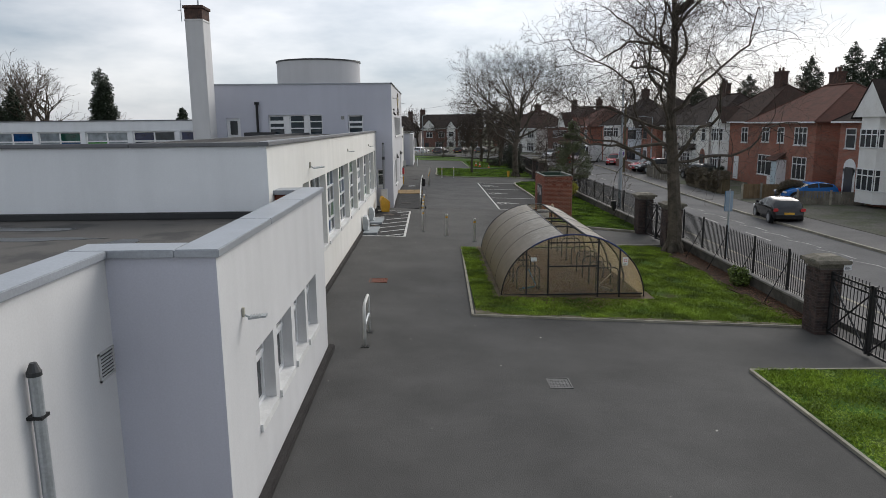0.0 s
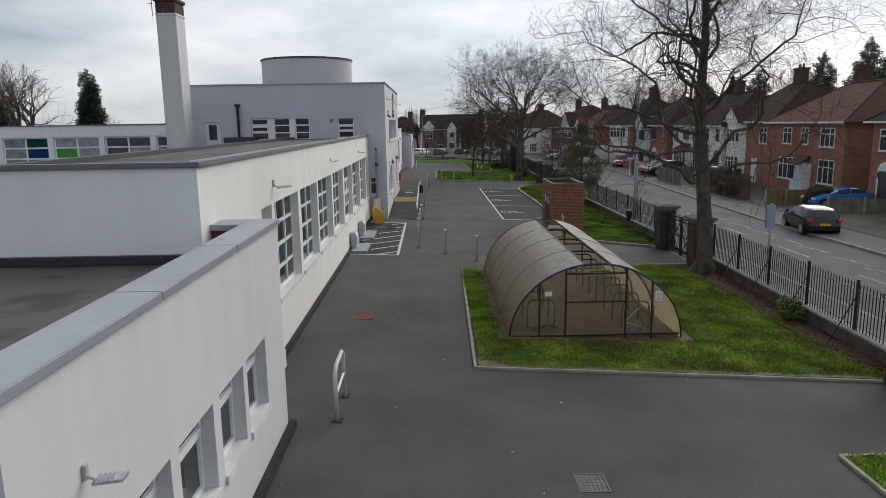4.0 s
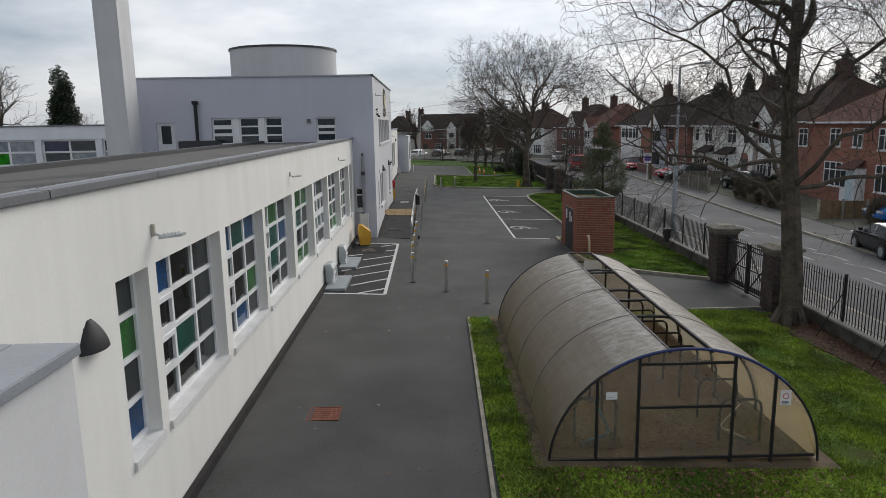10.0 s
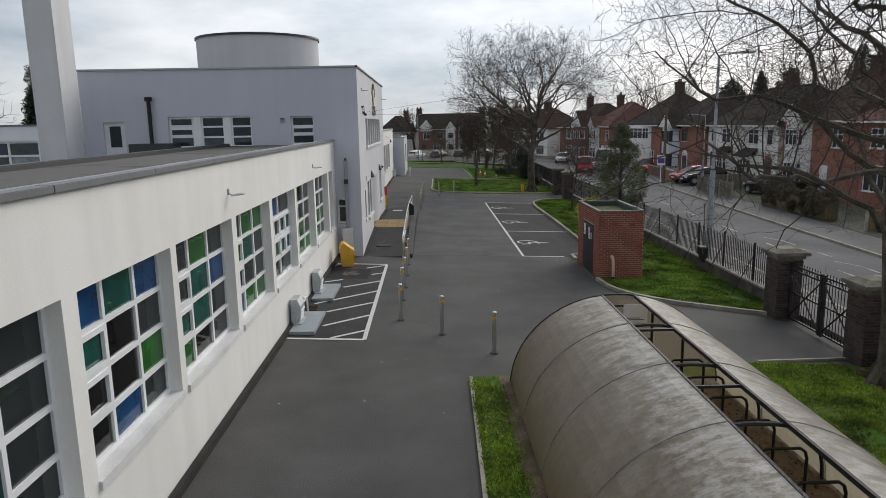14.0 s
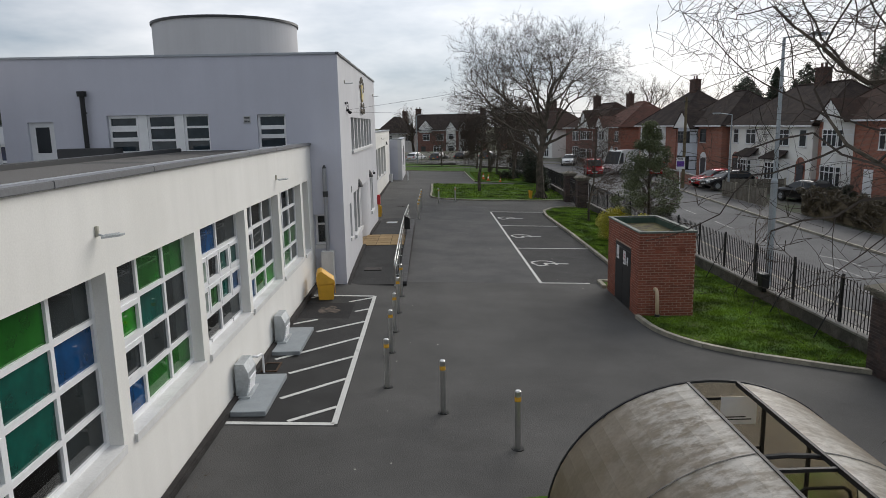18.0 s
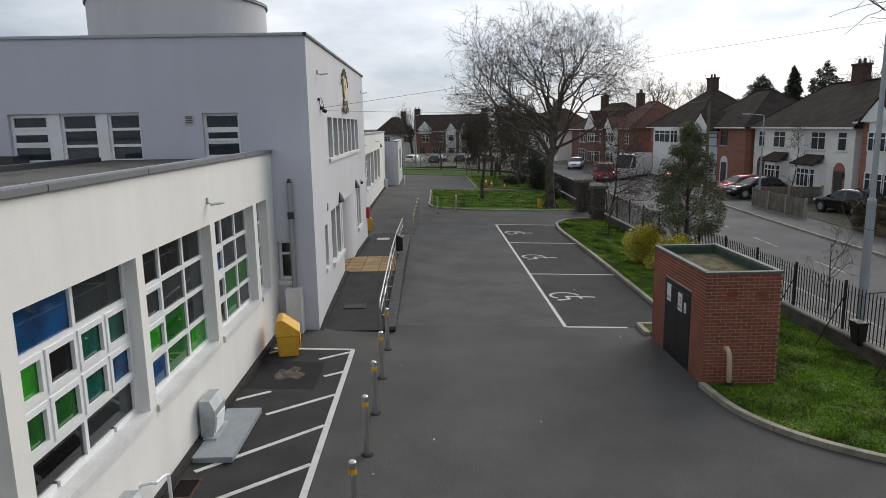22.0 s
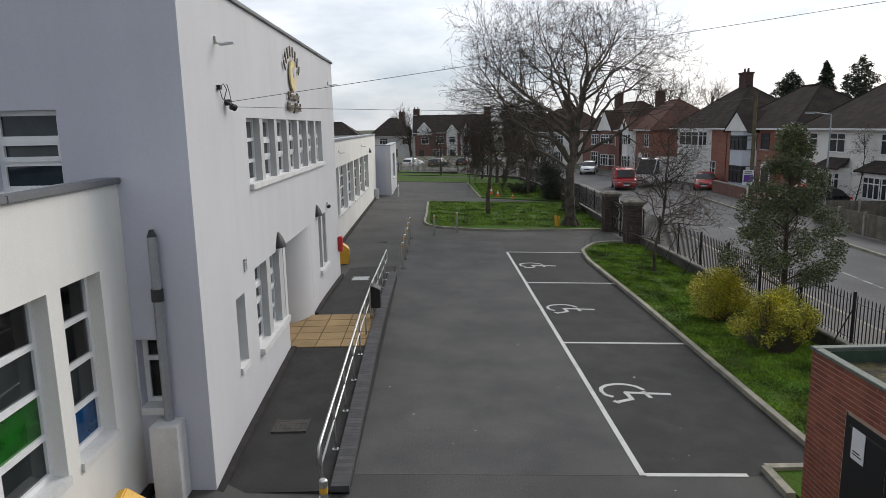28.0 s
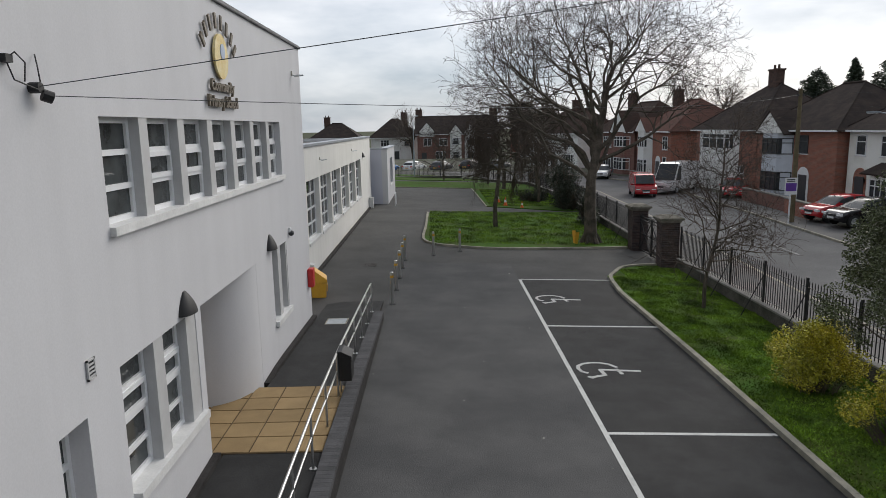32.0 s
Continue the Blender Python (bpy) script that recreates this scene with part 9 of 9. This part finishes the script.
def vehicle(x, y, z, rz, paint, label, L=4.2, W=1.75, H=1.45, kind="car"):
    """A parked vehicle: local x runs from tail to nose."""
    ob = empty("van" if kind == "van" else "car", label, kind, x, y, z, "parked vehicles", rz=rz)
    low = [(0, 0.35), (0.02, 0.95), (0.02, 1.05), (L * 0.82, 1.05), (L * 0.985, 0.92), (L, 0.55), (L * 0.98, 0.3), (0.1, 0.28)]
    cab = [(0.02, 1.04), (0.06, H - 0.06), (0.2, H), (L * 0.66, H), (L * 0.72, H - 0.1), (L * 0.86, 1.04)]
    glassy = [(L * 0.66, 1.12), (L * 0.66, H - 0.25), (L * 0.735, H - 0.25), (L * 0.84, 1.12)]

    def loft(pts, w0, w1, zl, zh):
        bm = bmesh.new()
        sides = []
        for s in (-1, 1):
            sides.append([bm.verts.new((a, s * (w0 + (w1 - w0) * (b - zl) / (zh - zl)), b)) for a, b in pts])
        bm.faces.new(sides[0])
        bm.faces.new(sides[1][::-1])
        n = len(pts)
        for k in range(n):
            bm.faces.new((sides[0][k], sides[1][k], sides[1][(k + 1) % n], sides[0][(k + 1) % n]))
        bmesh.ops.recalc_face_normals(bm, faces=bm.faces[:])
        bmesh.ops.bevel(bm, geom=bm.edges[:], offset=0.035, segments=2, affect="EDGES")
        return bm

    if kind == "van":
        part("body", loft(low, W / 2 - 0.02, W / 2, 0.26, 1.0), paint, ob)
        zl, w0, w1 = cab[0][1], W / 2 - 0.04, W / 2 - 0.10
        part("cabin", loft(cab, w0, w1, zl, H), paint, ob)

        def wat(b):
            return w0 + (w1 - w0) * (b - zl) / (H - zl)

        for s in (-1, 1):
            bm = bmesh.new()
            f = [bm.verts.new((a, s * (wat(b) + 0.006), b)) for a, b in glassy]
            bm.faces.new(f if s < 0 else f[::-1])
            part("side_glass", bm, M_FGLASS, ob)
        bm = bmesh.new()
        a, b = cab[-1], cab[-2]
        ax, az, bx_, bz = a[0] - 0.03, a[1] + 0.05, b[0] + 0.02, b[1] - 0.02
        bm.faces.new([bm.verts.new(p) for p in ((ax + 0.02, -wat(az) + 0.1, az + 0.02), (ax + 0.02, wat(az) - 0.1, az + 0.02), (bx_ + 0.02, wat(bz) - 0.08, bz + 0.02), (bx_ + 0.02, -wat(bz) + 0.08, bz + 0.02))])
        part("windscreen", bm, M_FGLASS, ob)
    else:
        car_shell(ob, paint, L, W, H)
    for wx in (0.18 * L, 0.81 * L):
        for s in (-1, 1):
            bm = bmesh.new()
            cyl(bm, (wx, s * (W / 2 - 0.17), 0.31), (wx, s * (W / 2 + 0.012), 0.31), 0.31, seg=18)
            w = part("wheel", bm, M_DARK, ob)
            bm = bmesh.new()
            cyl(bm, (wx, s * (W / 2 + 0.0), 0.31), (wx, s * (W / 2 + 0.02), 0.31), 0.205, seg=14)
            part("rim", bm, M_GALV, w)
    for s in (-1, 1):
        part("tail_light", bx(-0.012, 0.06, s * (W / 2 - 0.28), s * (W / 2 - 0.05), 0.72, 0.88), M_RED, ob)
        part("headlight", bx(L * 0.965, L * 0.995, s * (W / 2 - 0.42), s * (W / 2 - 0.10), 0.60, 0.72), M_UPVC, ob)
        part("mirror", bx(L * 0.63, L * 0.66, s * (W / 2 + 0.0), s * (W / 2 + 0.16), 0.93, 1.06), paint, ob)
    part("number_plate", bx(-0.03, -0.005, -0.26, 0.26, 0.55, 0.66), M_YELLOW, ob)
    part("number_plate", bx(L, L + 0.012, -0.26, 0.26, 0.42, 0.53), M_UPVC, ob)
    part("bumper", bx(-0.03, 0.12, -W / 2 * 0.8, W / 2 * 0.8, 0.30, 0.50, 0.03), paint if kind != "van" else M_DARK, ob)
    part("grille", bx(L * 0.985, L + 0.008, -0.32, 0.32, 0.54, 0.66, 0.01), M_DARK, ob)
    return ob


def paintm(name, c):
    return mat(name, c, 0.16, 0.0, vary=0.05, scale=2.0, fine=60.0, bump=0.0, coat=0.25)


P_BLACK, P_BLUE, P_RED, P_WHITE, P_GREY = paintm("black_paint", (0.006, 0.006, 0.008)), paintm("blue_paint", (0.02, 0.16, 0.50)), paintm("red_paint", (0.42, 0.02, 0.025)), paintm("white_paint", (0.70, 0.70, 0.70)), paintm("grey_paint", (0.07, 0.075, 0.08))
vehicle(19.5, 35.0, -0.4, 80, P_BLACK, "black hatchback parked at the kerb", 4.0, 1.74, 1.42)
vehicle(27.05, 43.7, -0.1, 180, P_BLUE, "bright blue low car on a drive", 3.7, 1.7, 1.3)
vehicle(25.7, 60.6, -0.1, 100, P_BLACK, "black car on a drive behind the fence", 4.2, 1.75, 1.5)
vehicle(26.2, 75.2, -0.15, 190, P_RED, "dark red car parked before the cream houses", 3.9, 1.7, 1.5)
vehicle(26.4, 72.6, -0.1, 185, P_BLACK, "black car on a drive", 4.1, 1.75, 1.5)
vehicle(25.2, 90.9, -0.3, 246, P_RED, "red hatchback parked on the footway", 3.9, 1.7, 1.5)
vehicle(18.6, 94.6, -0.4, 262, P_RED, "small red van parked in the street", 4.1, 1.75, 1.85, "van")
vehicle(23.9, 97.0, -0.35, 225, P_WHITE, "white high-roofed van parked at the kerb", 5.6, 2.0, 2.55, "van")
vehicle(20.4, 114.0, -0.4, 250, P_WHITE, "white car parked at the bend", 4.1, 1.75, 1.5)
for k, (x, c, nm) in enumerate(((-6.5, P_BLUE, "blue"), (-2.8, P_WHITE, "white"), (1.0, P_GREY, "dark grey"), (5.0, P_BLACK, "black"), (9.0, P_GREY, "dark grey"))):
    vehicle(x, 128.0 + k % 2, -0.45, 60, c, nm + " car parked across the far road", 4.1, 1.75, 1.5)


# ---- far lawn clutter ----
def cone(x, y, s, label):
    ob = empty("traffic_cone", label, "traffic cone", x, y, gz(x) + 0.05, "traffic cones")
    part("base", bx(-0.2 * s, 0.2 * s, -0.2 * s, 0.2 * s, 0, 0.05, 0.01), M_ORANGE, ob)
    for a, b, c in ((0.05, 0.28, M_ORANGE), (0.28, 0.5, M_UPVC), (0.5, 0.75, M_ORANGE)):
        bm = bmesh.new()
        cyl(bm, (0, 0, a * s), (0, 0, b * s), 0.15 * s * (1 - a / 0.85), 0.15 * s * (1 - b / 0.85), seg=12)
        part("sleeve" if c is M_UPVC else "cone", bm, c, ob)
    return ob


M_ORANGE = plain("orange_plastic", (0.75, 0.14, 0.02), 0.5)
cone(5.82, 87.2, 0.9, "orange and white traffic cone on the grass")
cone(6.16, 85.2, 0.85, "orange and white traffic cone on the grass")
cone(7.23, 84.1, 0.6, "small orange and white traffic cone on the grass")
ob = empty("wet_floor_sign", "yellow folding sign leaning on the tree", "folding sign", 7.95, 69.0, gz(7.95) + 0.05)
for s, r in ((-1, 12), (1, -12)):
    p = part("board", bx(-0.09, 0.09, -0.012, 0.012, 0, 0.62, 0.006), M_YELLOW, ob)
    p.matrix_basis = pose(0, s * 0.14, 0, r, 0, 20)
ob = empty("hoop_rail", "small white hoop rail beside the end block", "hoop rail", -1.75, 84.5, 0)
bm = bmesh.new()
tube(bm, [(0, 0, 0), (0, 0, 0.8), (0, 0.1, 0.95), (0, 0.9, 0.95), (0, 1.0, 0.8), (0, 1.0, 0)], 0.03, 8)
part("hoop", bm, M_UPVC, ob)
